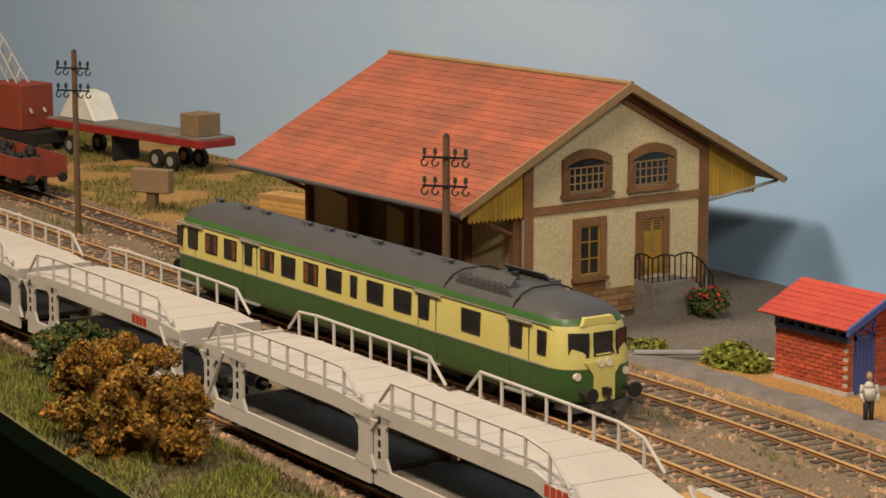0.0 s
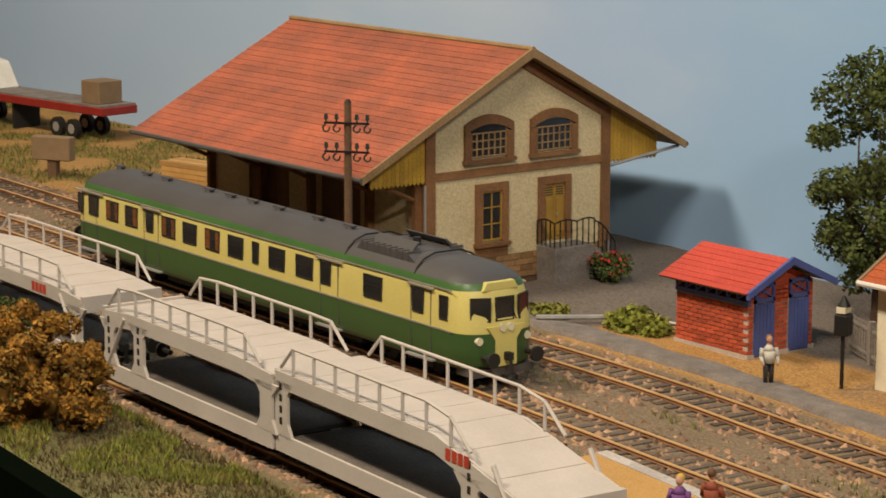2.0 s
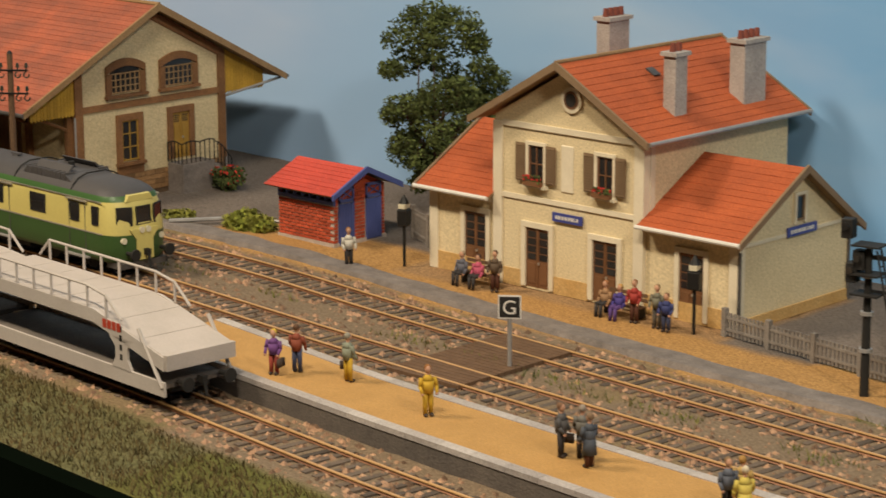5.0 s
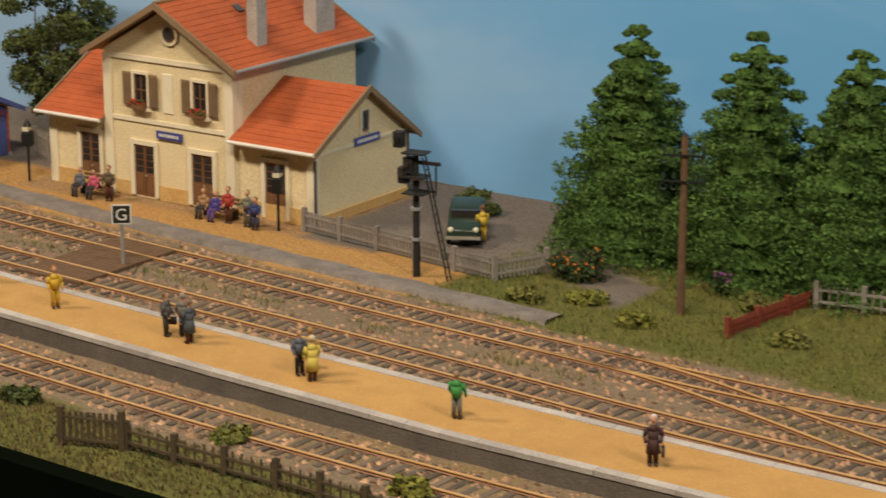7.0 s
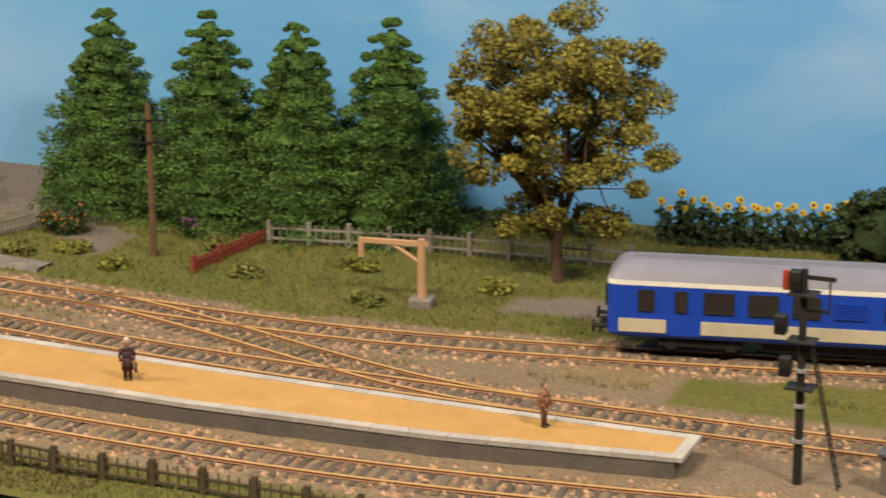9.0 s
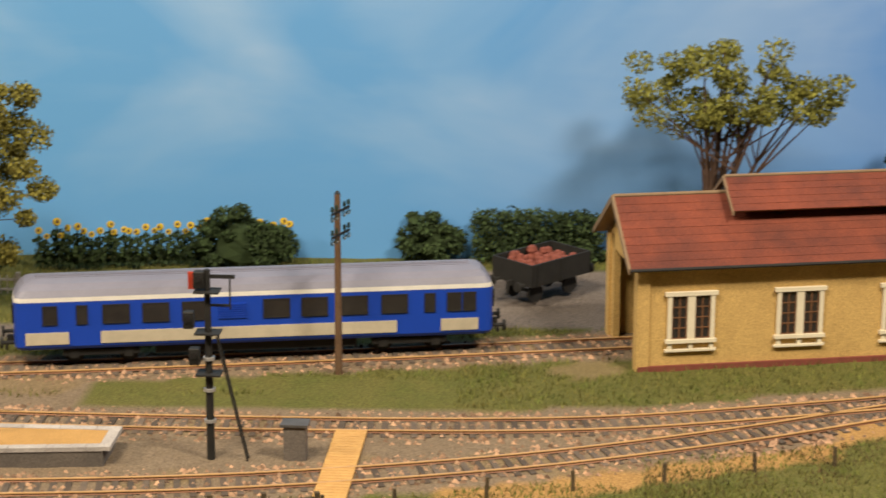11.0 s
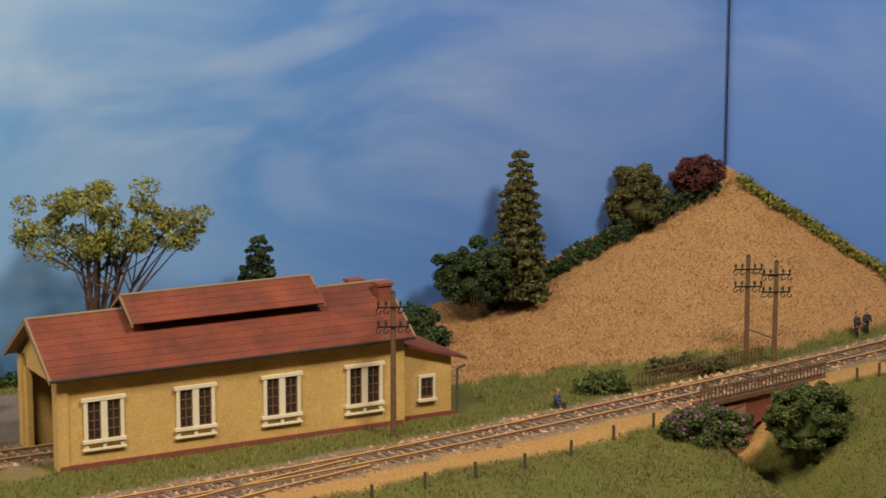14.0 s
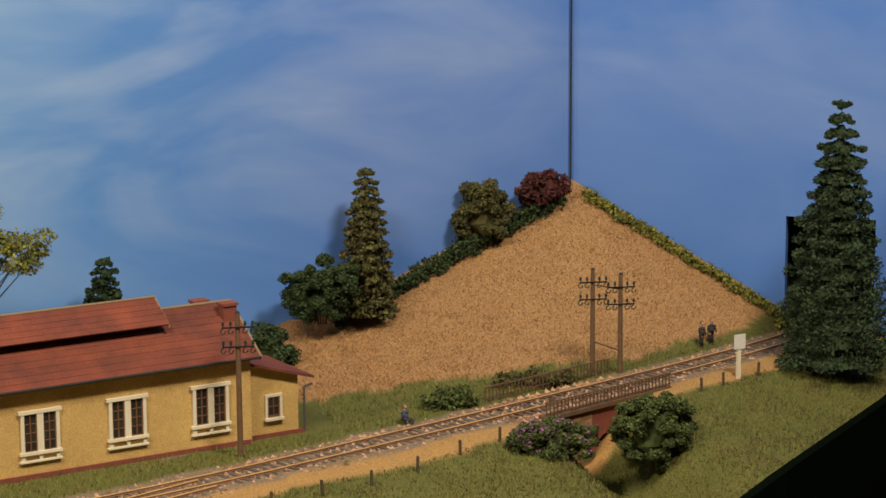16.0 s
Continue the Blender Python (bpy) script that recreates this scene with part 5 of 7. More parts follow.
def railcar():
    r = thing("railcar", "green and cream diesel railcar with a dark grey roof", "railcar", -108.0, 78.43, 0.06, -1.7)
    a = 13.5
    bm = B()
    shell(bm, [plan_ring(a - 0.1, 1.36, 0.62), plan_ring(a, 1.44, 0.78), plan_ring(a, 1.47, 1.3), plan_ring(a, 1.48, 1.78)], cap_low=True)
    body = part("lower_body", bm, M["green_body"], r, "dark green lower body", smooth=True)
    bm = B()
    shell(bm, [plan_ring(a, 1.48, 1.78), plan_ring(a - 0.04, 1.48, 2.2), plan_ring(a - 0.22, 1.45, 2.9), plan_ring(a - 0.3, 1.42, 3.12)])
    cream = part("upper_body", bm, M["cream_body"], r, "cream upper body", smooth=True)
    bm = B()
    shell(bm, [plan_ring(a - 0.3, 1.42, 3.12), plan_ring(a - 0.34, 1.385, 3.24), plan_ring(a - 0.40, 1.33, 3.34)])
    part("cantrail", bm, M["green_band"], r, "green band under the roof", smooth=True)
    bm = B()
    shell(bm, [plan_ring(a - 0.40, 1.33, 3.34), plan_ring(a - 0.52, 1.22, 3.47), plan_ring(a - 0.8, 1.02, 3.64), plan_ring(a - 1.2, 0.7, 3.77), plan_ring(a - 1.8, 0.35, 3.83)], cap_top=True)
    roof = part("roof", bm, M["roof_grey"], r, "dark grey roof", smooth=True)
    bm = B()
    for y in (-1.495, 1.455):
        box(bm, -a + 0.9, a - 0.9, y, y + 0.04, 1.76, 1.82)
        box(bm, -a + 0.9, a - 0.9, y + (0.02 if y < 0 else -0.02), y + 0.04, 3.09, 3.14)
    part("trim_strip", bm, M["chrome"], r, "pale trim strips")
    # side windows: middle, half-width, kind
    wins = [(-12.65, 0.17, 0), (-11.55, 0.36, 0), (-10.0, 0.44, 1), (-8.45, 0.44, 2), (-7.0, 0.24, 0), (-5.55, 0.46, 1), (-3.95, 0.46, 0), (-2.3, 0.46, 1), (-0.65, 0.48, 0), (0.72, 0.17, 0), (2.15, 0.48, 0), (3.95, 0.5, 0), (5.3, 0.27, 0), (8.15, 0.5, 0), (10.75, 0.27, 0), (12.15, 0.18, 0)]
    for sgn in (-1, 1):
        for x, h, kind in wins:
            y = sgn * 1.455
            w = part("window", one(box, x - h, x + h, min(y, y + sgn * 0.035), max(y, y + sgn * 0.035), 2.17, 2.86), M["glass"], r, "dark carriage window")
            bm = B()
            t = 0.045
            for q in ((x - h - t, x - h, 2.12, 2.91), (x + h, x + h + t, 2.12, 2.91), (x - h, x + h, 2.12, 2.17), (x - h, x + h, 2.86, 2.91)):
                box(bm, q[0], q[1], min(y, y + sgn * 0.05), max(y, y + sgn * 0.05), q[2], q[3])
            if h > 0.4:
                box(bm, x - h, x + h, min(y, y + sgn * 0.045), max(y, y + sgn * 0.045), 2.55, 2.575)
            part("window_frame", bm, M["black"], w)
            if kind:
                bm = B()
                for c in ((-h, -h + 0.28), (h - 0.22, h)) if kind == 1 else ((h - 0.3, h),):
                    box(bm, x + c[0], x + c[1], min(y + sgn * 0.03, y + sgn * 0.042), max(y + sgn * 0.03, y + sgn * 0.042), 2.18, 2.85)
                part("curtain", bm, M["curtain"], w, "orange curtain")
        for x, h in ((-11.9, 1.1), (-6.9, 0.75), (5.5, 0.8), (10.9, 0.7)):
            y = sgn * 1.44
            bm = B()
            box(bm, x - h, x + h, min(y, y + sgn * 0.1), max(y, y + sgn * 0.1), 3.0, 3.06)
            d = part("door_rail", bm, M["chrome"], r, "bright rail over a door")
            bm = B()
            for q in (x - 0.55, x + 0.55):
                box(bm, q - 0.015, q + 0.015, min(sgn * 1.46, sgn * 1.49), max(sgn * 1.46, sgn * 1.49), 0.85, 2.95)
            part("door_seam", bm, M["dark_zinc"], d)
            bm = B()
            box(bm, x - 0.75, x + 0.75, min(sgn * 1.42, sgn * 1.58), max(sgn * 1.42, sgn * 1.58), 0.66, 0.72)
            part("step", bm, M["zinc"], d)
    # cab fronts
    for sgn in (-1, 1):
        for y, w in ((-0.83, 0.29), (0.0, 0.31), (0.83, 0.29)):
            f = 0.15 if abs(y) > 0.1 else 0.0
            win = thing("cab_window", "dark cab windscreen", "", 0, 0)
            win.parent = r
            win.matrix_basis = pose(sgn * (a - 0.11 - f) * S, y * S, 2.52 * S, 0, 0, (90 if sgn > 0 else 270) + (0 if abs(y) < 0.1 else (27 if y * sgn > 0 else -27)))
            bm = B()
            v = box(bm, -w, w, -0.06, 0.0, -0.33, 0.36)
            part("pane", bm, M["glass"], win)
            bm = B()
            for q in ((-w - 0.05, -w, -0.38, 0.41), (w, w + 0.05, -0.38, 0.41), (-w, w, -0.38, -0.33), (-w, w, 0.36, 0.41)):
                box(bm, q[0], q[1], -0.075, 0.0, q[2], q[3])
            part("window_frame", bm, M["black"], win)
        bm = B()
        prism(bm, [(-0.42, 0.7), (0.42, 0.7), (0.42, 1.55), (0.75, 2.0), (-0.75, 2.0), (-0.42, 1.55)], "x", sgn * (a - 0.05), sgn * (a + 0.03))
        part("front_panel", bm, M["cream_body"], r, "cream nose panel")
        for y in (-0.95, 0.95, -0.16, 0.16):
            bm = B()
            z = 1.55 if abs(y) > 0.5 else 1.95
            xf = a - (0.18 if abs(y) > 0.5 else 0.0)
            tube(bm, (sgn * (xf - 0.05), y, z), (sgn * (xf + 0.08), y, z), 0.13, n=12)
            part("headlight", bm, M["lamp_glass"], r, "pale headlight")
        bm = B()
        prism(bm, [(-0.72, 3.10), (0.72, 3.10), (0.55, 3.38), (-0.55, 3.38)], "x", sgn * (a - 0.60), sgn * (a - 0.285))
        part("visor", bm, M["cream_body"], r, "cream visor above the windscreens", bevel=0.02)
        for y in (-0.42, 0.42):
            part("wiper", one(tube, (sgn * (a + 0.0), y, 2.18), (sgn * (a - 0.07), y * 0.6, 2.6), 0.018, n=5), M["black"], r)
        buffers(r, sgn * (a - 0.05), sgn)
        bm = B()
        box(bm, sgn * (a - 1.0) - 0.02, sgn * (a - 0.1), -1.2, 1.2, 0.38, 0.62)
        part("snow_plough", bm, M["dark_zinc"], r)
    # roof gear
    for x in (-12.0, -9.8, -8.2, -5.0, -3.4, -1.8, 0.0, 2.6, 4.6):
        bm = B()
        tube(bm, (x, 0.0, 3.78), (x, 0.0, 3.92), 0.2, 0.16, n=12)
        box(bm, x - 0.3, x + 0.3, -0.1, 0.1, 3.9, 3.96)
        part("roof_vent", bm, M["roof_grey"], roof, "low roof vent")
    bm = B()
    prism(bm, [(6.6, 3.5), (6.9, 3.86), (9.6, 3.86), (10.2, 3.5)], "y", -1.1, 1.1)
    hood = part("radiator_hood", bm, M["roof_grey"], r, "dark radiator housing on the roof")
    for sgn in (-1, 1):
        bm = B()
        v = box(bm, 7.2, 9.5, sgn * 0.55 - 0.05, sgn * 0.55 + 0.05, 3.8, 4.12)
        for q in v:
            q.co.y += sgn * (4.12 - q.co.z) * 0.9
        part("side_grille", bm, M["roof_grey"], hood)
        for k in range(9):
            bm = B()
            x = 6.9 + k * 0.34
            box(bm, x, x + 0.05, min(sgn * 0.6, sgn * 1.12), max(sgn * 0.6, sgn * 1.12), 3.58, 3.90)
            part("fin", bm, M["dark_zinc"], hood)
    for x in (6.3, 10.35):
        bm = B()
        arc = [(x, -1.34, 3.32), (x, -1.22, 3.52), (x, -0.95, 3.76), (x, -0.5, 3.92), (x, 0.5, 3.92), (x, 0.95, 3.76), (x, 1.22, 3.52), (x, 1.34, 3.32)]
        for p, q in zip(arc, arc[1:]):
            tube(bm, p, q, 0.035, n=5)
        part("hoop", bm, M["black"], hood, "thin black pipe over the roof")
    bm = B()
    tube(bm, (8.6, 0, 3.85), (8.6, 0, 4.12), 0.14, n=10)
    part("exhaust", bm, M["black"], hood)
    for x in (-9.6, 9.6):
        bogie(r, x)
    part("underframe", one(box, -6.5, 6.8, -1.0, 1.0, 0.3, 0.65), M["black"], r, "dark underfloor equipment")
    return r


railcar()


def blue_railcar():
    r = thing("blue_railcar", "bright blue railcar with a ribbed grey roof standing on the siding", "railcar", -17.5, 83.2, 0.06, 12.0)
    a = 10.75
    ring = lambda A, b, z: plan_ring(A, b, z, p=6.0)  # noqa: E731
    bm = B()
    shell(bm, [ring(a - 0.1, 1.3, 0.8), ring(a, 1.4, 0.95), ring(a, 1.42, 3.0)], cap_low=True)
    part("body", bm, M["blue_body"], r, "bright blue body")
    bm = B()
    shell(bm, [ring(a + 0.004, 1.425, 3.0), ring(a - 0.05, 1.41, 3.2)])
    part("white_band", bm, M["white"], r, "white band")
    bm = B()
    shell(bm, [ring(a - 0.05, 1.40, 3.2), ring(a - 0.25, 1.25, 3.48), ring(a - 0.5, 0.9, 3.7), ring(a - 0.9, 0.4, 3.8)], cap_top=True)
    roof = part("roof", bm, M["silver_roof"], r, "grey ribbed roof")
    for k in range(9):
        y = -1.0 + k * 0.25
        z = 3.84 - 0.28 * y * y
        part("roof_rib", one(box, -a + 1.0, a - 1.0, y - 0.03, y + 0.03, z - 0.12, z), M["silver_roof"], roof)
    for sgn in (-1, 1):
        y = sgn * 1.40
        for x0, x1, m_ in ((-10.2, -8.3, "beige"), (8.3, 10.0, "beige"), (-6.9, 6.3, "beige")):
            part("lower_panel", one(box, x0, x1, min(y, y + sgn * 0.045), max(y, y + sgn * 0.045), 1.05, 1.6), M[m_], r, "beige lower panel")
        for x, h in ((-9.1, 0.28), (-7.7, 0.2), (-6.2, 0.55), (-4.45, 0.55), (-2.75, 0.5), (0.9, 0.55), (2.6, 0.55), (4.4, 0.55), (6.2, 0.55), (7.8, 0.2), (8.9, 0.28), (9.6, 0.25)):
            w = part("window", one(box, x - h, x + h, min(y, y + sgn * 0.05), max(y, y + sgn * 0.05), 2.0, 2.78), M["glass"], r, "dark window")
            bm = B()
            for q in ((x - h - 0.05, x - h, 1.95, 2.83), (x + h, x + h + 0.05, 1.95, 2.83), (x - h, x + h, 1.95, 2.0), (x - h, x + h, 2.78, 2.83)):
                box(bm, q[0], q[1], min(y, y + sgn * 0.065), max(y, y + sgn * 0.065), q[2], q[3])
            part("window_frame", bm, M["black"], w)
        g = part("grille", one(box, -1.7, -0.4, min(y, y + sgn * 0.04), max(y, y + sgn * 0.04), 1.95, 2.7), M["blue_body"], r)
        for k in range(7):
            part("louvre", one(box, -1.66, -0.44, min(y, y + sgn * 0.07), max(y, y + sgn * 0.07), 2.0 + k * 0.1, 2.05 + k * 0.1), M["blue_body"], g)
    for sgn in (-1, 1):
        for y in (-0.75, 0.0, 0.75):
            part("cab_window", one(box, min(sgn * (a - 0.1), sgn * (a + 0.03)), max(sgn * (a - 0.1), sgn * (a + 0.03)), y - 0.32, y + 0.32, 2.0, 2.8), M["glass"], r)
        buffers(r, sgn * (a - 0.02), sgn)
    for x in (-6.9, 6.9):
        bogie(r, x, 1.2)
    part("underframe", one(box, -4.5, 4.5, -1.0, 1.0, 0.35, 0.82), M["black"], r)
    return r


blue_railcar()


def carrier(x, y, deg, length, ends, mark, slope=False):
    """One half of a double-deck car carrier; ends: which ends slope down."""
    r = thing("car_carrier", "pale grey double-deck car-carrying wagon", "wagon", x, y, 0.06, deg, "car carriers on the front track")
    h = length / 2
    # upper deck in plates, dipping at the ends
    zt = lambda u: 2.82 - (0.95 * ramp01(u, h - 4.2, h) if slope else 0.16 * ramp01(abs(u), h - 2.0, h))  # noqa: E731
    n = 8
    for k in range(n):
        u0, u1 = -h + length * k / n, -h + length * (k + 1) / n
        bm = B()
        v = box(bm, u0 + 0.015, u1 - 0.015, -1.4, 1.4, -0.09, 0.0)
        for q in v:
            q.co.z += zt(q.co.x)
        part("deck_plate", bm, M["deck"], r, "pale grey deck plate")
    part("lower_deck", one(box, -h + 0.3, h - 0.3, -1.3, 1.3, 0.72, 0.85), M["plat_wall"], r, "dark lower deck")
    for sgn in (-1, 1):
        y0, y1 = sorted((sgn * 1.36, sgn * 1.46))
        # side frame with big openings
        bm = B()
        box(bm, -h + 0.1, h - 0.1, y0, y1, 0.5, 1.0)
        posts = [(-h + 0.1, -h + 0.7), (-h + 2.1, -h + 2.7), (h - 0.75, h - 0.1)] if not slope else [(-h + 0.1, -h + 0.75), (h - 2.9, h - 2.2)]
        m = 24
        for k in range(m):
            u0, u1 = -h + 0.1 + (length - 0.2) * k / m, -h + 0.1 + (length - 0.2) * (k + 1) / m
            v = box(bm, u0, u1, y0, y1, -0.5, -0.02)
            for q in v:
                q.co.z += zt(q.co.x)
        for a, b in posts:
            top = min(zt(a), zt(b)) - 0.3
            prism(bm, [(a - 0.25, 0.95), (b + 0.25, 0.95), (b, 1.35), (b, top - 0.35), (b + 0.35, top), (a - 0.35, top), (a, top - 0.35), (a, 1.35)], "y", y0, y1)
        part("side_frame", bm, M["grey_paint"], r, "grey side frame with long openings")
        # handrail
        rail = part("handrail", B(), M["grey_paint"], r, "tubular handrail")
        s0, s1 = -h + 1.1, h - 1.6 - (1.8 if slope else 0)
        k = 7
        pts = [Vector((s0 + (s1 - s0) * i / k, sgn * 1.43, zt(s0 + (s1 - s0) * i / k))) for i in range(k + 1)]
        for q in pts:
            part("post", one(tube, q, q + Vector((0, 0, 0.75)), 0.05, n=6), M["grey_paint"], rail)
        bm = B()
        line = [pts[0] + Vector((-0.7, 0, 0.1))] + [q + Vector((0, 0, 0.75)) for q in pts] + [pts[-1] + Vector((0.9, 0, 0.05))]
        for a, b in zip(line, line[1:]):
            tube(bm, a, b, 0.05, n=6)
        part("rail", bm, M["grey_paint"], rail)
        if mark and sgn < 0:
            bm = B()
            mx = h - 3.6 if ends > 0 else mark
            for i in range(4):
                box(bm, mx + i * 0.28, mx + i * 0.28 + 0.22, y0 - 0.012, y0, zt(mx) - 0.42, zt(mx) - 0.12)
            part("marking", bm, M["orange_mark"], r, "red owner's marking")
        for x_ in posts[:2]:
            for i in range(4):
                c = (x_[0] + x_[1]) / 2
                part("slot", one(box, c - 0.07, c + 0.07, min(y0, y0) - 0.01 if sgn < 0 else y1, y0 if sgn < 0 else y1 + 0.01, 1.3 + i * 0.33, 1.5 + i * 0.33), M["black"], r)
    bm = B()
    e = ends or 1
    box(bm, e * h - 0.12, e * h + 0.06, -1.42, 1.42, zt(e * h) - 0.45, zt(e * h) + 0.08)
    part("end_sill", bm, M["deck"], r)
    if ends:
        buffers(r, ends * (h - 0.1), ends, 0.95)
        for sgn in (-1, 1):
            bm = B()
            tube(bm, (ends * (h - 1.5), sgn * 1.45, 2.6), (ends * (h - 0.2), sgn * 1.45, 0.8), 0.07, n=6)
            part("end_stay", bm, M["grey_paint"], r)
    bm = B()
    box(bm, -h + 0.6, h - 0.6, -0.8, 0.8, 0.45, 0.72)
    part("underframe", bm, M["black"], r)
    for x_ in ((-h + 2.0, h - 2.4) if length > 8 else (0,)):
        wheelset(r, x_, 0.36)
    return r


def on_track(pts, x):
    best = min(range(len(pts)), key=lambda i: abs(pts[i].x - x))
    a, b = pts[max(0, best - 2)], pts[min(len(pts) - 1, best + 2)]
    return pts[best].x, pts[best].y, math.degrees(math.atan2(b.y - a.y, b.x - a.x))


for cx, ln, en, mk in ((-122.1, 11.6, 0, 2.0), (-109.7, 12.6, 1, 2.0), (-96.5, 10.6, -1, 0), (-84.75, 12.4, 1, 5)):
    X, Y, D = on_track(TRACK_C, cx)
    carrier(X, Y, D, ln, en, mk, cx > -90)


# far yard: trailer, small crane, wagon
def lorry_trailer():
    r = thing("lorry_trailer", "red flatbed lorry trailer with crates under a pale sheet", "trailer", -158.5, 95.6, -0.1, 8)
    part("bed", one(box, -7.5, 7.5, -1.25, 1.25, 1.5, 1.95), M["trailer_red"], r, "red chassis", bevel=0.04)
    part("floor", one(box, -7.4, 7.4, -1.2, 1.2, 1.95, 2.05), M["grey_stone"], r, "grey boarded floor")
    for x in (3.2, 4.6, -5.2):
        for y in (-1.0, 1.0):
            bm = B()
            tube(bm, (x, y - 0.16, 0.55), (x, y + 0.16, 0.55), 0.55, n=16)
            w = part("wheel", bm, M["black"], r)
            bm = B()
            tube(bm, (x, y - 0.18, 0.55), (x, y + 0.18, 0.55), 0.28, n=12)
            part("rim", bm, M["zinc"], w)
    part("leg", one(box, -1.3, -1.1, -0.9, 0.9, 0.0, 1.5), M["black"], r)
    return r


lorry_trailer()
bm = B()
prism(bm, [(-1.9, 0), (1.9, 0), (0.9, 1.5), (-0.5, 1.7)], "y", -0.9, 0.9)
solid("sheeted_load", bm, M["white"], "pile under a white sheet on the trailer", "load", -163.2, 94.9, 1.95, 8, bevel=0.1)
solid("crate", one(box, -0.8, 0.8, -0.8, 0.8, 0, 1.25), M["shutter"], "brown wooden crate on the trailer end", "crate", -152.6, 96.4, 1.95, 8, bevel=0.03)


def open_wagon(x, y, deg, col, label, load, h=4.4):
    r = thing("open_wagon", label, "wagon", x, y, 0.06, deg)
    part("floor", one(box, -h, h, -1.3, 1.3, 1.0, 1.15), col, r)
    for q in ((-h, h, -1.35, -1.25), (-h, h, 1.25, 1.35), (-h - 0.05, -h + 0.05, -1.35, 1.35), (h - 0.05, h + 0.05, -1.35, 1.35)):
        part("side_board", one(box, *q, 1.0, 2.1), col, r)
    for k in range(int(h * 1.36)):
        for y_ in (-1.42, 1.36):
            part("stanchion", one(box, -h + 0.3 + k * 1.62, -h + 0.42 + k * 1.62, y_, y_ + 0.06, 1.0, 2.1), col, r)
    bm = B()
    rng = random.Random(9)
    for _ in range(60):
        ball(bm, (rng.uniform(-h + 0.4, h - 0.4), rng.uniform(-1.0, 1.0), 1.55 + rng.uniform(0, 0.45)), rng.uniform(0.16, 0.32), 6, 4)
    ob = part("load", bm, load, r, "lumpy load")
    ob["kind"] = "stuff"
    for x_ in (-0.6 * h, 0.6 * h):
        wheelset(r, x_, 0.48)
    for s_ in (-1, 1):
        buffers(r, s_ * h, s_)
    return r


open_wagon(-152.5, 84.7, -2, M["wagon_red"], "oxide-red open wagon with dark load on the siding", M["black"])
open_wagon(-4.9, 93.2, 48, M["black"], "black open wagon loaded with rusty scrap", M["pot"], 2.0)


def rail_crane():
    r = thing("mobile_crane", "old red lattice crane standing in the far yard", "crane", -168.0, 93.0, -0.1, 10)
    part("cab", one(box, -2.2, 1.4, -1.2, 1.2, 1.2, 3.9), M["wagon_red"], r, "red crane cab", bevel=0.05)
    part("chassis", one(box, -2.8, 2.8, -1.2, 1.2, 0.5, 1.15), M["black"], r)
    bm = B()
    for y in (-0.5, 0.5):
        tube(bm, (1.2, y, 1.6), (-6.0, y * 0.3, 9.5), 0.08, n=6)
        tube(bm, (1.6, y, 2.2), (-5.6, y * 0.3, 9.9), 0.08, n=6)
    for k in range(9):
        t = k / 9
        a = Vector((1.2, -0.5, 1.6)).lerp(Vector((-6, -0.15, 9.5)), t)
        b = Vector((1.6, 0.5, 2.2)).lerp(Vector((-5.6, 0.15, 9.9)), t + 0.1)
        tube(bm, a, b, 0.05, n=5)
    part("jib", bm, M["zinc"], r, "grey lattice jib")
    for x in (-2.0, 2.0):
        for y in (-1.0, 1.0):
            bm = B()
            tube(bm, (x, y - 0.15, 0.5), (x, y + 0.15, 0.5), 0.5, n=14)
            part("wheel", bm, M["black"], r)
    return r


rail_crane()


def old_car():
    r = thing("parked_car", "small dark green vintage car parked on gravel", "car", -65.2, 90.4, -0.1, -60)
    bm = B()
    prism(bm, [(-2.0, 0.35), (2.0, 0.35), (2.05, 0.85), (0.95, 1.0), (0.45, 1.5), (-1.1, 1.55), (-1.9, 1.1)], "y", -0.72, 0.72)
    part("body", bm, M["van_green"], r, "dark green body", bevel=0.12, smooth=True)
    for sgn in (-1, 1):
        part("window", one(box, -0.9, 0.3, min(sgn * 0.66, sgn * 0.735), max(sgn * 0.66, sgn * 0.735), 1.05, 1.38), M["glass"], r)
        bm = B()
        ball(bm, (1.95, sgn * 0.55, 0.8), 0.13, 10, 8)
        part("headlight", bm, M["lamp_glass"], r)
    bm = B()
    v = box(bm, 0.55, 0.9, -0.6, 0.6, 1.02, 1.4)
    part("windscreen", bm, M["glass"], r)
    part("bumper", one(box, 2.0, 2.12, -0.75, 0.75, 0.4, 0.52), M["chrome"], r)
    for x in (-1.25, 1.3):
        for y in (-0.68, 0.68):
            bm = B()
            tube(bm, (x, y - 0.09, 0.3), (x, y + 0.09, 0.3), 0.3, n=14)
            w = part("wheel", bm, M["black"], r)
            bm = B()
            tube(bm, (x, y - 0.1, 0.3), (x, y + 0.1, 0.3), 0.14, n=10)
            part("rim", bm, M["zinc"], w)
    return r


old_car()

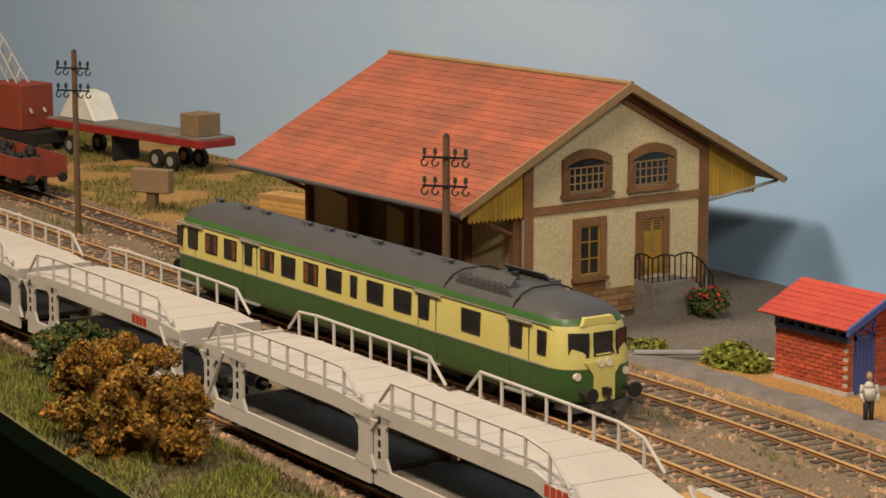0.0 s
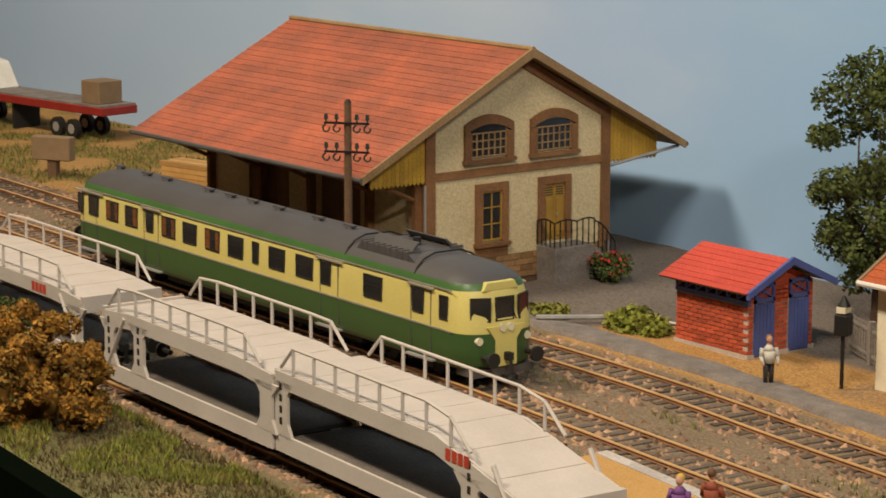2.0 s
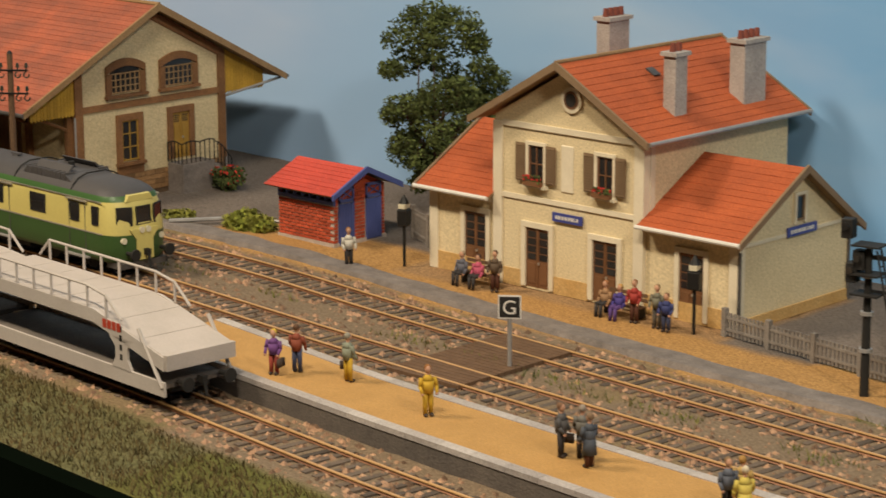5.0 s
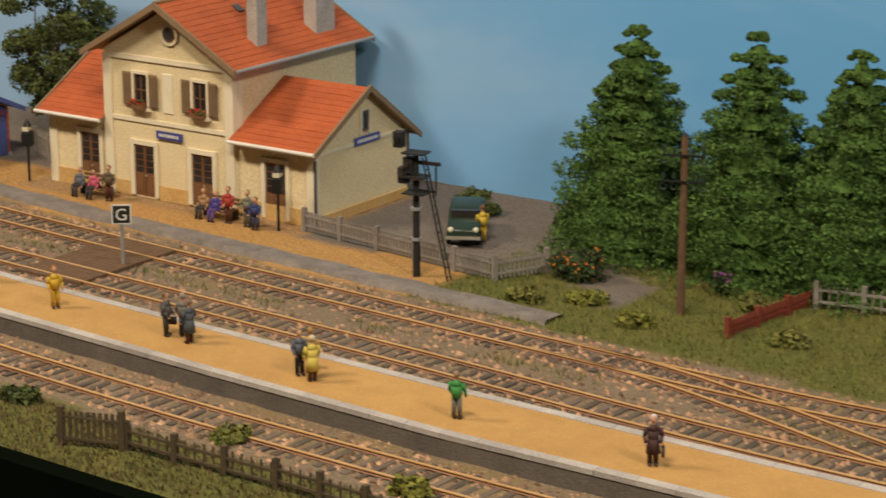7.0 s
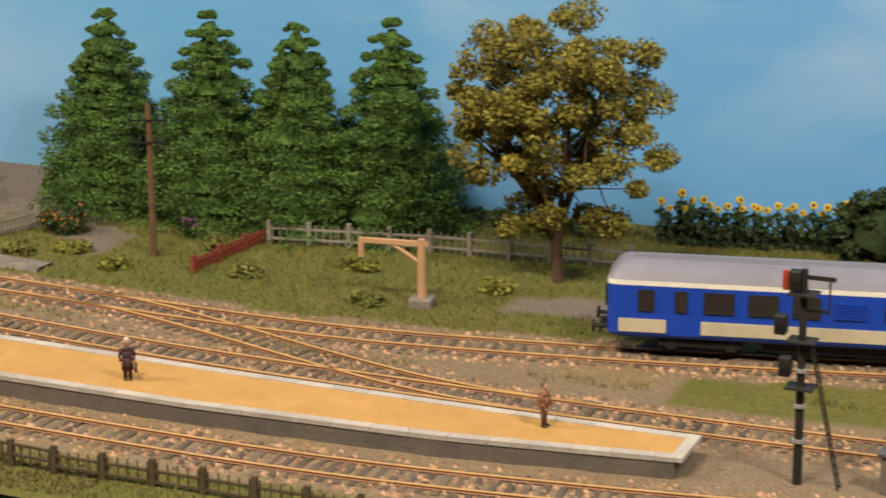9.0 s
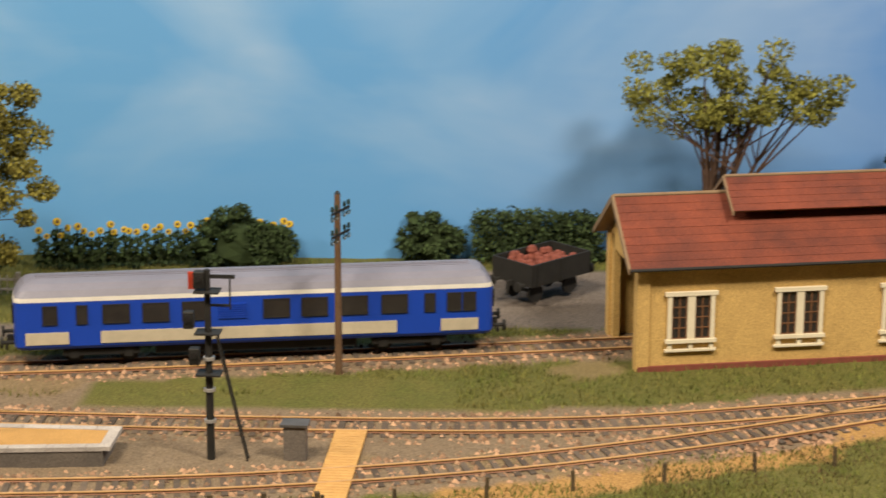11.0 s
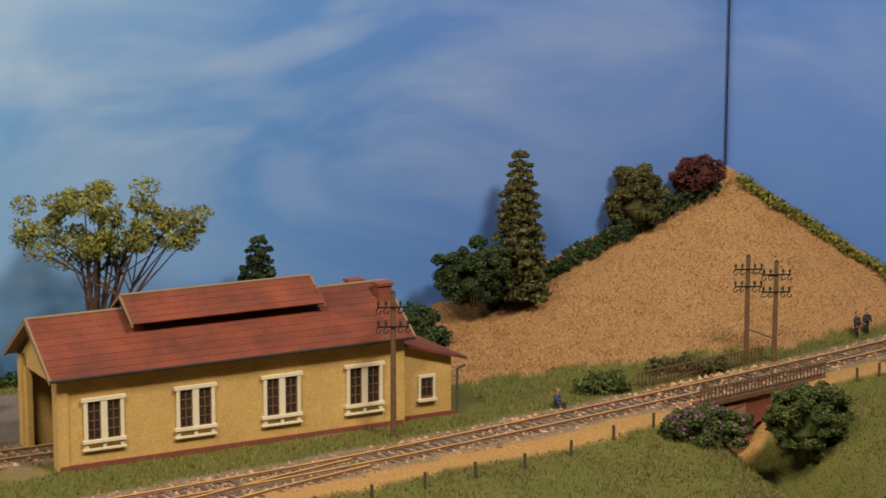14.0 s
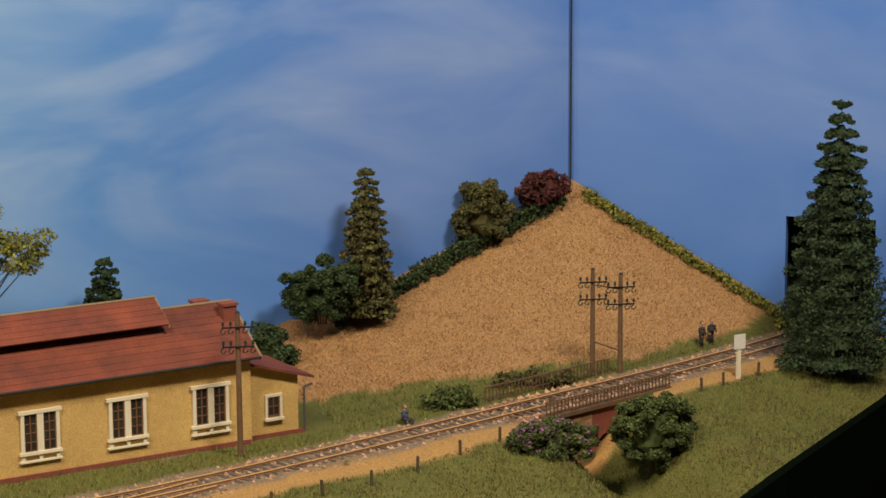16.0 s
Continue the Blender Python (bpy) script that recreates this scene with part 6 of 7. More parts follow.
# ---- plants ----
def leaves(rng, centres, per, size, flat=0.75):
    """Small leaf faces in a shell round each centre (x, y, z, r): vertices and faces."""
    V = []
    for x, y, z, r in centres:
        d = rng.normal(size=(per, 3))
        d /= np.linalg.norm(d, axis=1)[:, None]
        c = np.array((x, y, z)) + d * r * rng.uniform(0.55, 1.08, (per, 1)) * np.array((1, 1, flat))
        u = rng.normal(size=(per, 3))
        u /= np.linalg.norm(u, axis=1)[:, None]
        w = np.cross(u, d + 0.6 * rng.normal(size=(per, 3)))
        w /= np.linalg.norm(w, axis=1)[:, None] + 1e-6
        s = size * rng.uniform(0.6, 1.3, (per, 1))
        V.append(np.stack([c - u * s, c + w * s * 0.6, c + u * s, c - w * s * 0.6], 1).reshape(-1, 3))
    return np.concatenate(V)


def leaf_mesh(name, V, material):
    me = bpy.data.meshes.new(name)
    n = len(V) // 4
    me.from_pydata((V * S).tolist(), [], [(4 * i, 4 * i + 1, 4 * i + 2, 4 * i + 3) for i in range(n)])
    me.materials.append(material)
    return me


def leafy(name, V, material, parent, label=""):
    ob = new(name, leaf_mesh(name, V, material))
    ob.parent = parent
    if label:
        ob["label"] = label
    return ob


def fir_tree(seed, h, r, material, label, tiers=12, size=0.088, per=270, spiky=False, name="fir_tree", low=0.6):
    rng = np.random.default_rng(seed)
    t = thing(name, label, "tree", 0, 0)
    part("trunk", one(tube, (0, 0, -0.3), (0, 0, h * 0.9), 0.28, 0.05, n=8), M["bark"], t)
    C = []
    for k in range(tiers):
        f = k / (tiers - 1)
        z = low + (h - low - 0.3) * f ** 0.92
        R = r * (1 - f) ** 0.8 + (0.12 if spiky else 0.48)
        n = max(3, int(4 + 8 * (1 - f)))
        a0 = rng.uniform(0, 6.28)
        for i in range(n):
            a = a0 + i * 6.283 / n + rng.uniform(-0.25, 0.25)
            for q, zz, s in ((0.92, -0.22, 0.26), (0.55, 0.05, 0.32)):
                rr = R * q * rng.uniform(0.8, 1.12)
                C.append((math.cos(a) * rr, math.sin(a) * rr, z + zz * R * 0.5 + rng.uniform(-0.12, 0.12), max(0.16, R * s)))
        C.append((0, 0, z, 0.4 * R + 0.12))
    leafy("crown", leaves(rng, C, per, size, 0.6), material, t, "")
    # dense inner foliage
    bm = B()
    for k in range(tiers):
        f = k / (tiers - 1)
        z = low + (h - low - 0.3) * f ** 0.92
        R = (r * (1 - f) ** 0.8 + 0.14) * 0.8
        tube(bm, (0, 0, z - 0.25 * R - 0.1), (0, 0, z + 0.5 * R + 0.2), R, R * 0.35, n=11)
    for v in bm.verts:
        v.co += Vector((noise.noise(v.co * 1.3), noise.noise(v.co * 1.7 + Vector((5, 0, 0))), 0)) * 0.25
    part("inner_crown", bm, material, t)
    return t


def place(t, x, y, z=None, deg=0.0, scale=1.0):
    t.matrix_world = at(x, y, height(x, y) - 0.05 if z is None else z, deg)
    t.scale = (scale, scale, scale)
    return t


f1 = fir_tree(1, 10.0, 3.3, M["fir"], "dense green model fir with layered drooping boughs")
f1["group"] = "row of firs behind the station garden"
f2 = fir_tree(2, 10.4, 3.2, M["fir"], "dense green model fir with layered drooping boughs")
f2["group"] = "row of firs behind the station garden"
place(f1, -58.0, 92.6)
place(f2, -52.1, 92.3)
for src, x, y, d in ((f1, -47.6, 92.6, 130), (f2, -43.2, 93.7, 70)):
    c = copy_thing(src, at(x, y, height(x, y) - 0.05, d))
place(fir_tree(3, 16.5, 2.9, M["dark_fir"], "tall dark blue-green spruce beside the line", 17, 0.12, 150, name="spruce_tree", low=1.0), 57.1, 92.6, -0.3)
place(fir_tree(4, 7.6, 1.4, M["dark_fir"], "small dark conifer behind the engine shed", 12, 0.14, 60, name="conifer_tree"), 13.5, 100.7, 0.35)
place(fir_tree(5, 9.3, 1.35, M["cypress"], "slim brown-green cypress on the hillside", 14, 0.15, 60, name="cypress_tree", low=0.4), 30.6, 104.5, 2.5)


def broad_tree(name, seed, label, trunk_h, crown, stems, material, per=110, size=0.16, clumps=60, cr=(0.5, 0.95), shell=0.55):
    """crown: centre x y z, radii; stems: how many limbs leave the trunk."""
    rng = np.random.default_rng(seed)
    t = thing(name, label, "tree", 0, 0)
    bm = B()
    tube(bm, (0, 0, -0.3), (0, 0, trunk_h), 0.26, 0.2, n=8)
    cx, cy, cz, rx, ry, rz = crown
    C = []
    while len(C) < clumps:
        d = rng.uniform(-1, 1, 3)
        q = np.linalg.norm(d)
        if shell < q < 1:
            C.append((cx + d[0] * rx, cy + d[1] * ry, cz + d[2] * rz, rng.uniform(*cr)))
    for i in range(stems):
        a = Vector((0, 0, trunk_h * 0.9))
        e = Vector(C[i * (len(C) // stems)][:3])
        m = a.lerp(e, 0.5) + Vector((0, 0, 0.4))
        tube(bm, a, m, 0.15, 0.09, n=6)
        tube(bm, m, e, 0.09, 0.03, n=5)
        for j in range(3):
            f = Vector(C[int(rng.integers(len(C)))][:3])
            if (f - m).length < max(rx, rz):
                tube(bm, m, f, 0.06, 0.02, n=4)
    part("trunk", bm, M["bark"], t, "brown branching trunk")
    leafy("crown", leaves(rng, C, per, size), material, t)
    return t


place(broad_tree("broadleaf_tree", 11, "tall olive-brown broadleaf tree by the garden fence", 2.6, (0.2, 0, 7.0, 5.3, 3.6, 5.4), 14, M["oak"], 300, 0.12, 130, (0.5, 1.0), 0.3), -33.0, 88.6)
place(broad_tree("broadleaf_tree", 12, "dark green tree with an uneven crown behind the brick hut", 1.6, (0.2, 0, 5.6, 2.9, 2.2, 4.5), 9, M["green_leaf"], 240, 0.11, 75, (0.5, 0.9), 0.25), -94.6, 95.5)
place(broad_tree("broadleaf_tree", 13, "spreading yellow-green tree with bare lower limbs", 2.0, (0.7, 0, 10.0, 5.9, 2.4, 2.3), 14, M["lime_leaf"], 190, 0.115, 60, (0.5, 0.9), 0.3), 3.3, 96.2)


def bush(name, seed, label, x, y, z, rx, ry, rz, material, per=120, clumps=34, size=0.14, cr=(0.35, 0.62), extra=None, cat="bush"):
    rng = np.random.default_rng(seed)
    t = thing(name, label, cat, x, y, z)
    C = []
    while len(C) < clumps:
        d = rng.uniform(-1, 1, 3)
        if 0.35 < np.linalg.norm(d) < 1:
            C.append((d[0] * rx, d[1] * ry, rz * (0.95 + d[2]), rng.uniform(*cr) * min(1.0, rx)))
    leafy("foliage", leaves(rng, C, per, size), material, t)
    bm = B()
    ball(bm, (0, 0, rz * 0.85), (rx * 0.56, ry * 0.56, rz * 0.66), 12, 8)
    for v in bm.verts:
        v.co += Vector((1, 0.6, 0.8)) * 0.3 * noise.noise(v.co * 1.5)
    part("inner_foliage", bm, material, t)
    for k in range(4):
        part("stem", one(tube, (0.15 * k - 0.2, 0, -0.4), (0.3 * k - 0.45, 0.1, rz), 0.06, 0.03, n=5), M["bark"], t)
    if extra:
        leafy("blossom", leaves(rng, [(c[0], c[1], c[2] + 0.1, c[3]) for c in C[: clumps * 2 // 3]], 14, 0.08), extra, t)
    return t


bush("autumn_bush", 21, "rust and gold autumn bush on the front bank", -98.9, 63.4, -0.5, 3.3, 2.0, 2.2, M["rust_leaf"], 230, 150, 0.10, (0.22, 0.48), extra=M["oak"])
bush("leafy_bush", 22, "dull green bush at the layout edge", -107.4, 66.3, 0.2, 3.0, 1.4, 1.1, M["green_leaf"], 200, 70, 0.11, (0.25, 0.5), extra=M["rust_leaf"])
bush("leafy_bush", 23, "round dark green bush at the foot of the hill", 27.2, 102.8, 2.8, 2.5, 1.8, 1.95, M["hedge"], 220, 110, 0.10, (0.3, 0.5))
bush("leafy_bush", 24, "dark green bush behind the engine shed", 23.3, 100.6, 0.6, 1.7, 1.4, 1.3, M["hedge"], 160, 30, 0.13)
bush("round_tree", 25, "round olive tree standing at the backdrop", 39.5, 108.1, 5.9, 1.9, 1.3, 2.1, M["cypress"], 300, 60, 0.11, cat="tree")
bush("purple_bush", 26, "purple-red bush at the top of the hill", 44.2, 109.0, 7.8, 1.75, 1.0, 1.15, M["purple"], 200, 40, 0.13)
bush("leafy_bush", 27, "dark green bush growing from the ravine", 34.3, 82.0, -1.9, 2.9, 1.3, 1.4, M["green_leaf"], 170, 110, 0.10, (0.28, 0.5), extra=M["pink_flower"])
bush("leafy_bush", 28, "large dark green bush below the bridge", 41.0, 83.2, -2.5, 2.4, 1.6, 2.1, M["green_leaf"], 200, 120, 0.10, (0.3, 0.5))
bush("flower_bush", 29, "orange flowering bush at the fence end", -57.6, 87.3, -0.15, 0.95, 0.8, 0.75, M["hedge"], 120, 20, 0.1, extra=M["orange_flower"])
bush("flower_bush", 30, "white flowering bush beside the gravel yard", -61.5, 94.0, -0.15, 1.6, 0.9, 0.7, M["green_leaf"], 120, 22, 0.1, extra=M["white_flower"])
bush("leafy_bush", 31, "dark green bush in the hedge row", -20.3, 96.6, -0.2, 2.4, 1.0, 1.7, M["hedge"], 200, 40, 0.13)
bush("leafy_bush", 32, "low round bush before the backdrop", -10.9, 99.2, -0.2, 1.6, 0.9, 1.35, M["hedge"], 180, 30, 0.13)
bush("red_flowers", 33, "red geraniums beside the shed steps", -105.9, 92.6, -0.1, 0.75, 0.6, 0.5, M["green_leaf"], 80, 16, 0.1, extra=M["red_flower"], cat="flowers")
bush("weed_clump", 34, "tall green weeds beside the brick hut", -98.6, 87.4, -0.15, 1.3, 0.6, 0.26, M["moss"], 130, 26, 0.13, cat="weeds")
bush("leafy_bush", 35, "low green shrub beside the line", 31.5, 90.2, -0.15, 1.7, 0.7, 0.5, M["green_leaf"], 120, 20, 0.12)
bush("leafy_bush", 36, "brown scrub along the track", 37.5, 93.6, -0.15, 3.0, 0.6, 0.4, M["cypress"], 140, 26, 0.12)
bush("leafy_bush", 37, "small shrub at the station end", -66.8, 93.8, -0.1, 0.9, 0.7, 0.6, M["green_leaf"], 120, 14, 0.1)
bush("flower_bush", 38, "violet flowers under the firs", -51.6, 88.9, -0.15, 0.5, 0.4, 0.5, M["hedge"], 60, 8, 0.1, extra=M["pink_flower"])
for k, (x, y, m_) in enumerate(((-55.5, 84.6, "lime_leaf"), (-46.2, 84.3, "grass"), (-42.0, 87.0, "lime_leaf"), (-49.6, 87.6, "grass"), (-35.0, 86.2, "lime_leaf"), (-39.5, 82.4, "grass"), (-57.8, 83.6, "grass"), (-52.5, 83.2, "lime_leaf"), (-102.2, 86.3, "lime_leaf"), (-57.0, 64.2, "grass"), (-49.2, 63.6, "lime_leaf"), (-24.4, 62.4, "lime_leaf"), (-10.5, 62.0, "lime_leaf"), (-66.2, 63.4, "green_leaf"), (-112.2, 80.8, "grass"), (-117.0, 80.9, "grass"), (-122.4, 81.3, "grass"), (-100.4, 79.7, "grass"))):
    bush("weed_clump", 50 + k, "clump of yellow-green weeds", x, y, height(x, y) - 0.05, 0.75, 0.45, 0.24, M[m_], 90, 10, 0.13, cat="weeds")


def hedge_row(seed, label, pts, h, w, material, step=0.55, name="hedge"):
    rng = np.random.default_rng(seed)
    t = thing(name, label, "hedge", 0, 0)
    C = []
    for (a, b), (c, d) in zip(pts, pts[1:]):
        n = max(2, int(math.hypot(c - a, d - b) / step))
        for i in range(n):
            x, y = a + (c - a) * i / n, b + (d - b) * i / n
            z0 = height(x, y)
            for zz in np.arange(0.3, h, 0.5):
                for o in (-0.5, 0.5):
                    C.append((x + rng.uniform(-0.2, 0.2), y + o * w * rng.uniform(0.6, 1), z0 + zz + rng.uniform(-0.15, 0.15), rng.uniform(0.35, 0.55)))
    leafy("foliage", leaves(rng, C, 70, 0.12), material, t)
    return t


hedge_row(61, "clipped dark green hedge before the backdrop", [(-8.2, 99.5), (-1.9, 100.1)], 2.4, 0.9, M["hedge"])
hedge_row(62, "low dark hedge running behind the engine shed", [(-2.6, 100.0), (1.5, 100.6)], 0.8, 0.7, M["hedge"])
hedge_row(63, "dark hedge climbing the hill along the backdrop", [(29.0, 105.4), (34.0, 106.8), (38.0, 107.8), (45.8, 109.6)], 0.9, 0.8, M["hedge"])
hedge_row(64, "bright grass fringe along the hill's east side", [(47.4, 109.6), (52, 106.4), (57, 102.9), (60, 100.9)], 0.55, 0.7, M["lime_leaf"], 0.4)
hedge_row(65, "dark undergrowth beneath the firs", [(-62, 95.6), (-40, 96.2), (-32, 96.4)], 0.8, 1.4, M["hedge"], 0.7)
# sunflowers
sun = thing("sunflower", "tall yellow sunflower with dark leaves", "sunflower", -30.5, 95.9, -0.1, 0, "row of sunflowers at the backdrop")
part("stalk", one(tube, (0, 0, 0), (0, 0, 2.0), 0.05, 0.04, n=5), M["hedge"], sun)
leafy("leaf", leaves(np.random.default_rng(70), [(0, 0, 0.5, 0.4), (0.1, 0, 1.0, 0.4), (0, 0, 1.5, 0.35)], 40, 0.16), M["hedge"], sun)
bm = B()
tube(bm, (0, -0.02, 2.05), (0, -0.14, 2.1), 0.19, 0.17, n=10)
hd = part("petals", bm, M["yellow_flower"], sun, "yellow petals")
bm = B()
tube(bm, (0, -0.12, 2.08), (0, -0.16, 2.11), 0.085, n=8)
part("seed_head", bm, M["bark"], hd)
rng = random.Random(71)
for k in range(1, 34):
    x = -30.5 + 12.5 * k / 33
    c = copy_thing(sun, at(x, 96.0 + 2.3 * k / 33 + rng.uniform(-0.4, 0.4), -0.1, rng.uniform(-50, 50)))
    q = rng.uniform(0.85, 1.15)
    c.scale = (q, q, q)


def blades(name, seed, count, box_, test, material, length, label, lean=0.6):
    rng = np.random.default_rng(seed)
    V = []
    x0, x1, y0, y1 = box_
    n = 0
    tries = 0
    while n < count and tries < count * 5:
        tries += 1
        x, y = rng.uniform(x0, x1), rng.uniform(y0, y1)
        if not test(x, y):
            continue
        z = height(x, y) - 0.03
        a, l = rng.uniform(0, 6.283), length * rng.uniform(0.5, 1.2)
        dx, dy = math.cos(a) * 0.035, math.sin(a) * 0.035
        V += [(x - dx, y - dy, z), (x + dx, y + dy, z), (x + rng.uniform(-lean, lean) * l, y + rng.uniform(-lean, lean) * l, z + l)]
        n += 1
    me = bpy.data.meshes.new(name)
    me.from_pydata((np.array(V) * S).tolist(), [], [(3 * i, 3 * i + 1, 3 * i + 2) for i in range(len(V) // 3)])
    me.materials.append(material)
    return tagged(new(name, me), label, "grass", kind="stuff")


def inside(x, y):
    return along(EDGE, x) + 0.2 < y < (along(WALL_N, x) if x < 47 else along(WALL_E, x)) - 0.2


blades("bank_grass", 81, 26000, (-125, -40, 59, 70), lambda x, y: inside(x, y) and y < along(TC, x) - 2.2, M["bank"], 0.24, "mottled brown and green static grass on the front bank")
blades("bank_moss", 89, 9000, (-112, -90, 61, 68), lambda x, y: inside(x, y) and y < along(TC, x) - 2.4 and noise.noise((x * 0.35, y * 0.35, 4.0)) > -0.05, M["moss"], 0.26, "bright yellow-green moss and grass round the autumn bush")
blades("bank_grass", 82, 12000, (-40, 5, 57, 68), lambda x, y: inside(x, y) and y < along(TC, x) - 2.4, M["grass"], 0.26, "green static grass along the front edge")
blades("meadow_grass", 83, 26000, (0, 66, 58, 97), lambda x, y: inside(x, y) and y < along(TA, x) - 4.2, M["grass"], 0.24, "static grass meadow below the line")
blades("meadow_scrub", 90, 15000, (0, 66, 58, 97), lambda x, y: inside(x, y) and y < along(TA, x) - 4.0 and noise.noise((x * 0.3, y * 0.3, 9.0)) > 0.0, M["bank"], 0.22, "dry brown patches in the meadow below the line")
blades("garden_grass", 84, 22000, (-62, -5, 80, 99), lambda x, y: inside(x, y) and zone(x, y)[0] > 0.8, M["grass"], 0.26, "static grass in the garden behind the tracks")
blades("verge_grass", 85, 9000, (-8, 60, 76, 100), lambda x, y: inside(x, y) and y > along(TA, x) + 2.3 and zone(x, y)[0] > 0.5 and not (-1 < x < 24 and y > 82.0 + 0.24 * x), M["grass"], 0.3, "static grass between line and engine shed")
blades("field_stubble", 86, 52000, (21, 61, 90, 111), lambda x, y: inside(x, y) and zone(x, y)[3] > 0.5, M["straw"], 0.17, "pale brown stubble on the sloping field", 0.9)
blades("track_weeds", 87, 7000, (-150, -15, 74, 86), lambda x, y: abs(y - (along(TA, x) + along(TB, x)) / 2) < 0.45 and noise.noise((x * 0.2, y * 0.3, 7.0)) > 0.0, M["grass"], 0.3, "green weeds growing between the tracks")
blades("far_grass", 88, 9000, (-176, -125, 84, 100), lambda x, y: inside(x, y) and zone(x, y)[0] > 0.3, M["grass"], 0.32, "rough grass in the far yard")


# ---- poles, signals, signs ----
def telegraph_pole(x, y, h, arms=2, label="brown wooden telegraph pole with two insulator arms", deg=35, extra=0.0):
    r = thing("telegraph_pole", label, "pole", x, y, height(x, y) if x > 0 else -0.1, deg, "telegraph poles")
    part("pole", one(tube, (0, 0, -0.2), (0, 0, h), 0.17, 0.13, n=10), M["pole_wood"], r)
    part("cap", one(tube, (0, 0, h), (0, 0, h + 0.12), 0.14, 0.05, n=10), M["black_iron"], r)
    for k in range(arms):
        z = h - 0.75 - k * 1.05
        arm = part("cross_arm", one(box, -0.85, 0.85, -0.19, -0.11, z - 0.04, z + 0.04), M["black_iron"], r, "iron cross arm")
        for dx in (-0.78, -0.38, 0.38, 0.78):
            bm = B()
            tube(bm, (dx, -0.15, z), (dx, -0.15, z + 0.26), 0.035, n=6)
            tube(bm, (dx, -0.15, z + 0.14), (dx, -0.15, z + 0.34), 0.09, 0.055, n=8)
            pts = [(dx + 0.13 * math.cos(t), -0.15, z - 0.2 + 0.13 * math.sin(t)) for t in np.linspace(1.6, 6.6, 8)]
            for a, b in zip(pts, pts[1:]):
                tube(bm, a, b, 0.035, n=5)
            part("insulator", bm, M["van_green"], arm, "dark green insulator")
    return r


telegraph_pole(-137.7, 81.3, 8.6)
telegraph_pole(-107.2, 80.9, 7.8, deg=38)
telegraph_pole(-51.7, 85.5, 7.2, deg=20)
telegraph_pole(-13.4, 80.7, 8.2, deg=70)
telegraph_pole(17.6, 84.2, 7.8, deg=-10)
telegraph_pole(42.0, 95.0, 6.4, 2, "slim wooden pole of a linked telegraph pair", -10)
telegraph_pole(43.6, 94.5, 6.1, 2, "slim wooden pole of a linked telegraph pair", -10)
bm = B()
tube(bm, (42.0, 94.9, 1.9), (43.6, 94.4, 1.3), 0.06, n=6)
tube(bm, (42.0, 94.9, 5.4), (43.6, 94.4, 5.1), 0.05, n=6)
solid("pole_brace", bm, M["pole_wood"], "brace linking two telegraph poles", "brace", 0, 0, 0.0)


def signal_mast(x, y, deg, h, label):
    r = thing("signal_mast", label, "signal", x, y, -0.15, deg)
    part("mast", one(tube, (0, 0, 0), (0, 0, h), 0.17, 0.12, n=10), M["black"], r, "dark mast")
    for z in (1.6, 2.9, 4.2):
        part("collar", one(tube, (0, 0, z), (0, 0, z + 0.12), 0.24, n=10), M["zinc"], r)
    bm = B()
    for z, s in ((3.6, 1), (5.3, -1), (h - 0.9, 1)):
        box(bm, -0.5, 0.5, -0.4, 0.4, z, z + 0.06)
    part("platform", bm, M["black"], r)
    for z, dx in ((4.0, -0.55), (5.5, -0.75), (h - 0.75, -0.3)):
        bm = B()
        box(bm, dx - 0.22, dx + 0.2, -0.22, 0.2, z, z + 0.68)
        b = part("lamp_box", bm, M["black"], r, "dark square lamp box", bevel=0.03)
        bm = B()
        tube(bm, (dx, -0.29, z + 0.45), (dx, -0.4, z + 0.45), 0.13, n=10)
        part("lens", bm, M["glass"], b)
    bm = B()
    box(bm, 0.1, 1.1, -0.04, 0.04, h - 0.35, h - 0.2)
    box(bm, 0.1, 0.9, -0.04, 0.04, h - 1.5, h - 1.4)
    tube(bm, (0.9, 0, h - 1.6), (0.9, 0, h - 0.2), 0.04, n=5)
    part("arm", bm, M["black"], r)
    lad = part("ladder", B(), M["black"], r, "dark leaning ladder")
    for o in (-0.17, 0.17):
        part("stile", one(tube, (1.5, o, 0.0), (0.35, o, 5.2), 0.04, n=5), M["black"], lad)
    for k in range(14):
        t = (k + 0.5) / 14
        part("rung", one(tube, (1.5 - 1.15 * t, -0.17, 5.2 * t), (1.5 - 1.15 * t, 0.17, 5.2 * t), 0.025, n=4), M["black"], lad)
    return r


signal_mast(-63.4, 84.0, 10, 5.2, "dark signal mast with square lamp boxes and ladder")
m2 = signal_mast(-17.2, 69.6, 0, 7.9, "tall dark signal mast at the platform end")
part("red_board", one(box, -0.75, -0.4, -0.06, 0.0, 7.1, 7.8), M["orange_mark"], m2, "red and white square")

g = thing("stop_sign_board", "black board with a white letter on a post", "sign", -74.4, 78.1, -0.35, 38)
part("post", one(tube, (0, 0, 0), (0, 0, 2.3), 0.08, n=8), M["zinc"], g)
part("board", one(box, -0.36, 0.36, -0.1, -0.04, 2.2, 2.95), M["black"], g, "black square board")
part("rim", one(box, -0.41, 0.41, -0.09, -0.045, 2.15, 3.0), M["white"], g)
txt = bpy.data.curves.new("letter", "FONT")
txt.body, txt.size, txt.align_x, txt.extrude = "G", 0.72 * S, "CENTER", 0.004 * S
txt.materials.append(M["white"])
lt = new("letter", txt)
lt.parent = g
lt.matrix_basis = pose(0, -0.115 * S, 2.33 * S, 90, 0, 0)

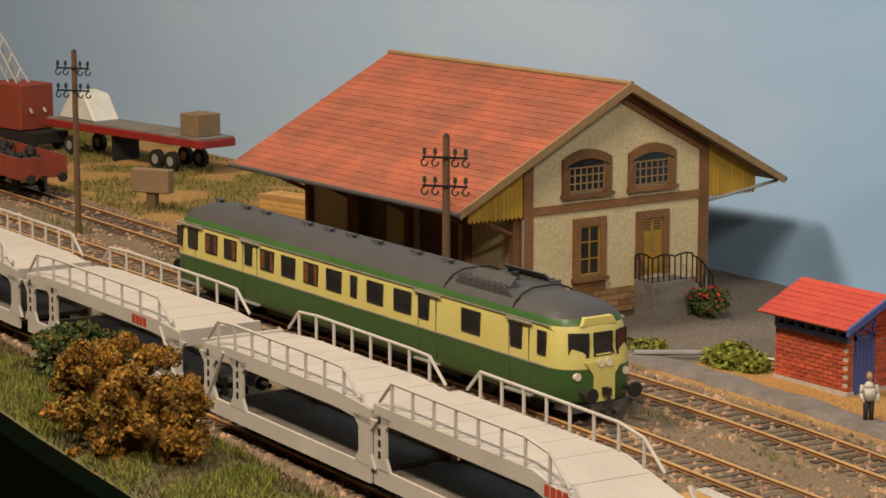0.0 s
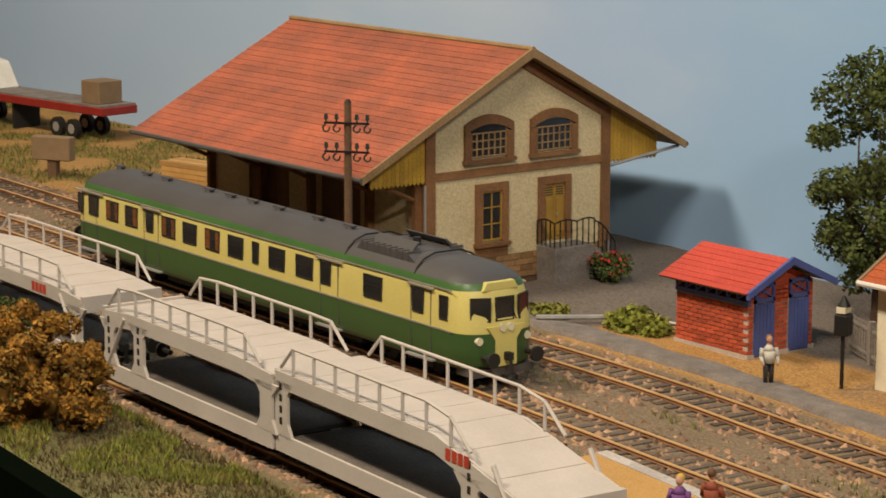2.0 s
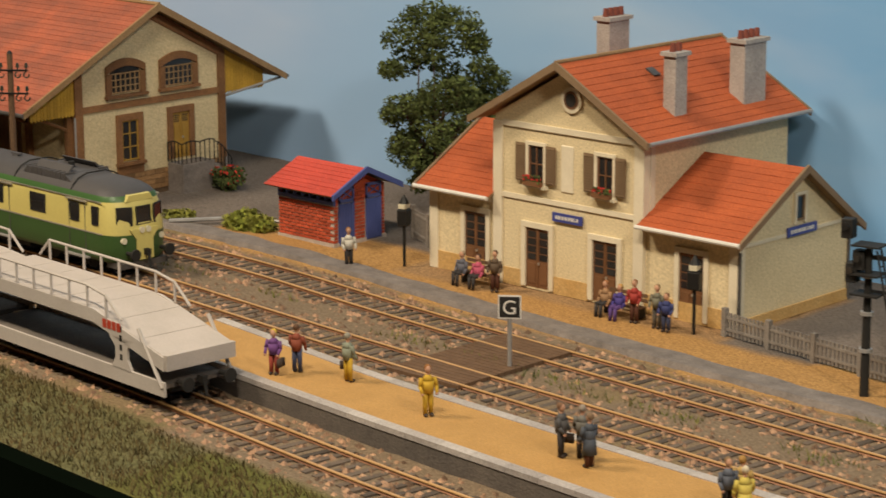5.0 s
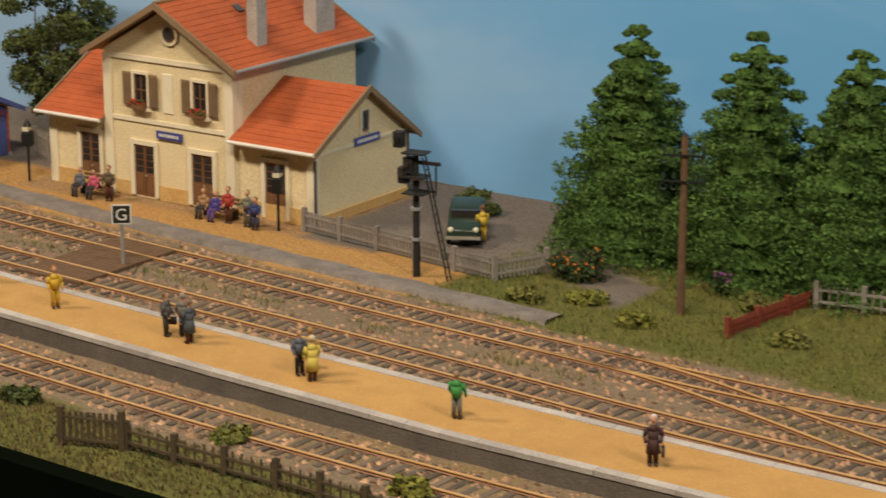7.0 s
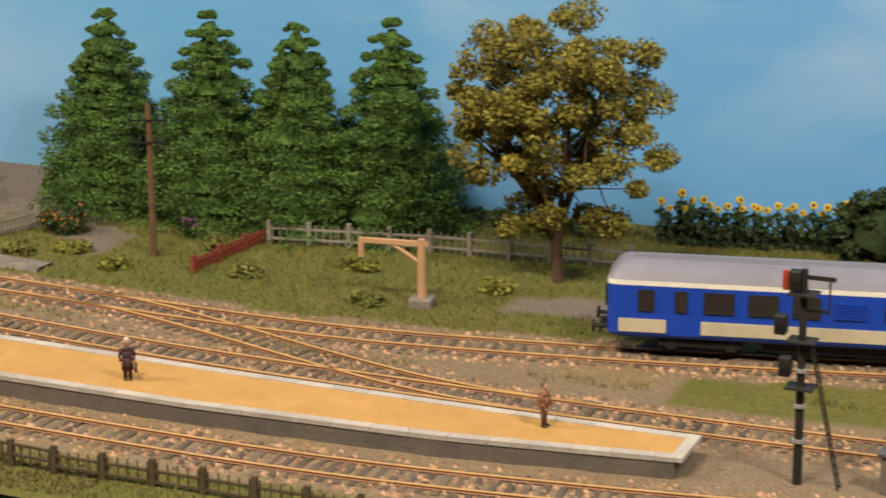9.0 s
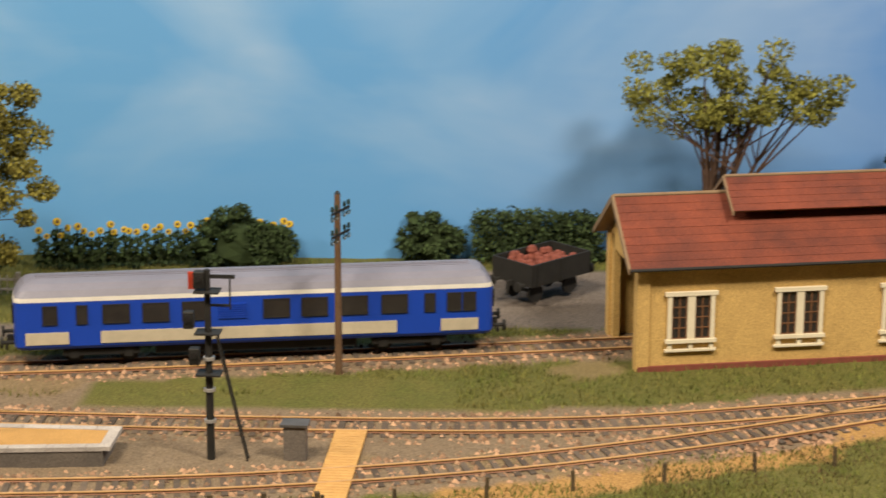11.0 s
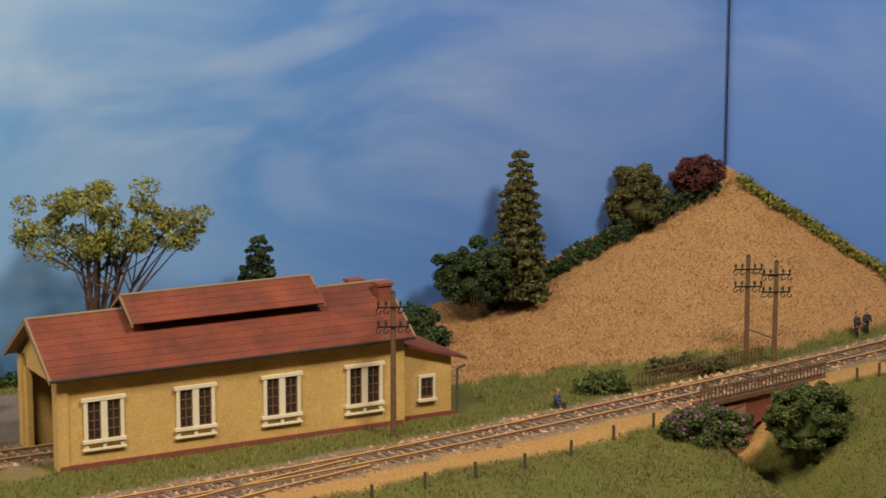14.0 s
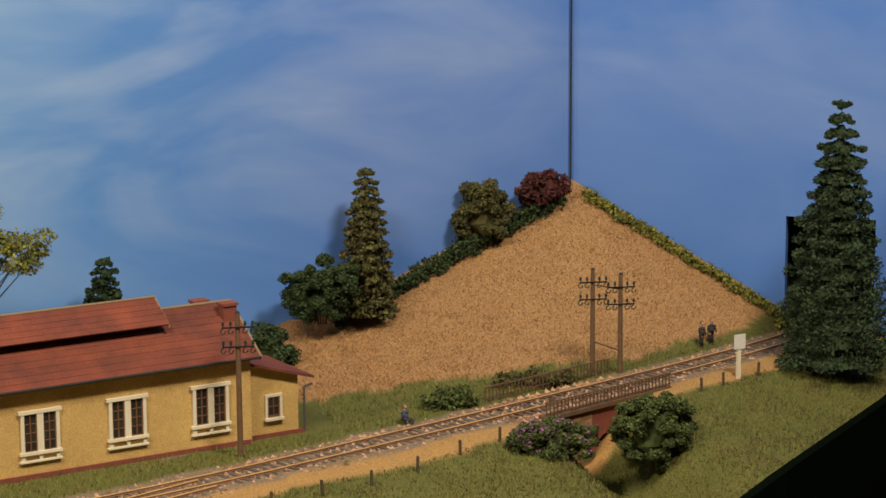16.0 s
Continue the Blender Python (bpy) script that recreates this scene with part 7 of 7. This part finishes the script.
s = thing("track_sign", "small white board on a pale post beside the line", "sign", 50.1, 91.6, height(50.1, 91.6) - 0.35, 10)
part("post", one(box, -0.12, 0.12, -0.08, 0.08, 0, 2.3), M["pale_trim"], s)
part("board", one(box, -0.4, 0.4, -0.12, -0.08, 2.2, 3.1), M["white"], s, "white board")


def platform_lamp(x, y):
    r = thing("platform_lamp", "black lamp with a square lantern at the station", "lamp", x, y, -0.1, 20, "station lamps")
    part("post", one(tube, (0, 0, 0), (0, 0, 2.0), 0.07, n=8), M["black_iron"], r)
    part("lantern", one(box, -0.24, 0.24, -0.24, 0.24, 1.75, 2.45), M["black_iron"], r, bevel=0.04)
    part("glass", one(box, -0.15, 0.15, -0.255, 0.255, 2.5, 2.7), M["lamp_glass"], r)
    part("cap", one(tube, (0, 0, 2.7), (0, 0, 3.05), 0.24, 0.03, n=8), M["black_iron"], r)


platform_lamp(-72.6, 86.4)
platform_lamp(-88.3, 86.9)


# ---- fences ----
def picket_fence(label, pts, h, pitch, material, post=2.2, thick=0.07, name="fence"):
    r = thing(name, label, "fence", 0, 0)
    slat = mesh_of("slat", one(box, -thick * 0.8, thick * 0.8, -0.03, 0.03, 0.08, h), material)
    pst = mesh_of("post", one(box, -0.1, 0.1, -0.1, 0.1, -0.1, h + 0.15), material)
    for (a, b), (c, d) in zip(pts, pts[1:]):
        L = math.hypot(c - a, d - b)
        ang = math.atan2(d - b, c - a)
        n = int(L / pitch)
        for i in range(n):
            x, y = a + (c - a) * (i + 0.5) / n, b + (d - b) * (i + 0.5) / n
            piece("slat", slat, r, (x, y, height(x, y)), ang)
        m = max(1, round(L / post))
        for i in range(m + 1):
            x, y = a + (c - a) * i / m, b + (d - b) * i / m
            piece("post", pst, r, (x, y, height(x, y)), ang)
        for z in (0.3, h - 0.2):
            bm = B()
            v = box(bm, 0, L, -0.05, 0.05, z - 0.05, z + 0.05)
            ob = part("rail", bm, material, r)
            ob.matrix_basis = pose(a * S, b * S, height(a, b) * S, 0, 0, math.degrees(ang))
    return r


picket_fence("grey concrete picket fence beside the station", [(-71.6, 87.0), (-60.3, 85.2), (-59.2, 87.5)], 0.95, 0.2, M["fence_wood"])
picket_fence("grey picket fence between hut and station", [(-91.8, 91.0), (-88.1, 89.2)], 1.35, 0.22, M["fence_wood"])
picket_fence("low red-brown fence across the garden", [(-48.7, 83.8), (-47.8, 89.6)], 0.7, 0.2, M["red_fence"])
picket_fence("thin grey garden fence", [(-47.6, 89.2), (-40, 90.6), (-30.5, 91.4)], 1.0, 0.35, M["fence_wood"], 2.0, 0.03)
picket_fence("brown panel fence along the front edge", [(-61.8, 60.9), (-59.6, 61.5)], 1.25, 0.22, M["brown_fence"])
picket_fence("low brown lattice fence along the front edge", [(-59.5, 61.6), (-53, 61.4), (-42, 60.9), (-30, 60.9), (-20, 62.0), (-12.2, 63.9)], 0.9, 0.4, M["brown_fence"], 1.9, 0.025)
posts = [(-12.0, 64.2), (-9.4, 65.0), (-6.0, 66.2), (-2.7, 67.4), (0.8, 68.4), (4.4, 69.8), (7.6, 71.0), (10.8, 72.3), (14, 73.8), (17.0, 75.2), (20, 76.5), (23, 77.9), (26, 79.6), (29, 81.4), (31.8, 83.0), (46.8, 89.6), (48.6, 90.5), (51.6, 92.0), (53.6, 93.2), (55.4, 94.4)]
for i, (x, y) in enumerate(posts):
    bm = B()
    box(bm, -0.065, 0.065, -0.065, 0.065, -0.3, 0.85)
    v = [q for q in bm.verts if q.co.z > 0]
    for q in v:
        q.co.x += 0.05 * ((i * 7) % 5 - 2) / 2
    solid("fence_post", bm, M["brown_fence"], "short weathered wooden fence post", "post", x, y, height(x, y), 20, "fence posts beside the line", bevel=0.012)


# ---- small fixtures ----
c = thing("loading_gauge", "buff post with a projecting arm beside the siding", "gauge", -37.3, 83.3, -0.1, 8)
part("post", one(tube, (0, 0, 0.3), (0, 0, 2.95), 0.2, 0.17, n=10), M["crane_paint"], c)
part("foot", one(box, -0.5, 0.5, -0.5, 0.5, -0.1, 0.35), M["grey_stone"], c, bevel=0.05)
part("arm", one(box, -2.8, 0.3, -0.1, 0.1, 2.65, 2.85), M["crane_paint"], c)
part("brace", one(tube, (-1.3, 0, 2.65), (-0.1, 0, 1.9), 0.09, n=6), M["crane_paint"], c)
part("drop_pipe", one(tube, (-2.7, 0, 2.75), (-2.7, 0, 2.0), 0.14, n=8), M["crane_paint"], c)
cb = thing("relay_cabinet", "grey trackside cabinet on the ballast", "cabinet", -13.85, 70.0, -0.2)
part("body", one(box, -0.45, 0.45, -0.35, 0.35, 0, 1.5), M["plat_wall"], cb, bevel=0.03)
part("lid", one(box, -0.56, 0.56, -0.42, 0.42, 1.5, 1.6), M["dark_zinc"], cb)
bm = B()
for a, b in (((-101.6, 85.2, 0.15), (-99.6, 87.9, 0.15)), ((-99.6, 87.9, 0.15), (-96.9, 88.6, 0.15))):
    tube(bm, a, b, 0.09, n=6)
solid("low_kerb", bm, M["zinc"], "low grey pipe kerb round the weeds", "kerb", 0, 0)
# sawn timber on a pallet
pl = thing("timber_stack", "stack of fresh sawn timber on a pallet", "timber", -133.4, 91.0, -0.1, 12)
part("pallet", one(box, -2.0, 2.0, -1.2, 1.2, 0.05, 0.35), M["pole_wood"], pl)
rng = random.Random(4)
for lay in range(5):
    for k in range(6):
        if lay > 2 and k > 3:
            continue
        part("plank", one(box, -1.85 + rng.uniform(-0.1, 0.1), 1.75 + rng.uniform(-0.15, 0.1), -1.1 + k * 0.37, -0.77 + k * 0.37, 0.36 + lay * 0.24, 0.58 + lay * 0.24), M["timber"], pl)
st = thing("yard_board", "brown wooden board on a stout post", "board", -142.0, 87.6, -0.1, 30)
part("post", one(box, -0.25, 0.25, -0.2, 0.2, 0, 1.0), M["pole_wood"], st)
part("board", one(box, -1.1, 1.1, -0.3, 0.3, 0.9, 2.1), M["shutter"], st, bevel=0.05)


def bench(x, y, deg):
    r = thing("bench", "dark wooden platform bench", "bench", x, y, -0.1, deg, "station benches")
    for k in range(3):
        part("seat_slat", one(box, -0.95, 0.95, -0.05 + k * 0.16, 0.08 + k * 0.16, 0.42, 0.47), M["pole_wood"], r)
    for k in range(2):
        part("back_slat", one(box, -0.95, 0.95, 0.44, 0.48, 0.6 + k * 0.2, 0.74 + k * 0.2), M["pole_wood"], r)
    for x_ in (-0.8, 0.8):
        part("leg", one(box, x_ - 0.04, x_ + 0.04, 0.0, 0.5, 0, 0.45), M["black_iron"], r)


bench(-83.8, 86.5, 0)
bench(-76.3, 86.6, 0)


# ---- bridge ----
def bridge():
    r = thing("rail_bridge", "small brick arch bridge with iron railings under the line", "bridge", 39.3, 90.4, 0, 24.3)
    w0, w1 = -5.2, 5.2
    bm = B()
    arch = [(w0, -4.5), (w0, -0.3), (w1, -0.3), (w1, -4.5), (0.95, -4.5)] + [(0.95 * math.cos(t), -2.9 + 1.0 * math.sin(t)) for t in np.linspace(0, math.pi, 9)] + [(-0.95, -4.5)]
    prism(bm, arch, "y", -2.35, -2.0)
    part("abutment", bm, M["pot"], r, "dark brick face with an arch")
    part("dark_inside", one(box, -1.2, 1.2, -1.9, -1.5, -4.5, -1.6), M["hole"], r)
    blocks(r, "brick", M["plinth_brick"], -4.6, -1.3, -3.6, -0.5, 0.6, 0.28, lambda u, z: ((u, -2.35, z), 0), 31, 0.03, 0.05)
    blocks(r, "brick", M["plinth_brick"], 1.3, 4.6, -3.6, -0.5, 0.6, 0.28, lambda u, z: ((u, -2.35, z), 0), 32, 0.03, 0.05)
    part("edge_beam", one(box, w0, w1, -2.6, -1.95, -0.3, -0.02), M["pole_wood"], r, bevel=0.02)
    for y in (-2.5, 2.5):
        rail = part("railing", one(box, w0, w1, y - 0.04, y + 0.04, 0.72, 0.8), M["pole_wood"], r, "rusty iron railing")
        part("rail", one(box, w0, w1, y - 0.03, y + 0.03, 0.1, 0.16), M["pole_wood"], rail)
        me = mesh_of("baluster", one(box, -0.03, 0.03, -0.03, 0.03, -0.1, 0.75), M["pole_wood"])
        for k in range(36):
            piece("baluster", me, rail, (w0 + 0.1 + (w1 - w0 - 0.2) * k / 35, y, 0))
    return r


bridge()


# ---- painted figures, one plain mesh each ----
def figure(x, y, z, top, legs, hair, deg=0.0, h=1.72, coat=False, bag=None, sit=False, label="painted miniature figure standing on the platform", hat=None):
    k = h / 1.72
    bm = B()
    if sit:
        for s_ in (-0.11, 0.11):
            tube(bm, (s_, -0.45, 0.0), (s_, -0.42, 0.48), 0.07, 0.08, n=7, mi=1)
            tube(bm, (s_, -0.42, 0.5), (s_, 0.02, 0.52), 0.09, 0.1, n=7, mi=1)
        b0 = 0.45
    else:
        for s_ in (-0.1, 0.1):
            tube(bm, (s_, 0.02 * (1 if s_ > 0 else -1), 0.06), (s_ * 0.9, 0, 0.85 * k), 0.075, 0.105, n=8, mi=1)
            ball(bm, (s_, -0.06, 0.05), (0.07, 0.14, 0.06), 7, 5, 3)
        b0 = 0.78 * k
    if coat and not sit:
        tube(bm, (0, 0, 0.42 * k), (0, 0, 0.95 * k), 0.24, 0.19, n=10)
    tube(bm, (0, 0, b0), (0, 0, b0 + 0.42 * k), 0.18, 0.22, n=10)
    tube(bm, (0, 0, b0 + 0.42 * k), (0, 0, b0 + 0.60 * k), 0.22, 0.08, n=10)
    for s_ in (-1, 1):
        tube(bm, (s_ * 0.22, 0, b0 + 0.5 * k), (s_ * 0.28, -0.05, b0 + 0.22 * k), 0.075, 0.065, n=7)
        tube(bm, (s_ * 0.28, -0.05, b0 + 0.22 * k), (s_ * 0.24, -0.2, b0 + 0.02), 0.065, 0.05, n=7)
        ball(bm, (s_ * 0.24, -0.21, b0), 0.055, 6, 5, 2)
    tube(bm, (0, 0, b0 + 0.55 * k), (0, 0, b0 + 0.68 * k), 0.06, n=7, mi=2)
    ball(bm, (0, -0.01, b0 + 0.78 * k), (0.105, 0.12, 0.135), 10, 8, 2)
    ball(bm, (0, 0.025, b0 + 0.82 * k), (0.115, 0.12, 0.12), 10, 8, 4)
    if bag:
        box(bm, 0.25, 0.37, -0.3, 0.1, b0 - 0.4, b0 - 0.12, mi=3)
    mats = [cloth(top), cloth(legs), M["skin"], cloth((0.06, 0.04, 0.03)), cloth(hair)]
    return solid("figurine", bm, mats, label, "figurine", x, y, z, deg, "painted miniature figures", smooth=True)


DK, BR, BL, YE, GR, WH = (0.035, 0.03, 0.03), (0.10, 0.035, 0.02), (0.05, 0.06, 0.12), (0.58, 0.36, 0.03), (0.16, 0.15, 0.13), (0.6, 0.57, 0.5)
P = PT
figure(-78.0, 70.1, P, (0.16, 0.06, 0.22), (0.35, 0.06, 0.04), (0.6, 0.4, 0.05), 20, 1.6, bag=True, label="painted miniature figure in purple with a yellow cap")
figure(-77.6, 70.8, P, (0.25, 0.06, 0.03), BL, (0.12, 0.06, 0.03), 200, label="painted miniature figure in rust shirt and blue trousers")
figure(-75.5, 71.2, P, (0.25, 0.27, 0.2), YE, (0.3, 0.28, 0.22), 170, bag=True, label="painted miniature figure in grey jacket with suitcase")
figure(-70.8, 70.2, P, YE, YE, (0.30, 0.12, 0.03), 60, label="painted miniature figure all in yellow")
figure(-64.9, 69.9, P, (0.09, 0.085, 0.085), DK, (0.20, 0.10, 0.05), 110, bag=True, label="painted miniature figure in a dark jacket with case")
figure(-64.3, 70.2, P, GR, DK, (0.3, 0.25, 0.2), 200, label="painted miniature figure in grey among a talking group")
figure(-63.6, 69.7, P, (0.07, 0.08, 0.10), BR, (0.22, 0.14, 0.08), 260, coat=True, label="painted miniature figure in a long grey-blue coat")
figure(-58.0, 69.1, P, (0.10, 0.11, 0.14), DK, (0.25, 0.15, 0.07), 60, label="painted miniature figure in dark suit")
figure(-57.8, 69.5, P, (0.45, 0.3, 0.1), BR, (0.4, 0.22, 0.06), 200, label="painted miniature figure with fair hair")
figure(-57.2, 68.8, P, (0.60, 0.48, 0.10), BR, (0.6, 0.5, 0.35), 240, coat=True, label="painted miniature figure in a pale yellow coat")
figure(-50.8, 68.4, P, (0.05, 0.26, 0.06), GR, (0.3, 0.2, 0.12), 190, label="painted miniature figure in a bright green pullover")
figure(-43.2, 68.3, P, (0.06, 0.025, 0.025), (0.07, 0.03, 0.025), (0.65, 0.6, 0.55), 30, coat=True, bag=True, label="painted miniature figure in a dark brown coat with bag")
figure(-26.6, 69.5, P, (0.25, 0.10, 0.06), (0.12, 0.06, 0.035), (0.08, 0.08, 0.08), 80, label="painted miniature figure in brown on the platform end")
figure(-89.9, 85.2, -0.1, WH, DK, (0.25, 0.12, 0.05), 60, label="painted miniature figure in white shirt and dark trousers")
figure(-84.4, 86.3, -0.1, (0.13, 0.13, 0.16), DK, (0.4, 0.3, 0.2), 0, sit=True, label="painted seated miniature figure in grey on a bench")
figure(-83.5, 86.3, -0.1, (0.5, 0.09, 0.16), DK, (0.06, 0.03, 0.02), 0, sit=True, label="painted seated miniature figure in a pink top")
figure(-82.5, 86.2, -0.1, (0.12, 0.08, 0.05), BR, (0.12, 0.07, 0.04), 20, label="painted miniature figure in brown beside the bench")
figure(-76.9, 86.4, -0.1, (0.35, 0.2, 0.1), DK, (0.35, 0.15, 0.06), 0, sit=True, label="painted seated miniature figure in tan")
figure(-76.1, 86.3, -0.1, (0.07, 0.05, 0.25), (0.1, 0.05, 0.2), (0.5, 0.3, 0.1), 0, sit=True, label="painted seated miniature figure in violet")
figure(-75.3, 86.2, -0.1, (0.35, 0.04, 0.03), BR, (0.3, 0.16, 0.08), 10, label="painted miniature figure in a red coat")
figure(-74.2, 86.2, -0.1, (0.18, 0.17, 0.12), GR, (0.3, 0.2, 0.1), 10, label="painted miniature figure in olive by the station door")
figure(-73.6, 86.0, -0.1, (0.04, 0.05, 0.16), BL, (0.2, 0.1, 0.05), 10, h=1.5, label="painted miniature figure in dark blue")
figure(-64.0, 89.9, -0.1, (0.60, 0.42, 0.05), YE, (0.15, 0.07, 0.03), 240, label="painted miniature figure in yellow beside the parked car")
figure(27.8, 87.6, height(27.8, 87.6) - 0.25, BL, DK, (0.25, 0.12, 0.05), 60, sit=True, label="painted crouching track worker figure")
figure(51.0, 99.0, height(51.0, 99.0), DK, DK, (0.1, 0.06, 0.04), 30, label="painted miniature figure in black beside the line")
figure(51.9, 99.5, height(51.9, 99.5), DK, DK, (0.1, 0.06, 0.04), 10, label="painted miniature figure in black beside the line")
